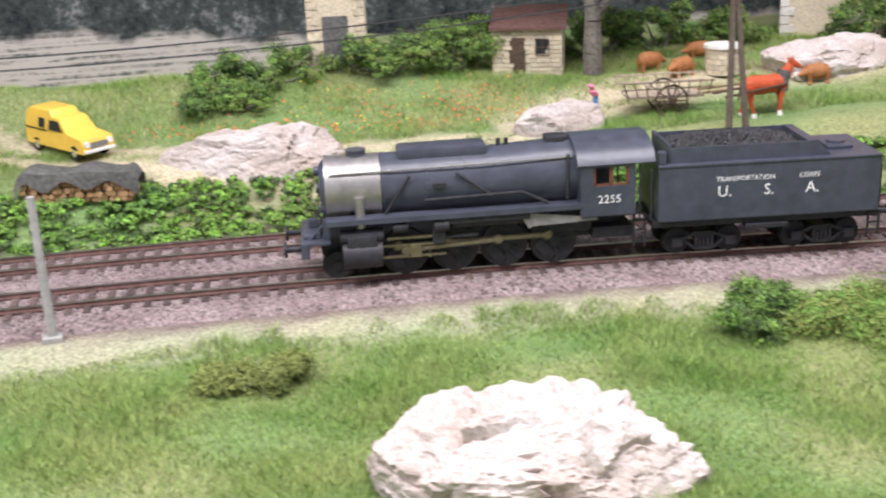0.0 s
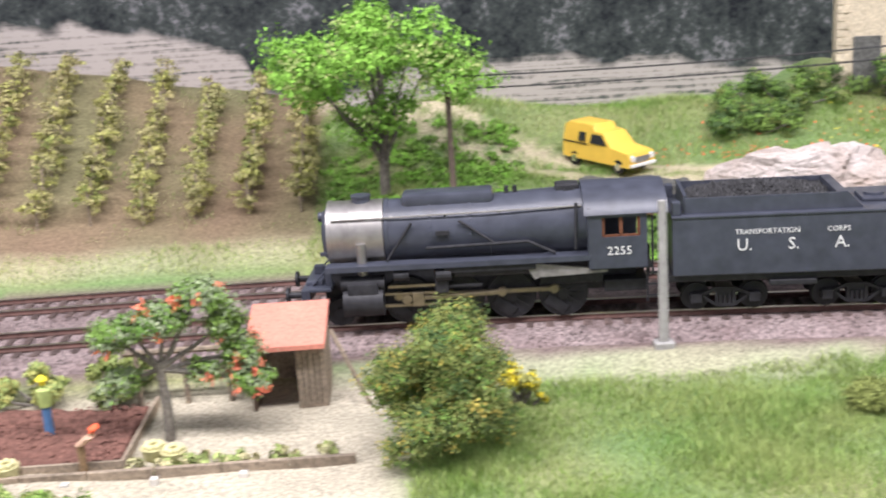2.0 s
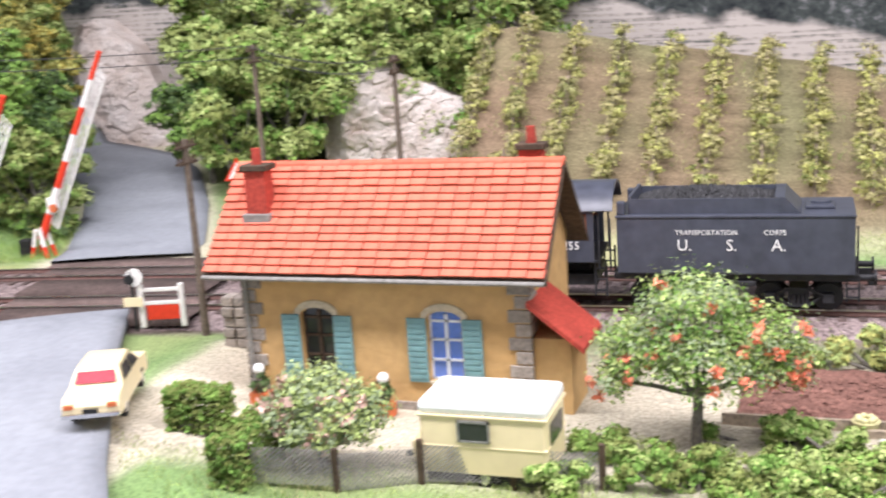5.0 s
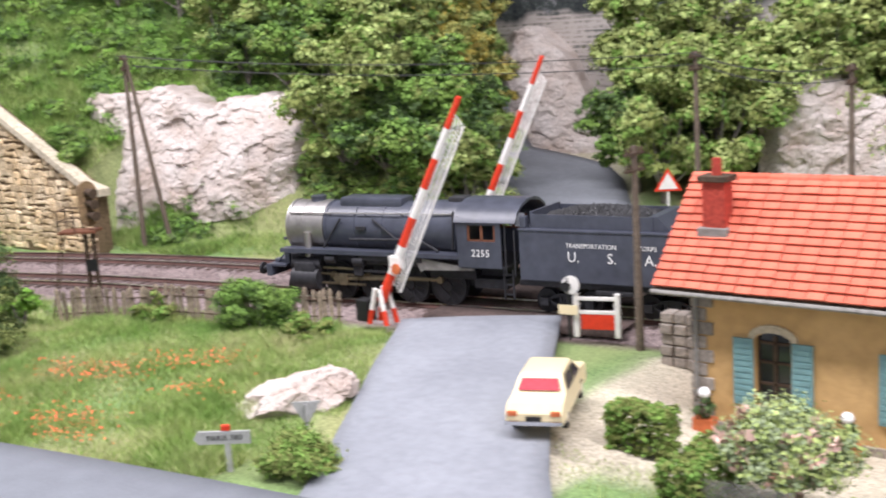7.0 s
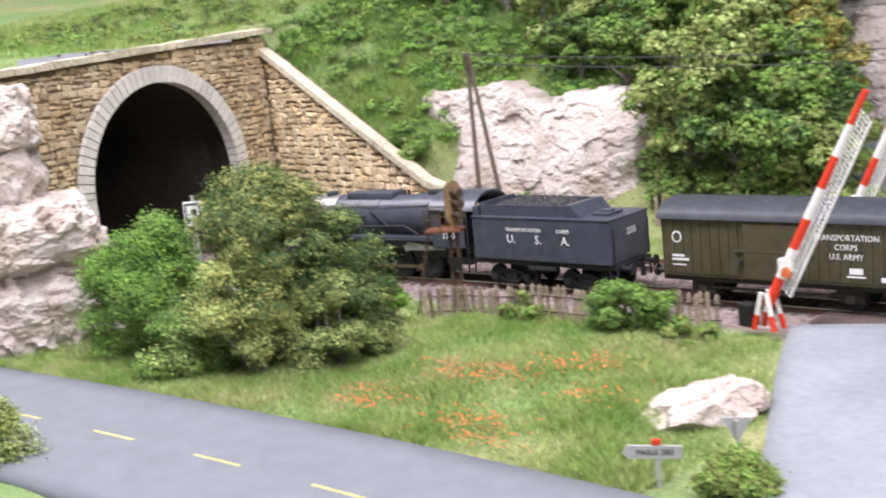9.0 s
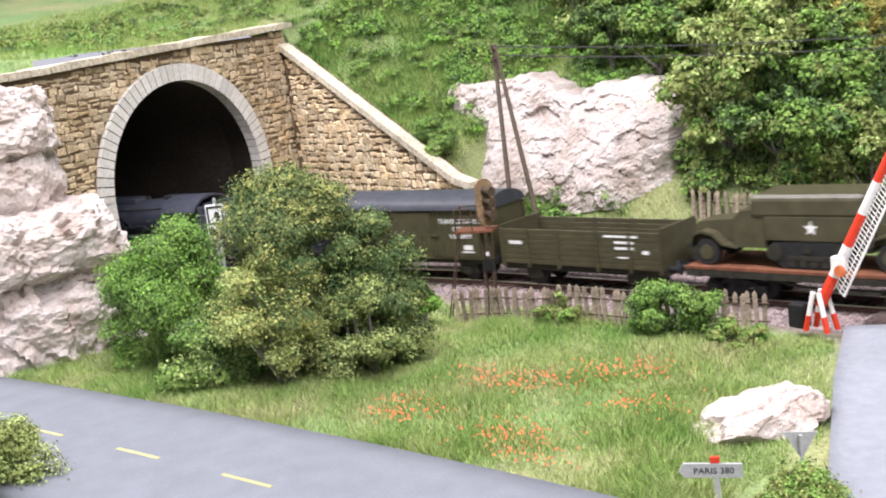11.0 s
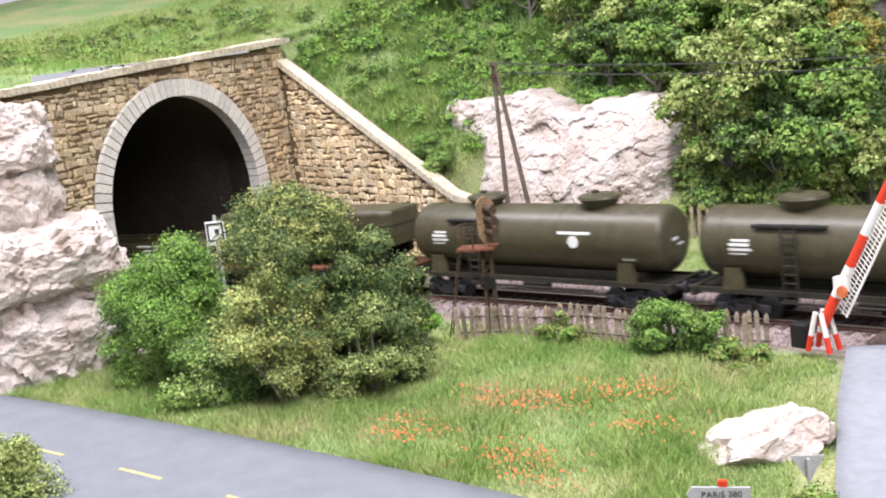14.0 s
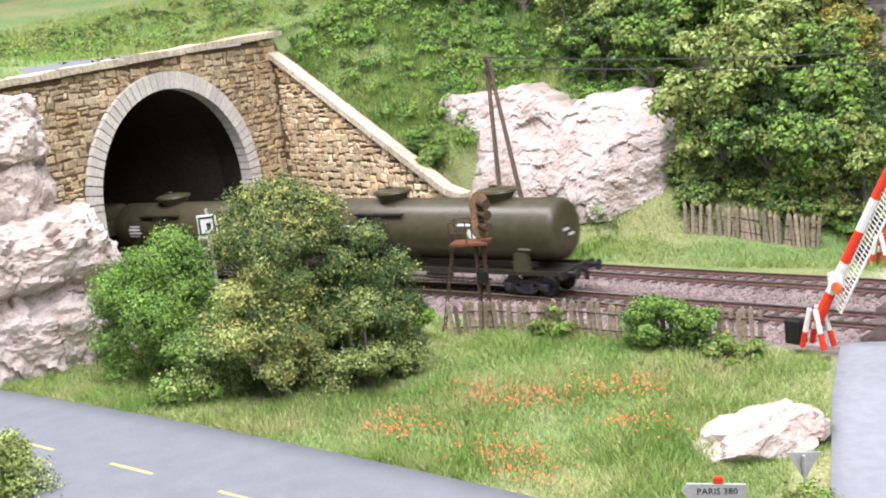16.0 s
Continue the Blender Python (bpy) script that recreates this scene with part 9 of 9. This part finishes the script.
    k = (y > yt(x) + 9.2) & (y < yt(x) + 18.6) & (np.sin(x * 1.3 + 2 * np.sin(y)) * np.cos(y * 1.1 + x * 0.5) > 0.15)
    blades("vineyard_weeds", x[k], y[k], height(x[k], y[k]), 0.28, 0.02, ["leaf_olive", "straw", "leaf_mid"], "sparse weeds between the vine rows", seed=13)
    # leafy bank along the far side of the track
    x = r.uniform(19, 62, 900)
    v = r.uniform(6.0, 7.6, 900)
    blobs = [(a, yt(a) + b, hz(a, yt(a) + b) + 0.12, 0.42, 0.36, 0.24) for a, b in zip(x, v)]
    leaves("bank_plants", blobs, 70000, 0.11, ["leaf_mid", "leaf_bright", "leaf_dark"], None, "leafy green plants covering the bank", "undergrowth", "stuff", 71, weights=[4, 1, 2])
    x = r.uniform(18.2, 26, 170)
    v = r.uniform(8.0, 14, 170)
    blobs = [(a, yt(a) + b, hz(a, yt(a) + b) + 0.05, 0.55, 0.55, 0.18) for a, b in zip(x, v)]
    leaves("slope_plants", blobs, 17000, 0.10, ["leaf_bright", "leaf_mid"], None, "bright green plants below the young tree", "undergrowth", "stuff", 72)
    x = r.uniform(-38, -25, 130)
    v = r.uniform(11.2, 12.8, 130)
    blobs = [(a, yt(a) + b, hz(a, yt(a) + b) + 0.5, 0.7, 0.6, 0.6) for a, b in zip(x, v) if lane_dist(a, yt(a) + b) > 4.2]
    leaves("fence_shrubs", blobs, 26000, 0.14, ["leaf_mid", "leaf_dark", "leaf_olive"], None, "green shrubs under the trees behind the fence", "undergrowth", "stuff", 74)
    # bushes spilling over the wing wall and portal
    x = r.uniform(-66, -41, 330)
    y = 1.6 + 11 * r.random(330) ** 0.6
    blobs = [(a, b, hz(a, b) + 0.3, 0.75, 0.75, 0.5) for a, b in zip(x, y)]
    leaves("slope_shrubs", blobs, 60000, 0.12, ["leaf_mid", "leaf_dark", "leaf_bright"], None, "green shrubs above the wing wall", "undergrowth", "stuff", 73, weights=[6, 3, 1])
    x, y = r.uniform(-84, -61, 170), r.uniform(-26, 8, 170)
    blobs = [(a, b, hz(a, b) + 0.2, 0.8, 0.8, 0.4) for a, b in zip(x, y) if portal_uv(a, b)[1] > 2.2]
    leaves("hilltop_shrubs", blobs, 26000, 0.12, ["leaf_mid", "leaf_olive", "leaf_dark"], None, "low shrubs scattered over the hill above the tunnel", "undergrowth", "stuff", 76)
    x, y = r.uniform(2.5, 14.0, 120), r.uniform(-13.6, -10.2, 120)
    blobs = [(a, b, hz(a, b) + 0.25, 0.5, 0.45, 0.35) for a, b in zip(x, y) if a > 3.5 - 2 * (b + 11)]
    leaves("yard_weeds", blobs, 17000, 0.10, ["leaf_mid", "leaf_lime", "leaf_olive"], None, "tangled green weeds in front of the garden", "undergrowth", "stuff", 77)
    # poppies in the meadow, and dots of colour in the pasture
    def dots(name, cx, cy, s, n, key, size, label, hgt=0.45):
        x, y = np.concatenate([r.normal(a, s, n) for a in cx]), np.concatenate([r.normal(b, s * 0.7, n) for b in cy])
        k = free(x, y)
        x, y = x[k], y[k]
        pebbles(name, x, y, height(x, y) + hgt * r.uniform(0.5, 1.1, len(x)), r.uniform(0.6, 1.3, len(x)) * size, M[key], label, r, "flowers")
    dots("poppies", [-28.2, -27.4, -26.9, -28.0, -23.8, -21.5, -21.6, -23.7, -24.6, -22.4, -25.4], [-18.9, -18.5, -14.8, -15.3, -18.5, -19.4, -14.5, -11.4, -12.5, -18.1, -14.2], 0.75, 58, "flower_red", 0.043, "red poppies in the meadow grass")
    dots("pasture_flowers", [38, 41, 44, 47, 35], [9.5, 10.5, 9.6, 10.2, 10.6], 1.6, 70, "flower_red", 0.06, "red flowers in the pasture", 0.3)
    dots("buttercups", [40, 43, 47, 51], [9, 11, 8.6, 8.6], 1.8, 40, "flower_yellow", 0.05, "yellow flowers in the grass", 0.3)


ground()
roads()
backdrop()
build_train()
house()
saloon()
delivery_van()
caravan()
barrier(-21.4, -5.67, -17.7, -5.03, 8.2)
barrier(-25.6, 5.63, -21.7, 6.35, 9.1)
crossing_gate()
light_signal()
picket_fence((-35.5, -10.1), (-23.6, -5.5), hz, "weathered picket fence in front of the track", 0.25, 1.6, group="picket fences")
picket_fence((-36.4, 5.9), (-29.2, 6.7), hz, "weathered picket fence behind the tracks", 0.22, 1.75, group="picket fences")
P1 = telegraph_pole(-44.8, 1.3, 10.6, 2, 1.6, 2, 35, z=-0.3)
P2 = telegraph_pole(-16.6, 10.9, 8.6)
P3 = telegraph_pole(-9.7, 11.0, 8.0)
P4 = telegraph_pole(23.3, 7.2, 6.4)
P5 = telegraph_pole(55.4, 3.6, 7.0, 2, 0.8, 2, -10)
P6 = telegraph_pole(-11.75, -3.6, 6.7, z=-0.3)
for a, b in ((P1, P2), (P2, P3), (P4, P5)):
    wires(a, b)
concrete_mast()
transformer_tower()
stone_hut()
farm_building()
cart()
quadruped("horse", 57.9, 5.3, 5, 2.9, 1.9, M["horse"], "chestnut cart horse in harness on the farm track", "horse")
for x, y, a in ((55.4, 11.2, 10), (56.5, 10.0, 200), (58.9, 13.0, 170), (62.0, 7.8, 175)):
    quadruped("pig", x, y, a, 1.5, 0.95, M["animal"], "brown pig foraging near the hut", "pig", "pigs")
well()
figure(51.0, 6.9, hz(51, 6.9) + 0.3, 200, "pink", "blue", "pink", "figurine in pink seated on the boulder", 0.3)
wood_pile()
garden_shed()
garden()
yard_things()
track_board()
road_signs()
greenery()
tracks()
tunnel()
motions()
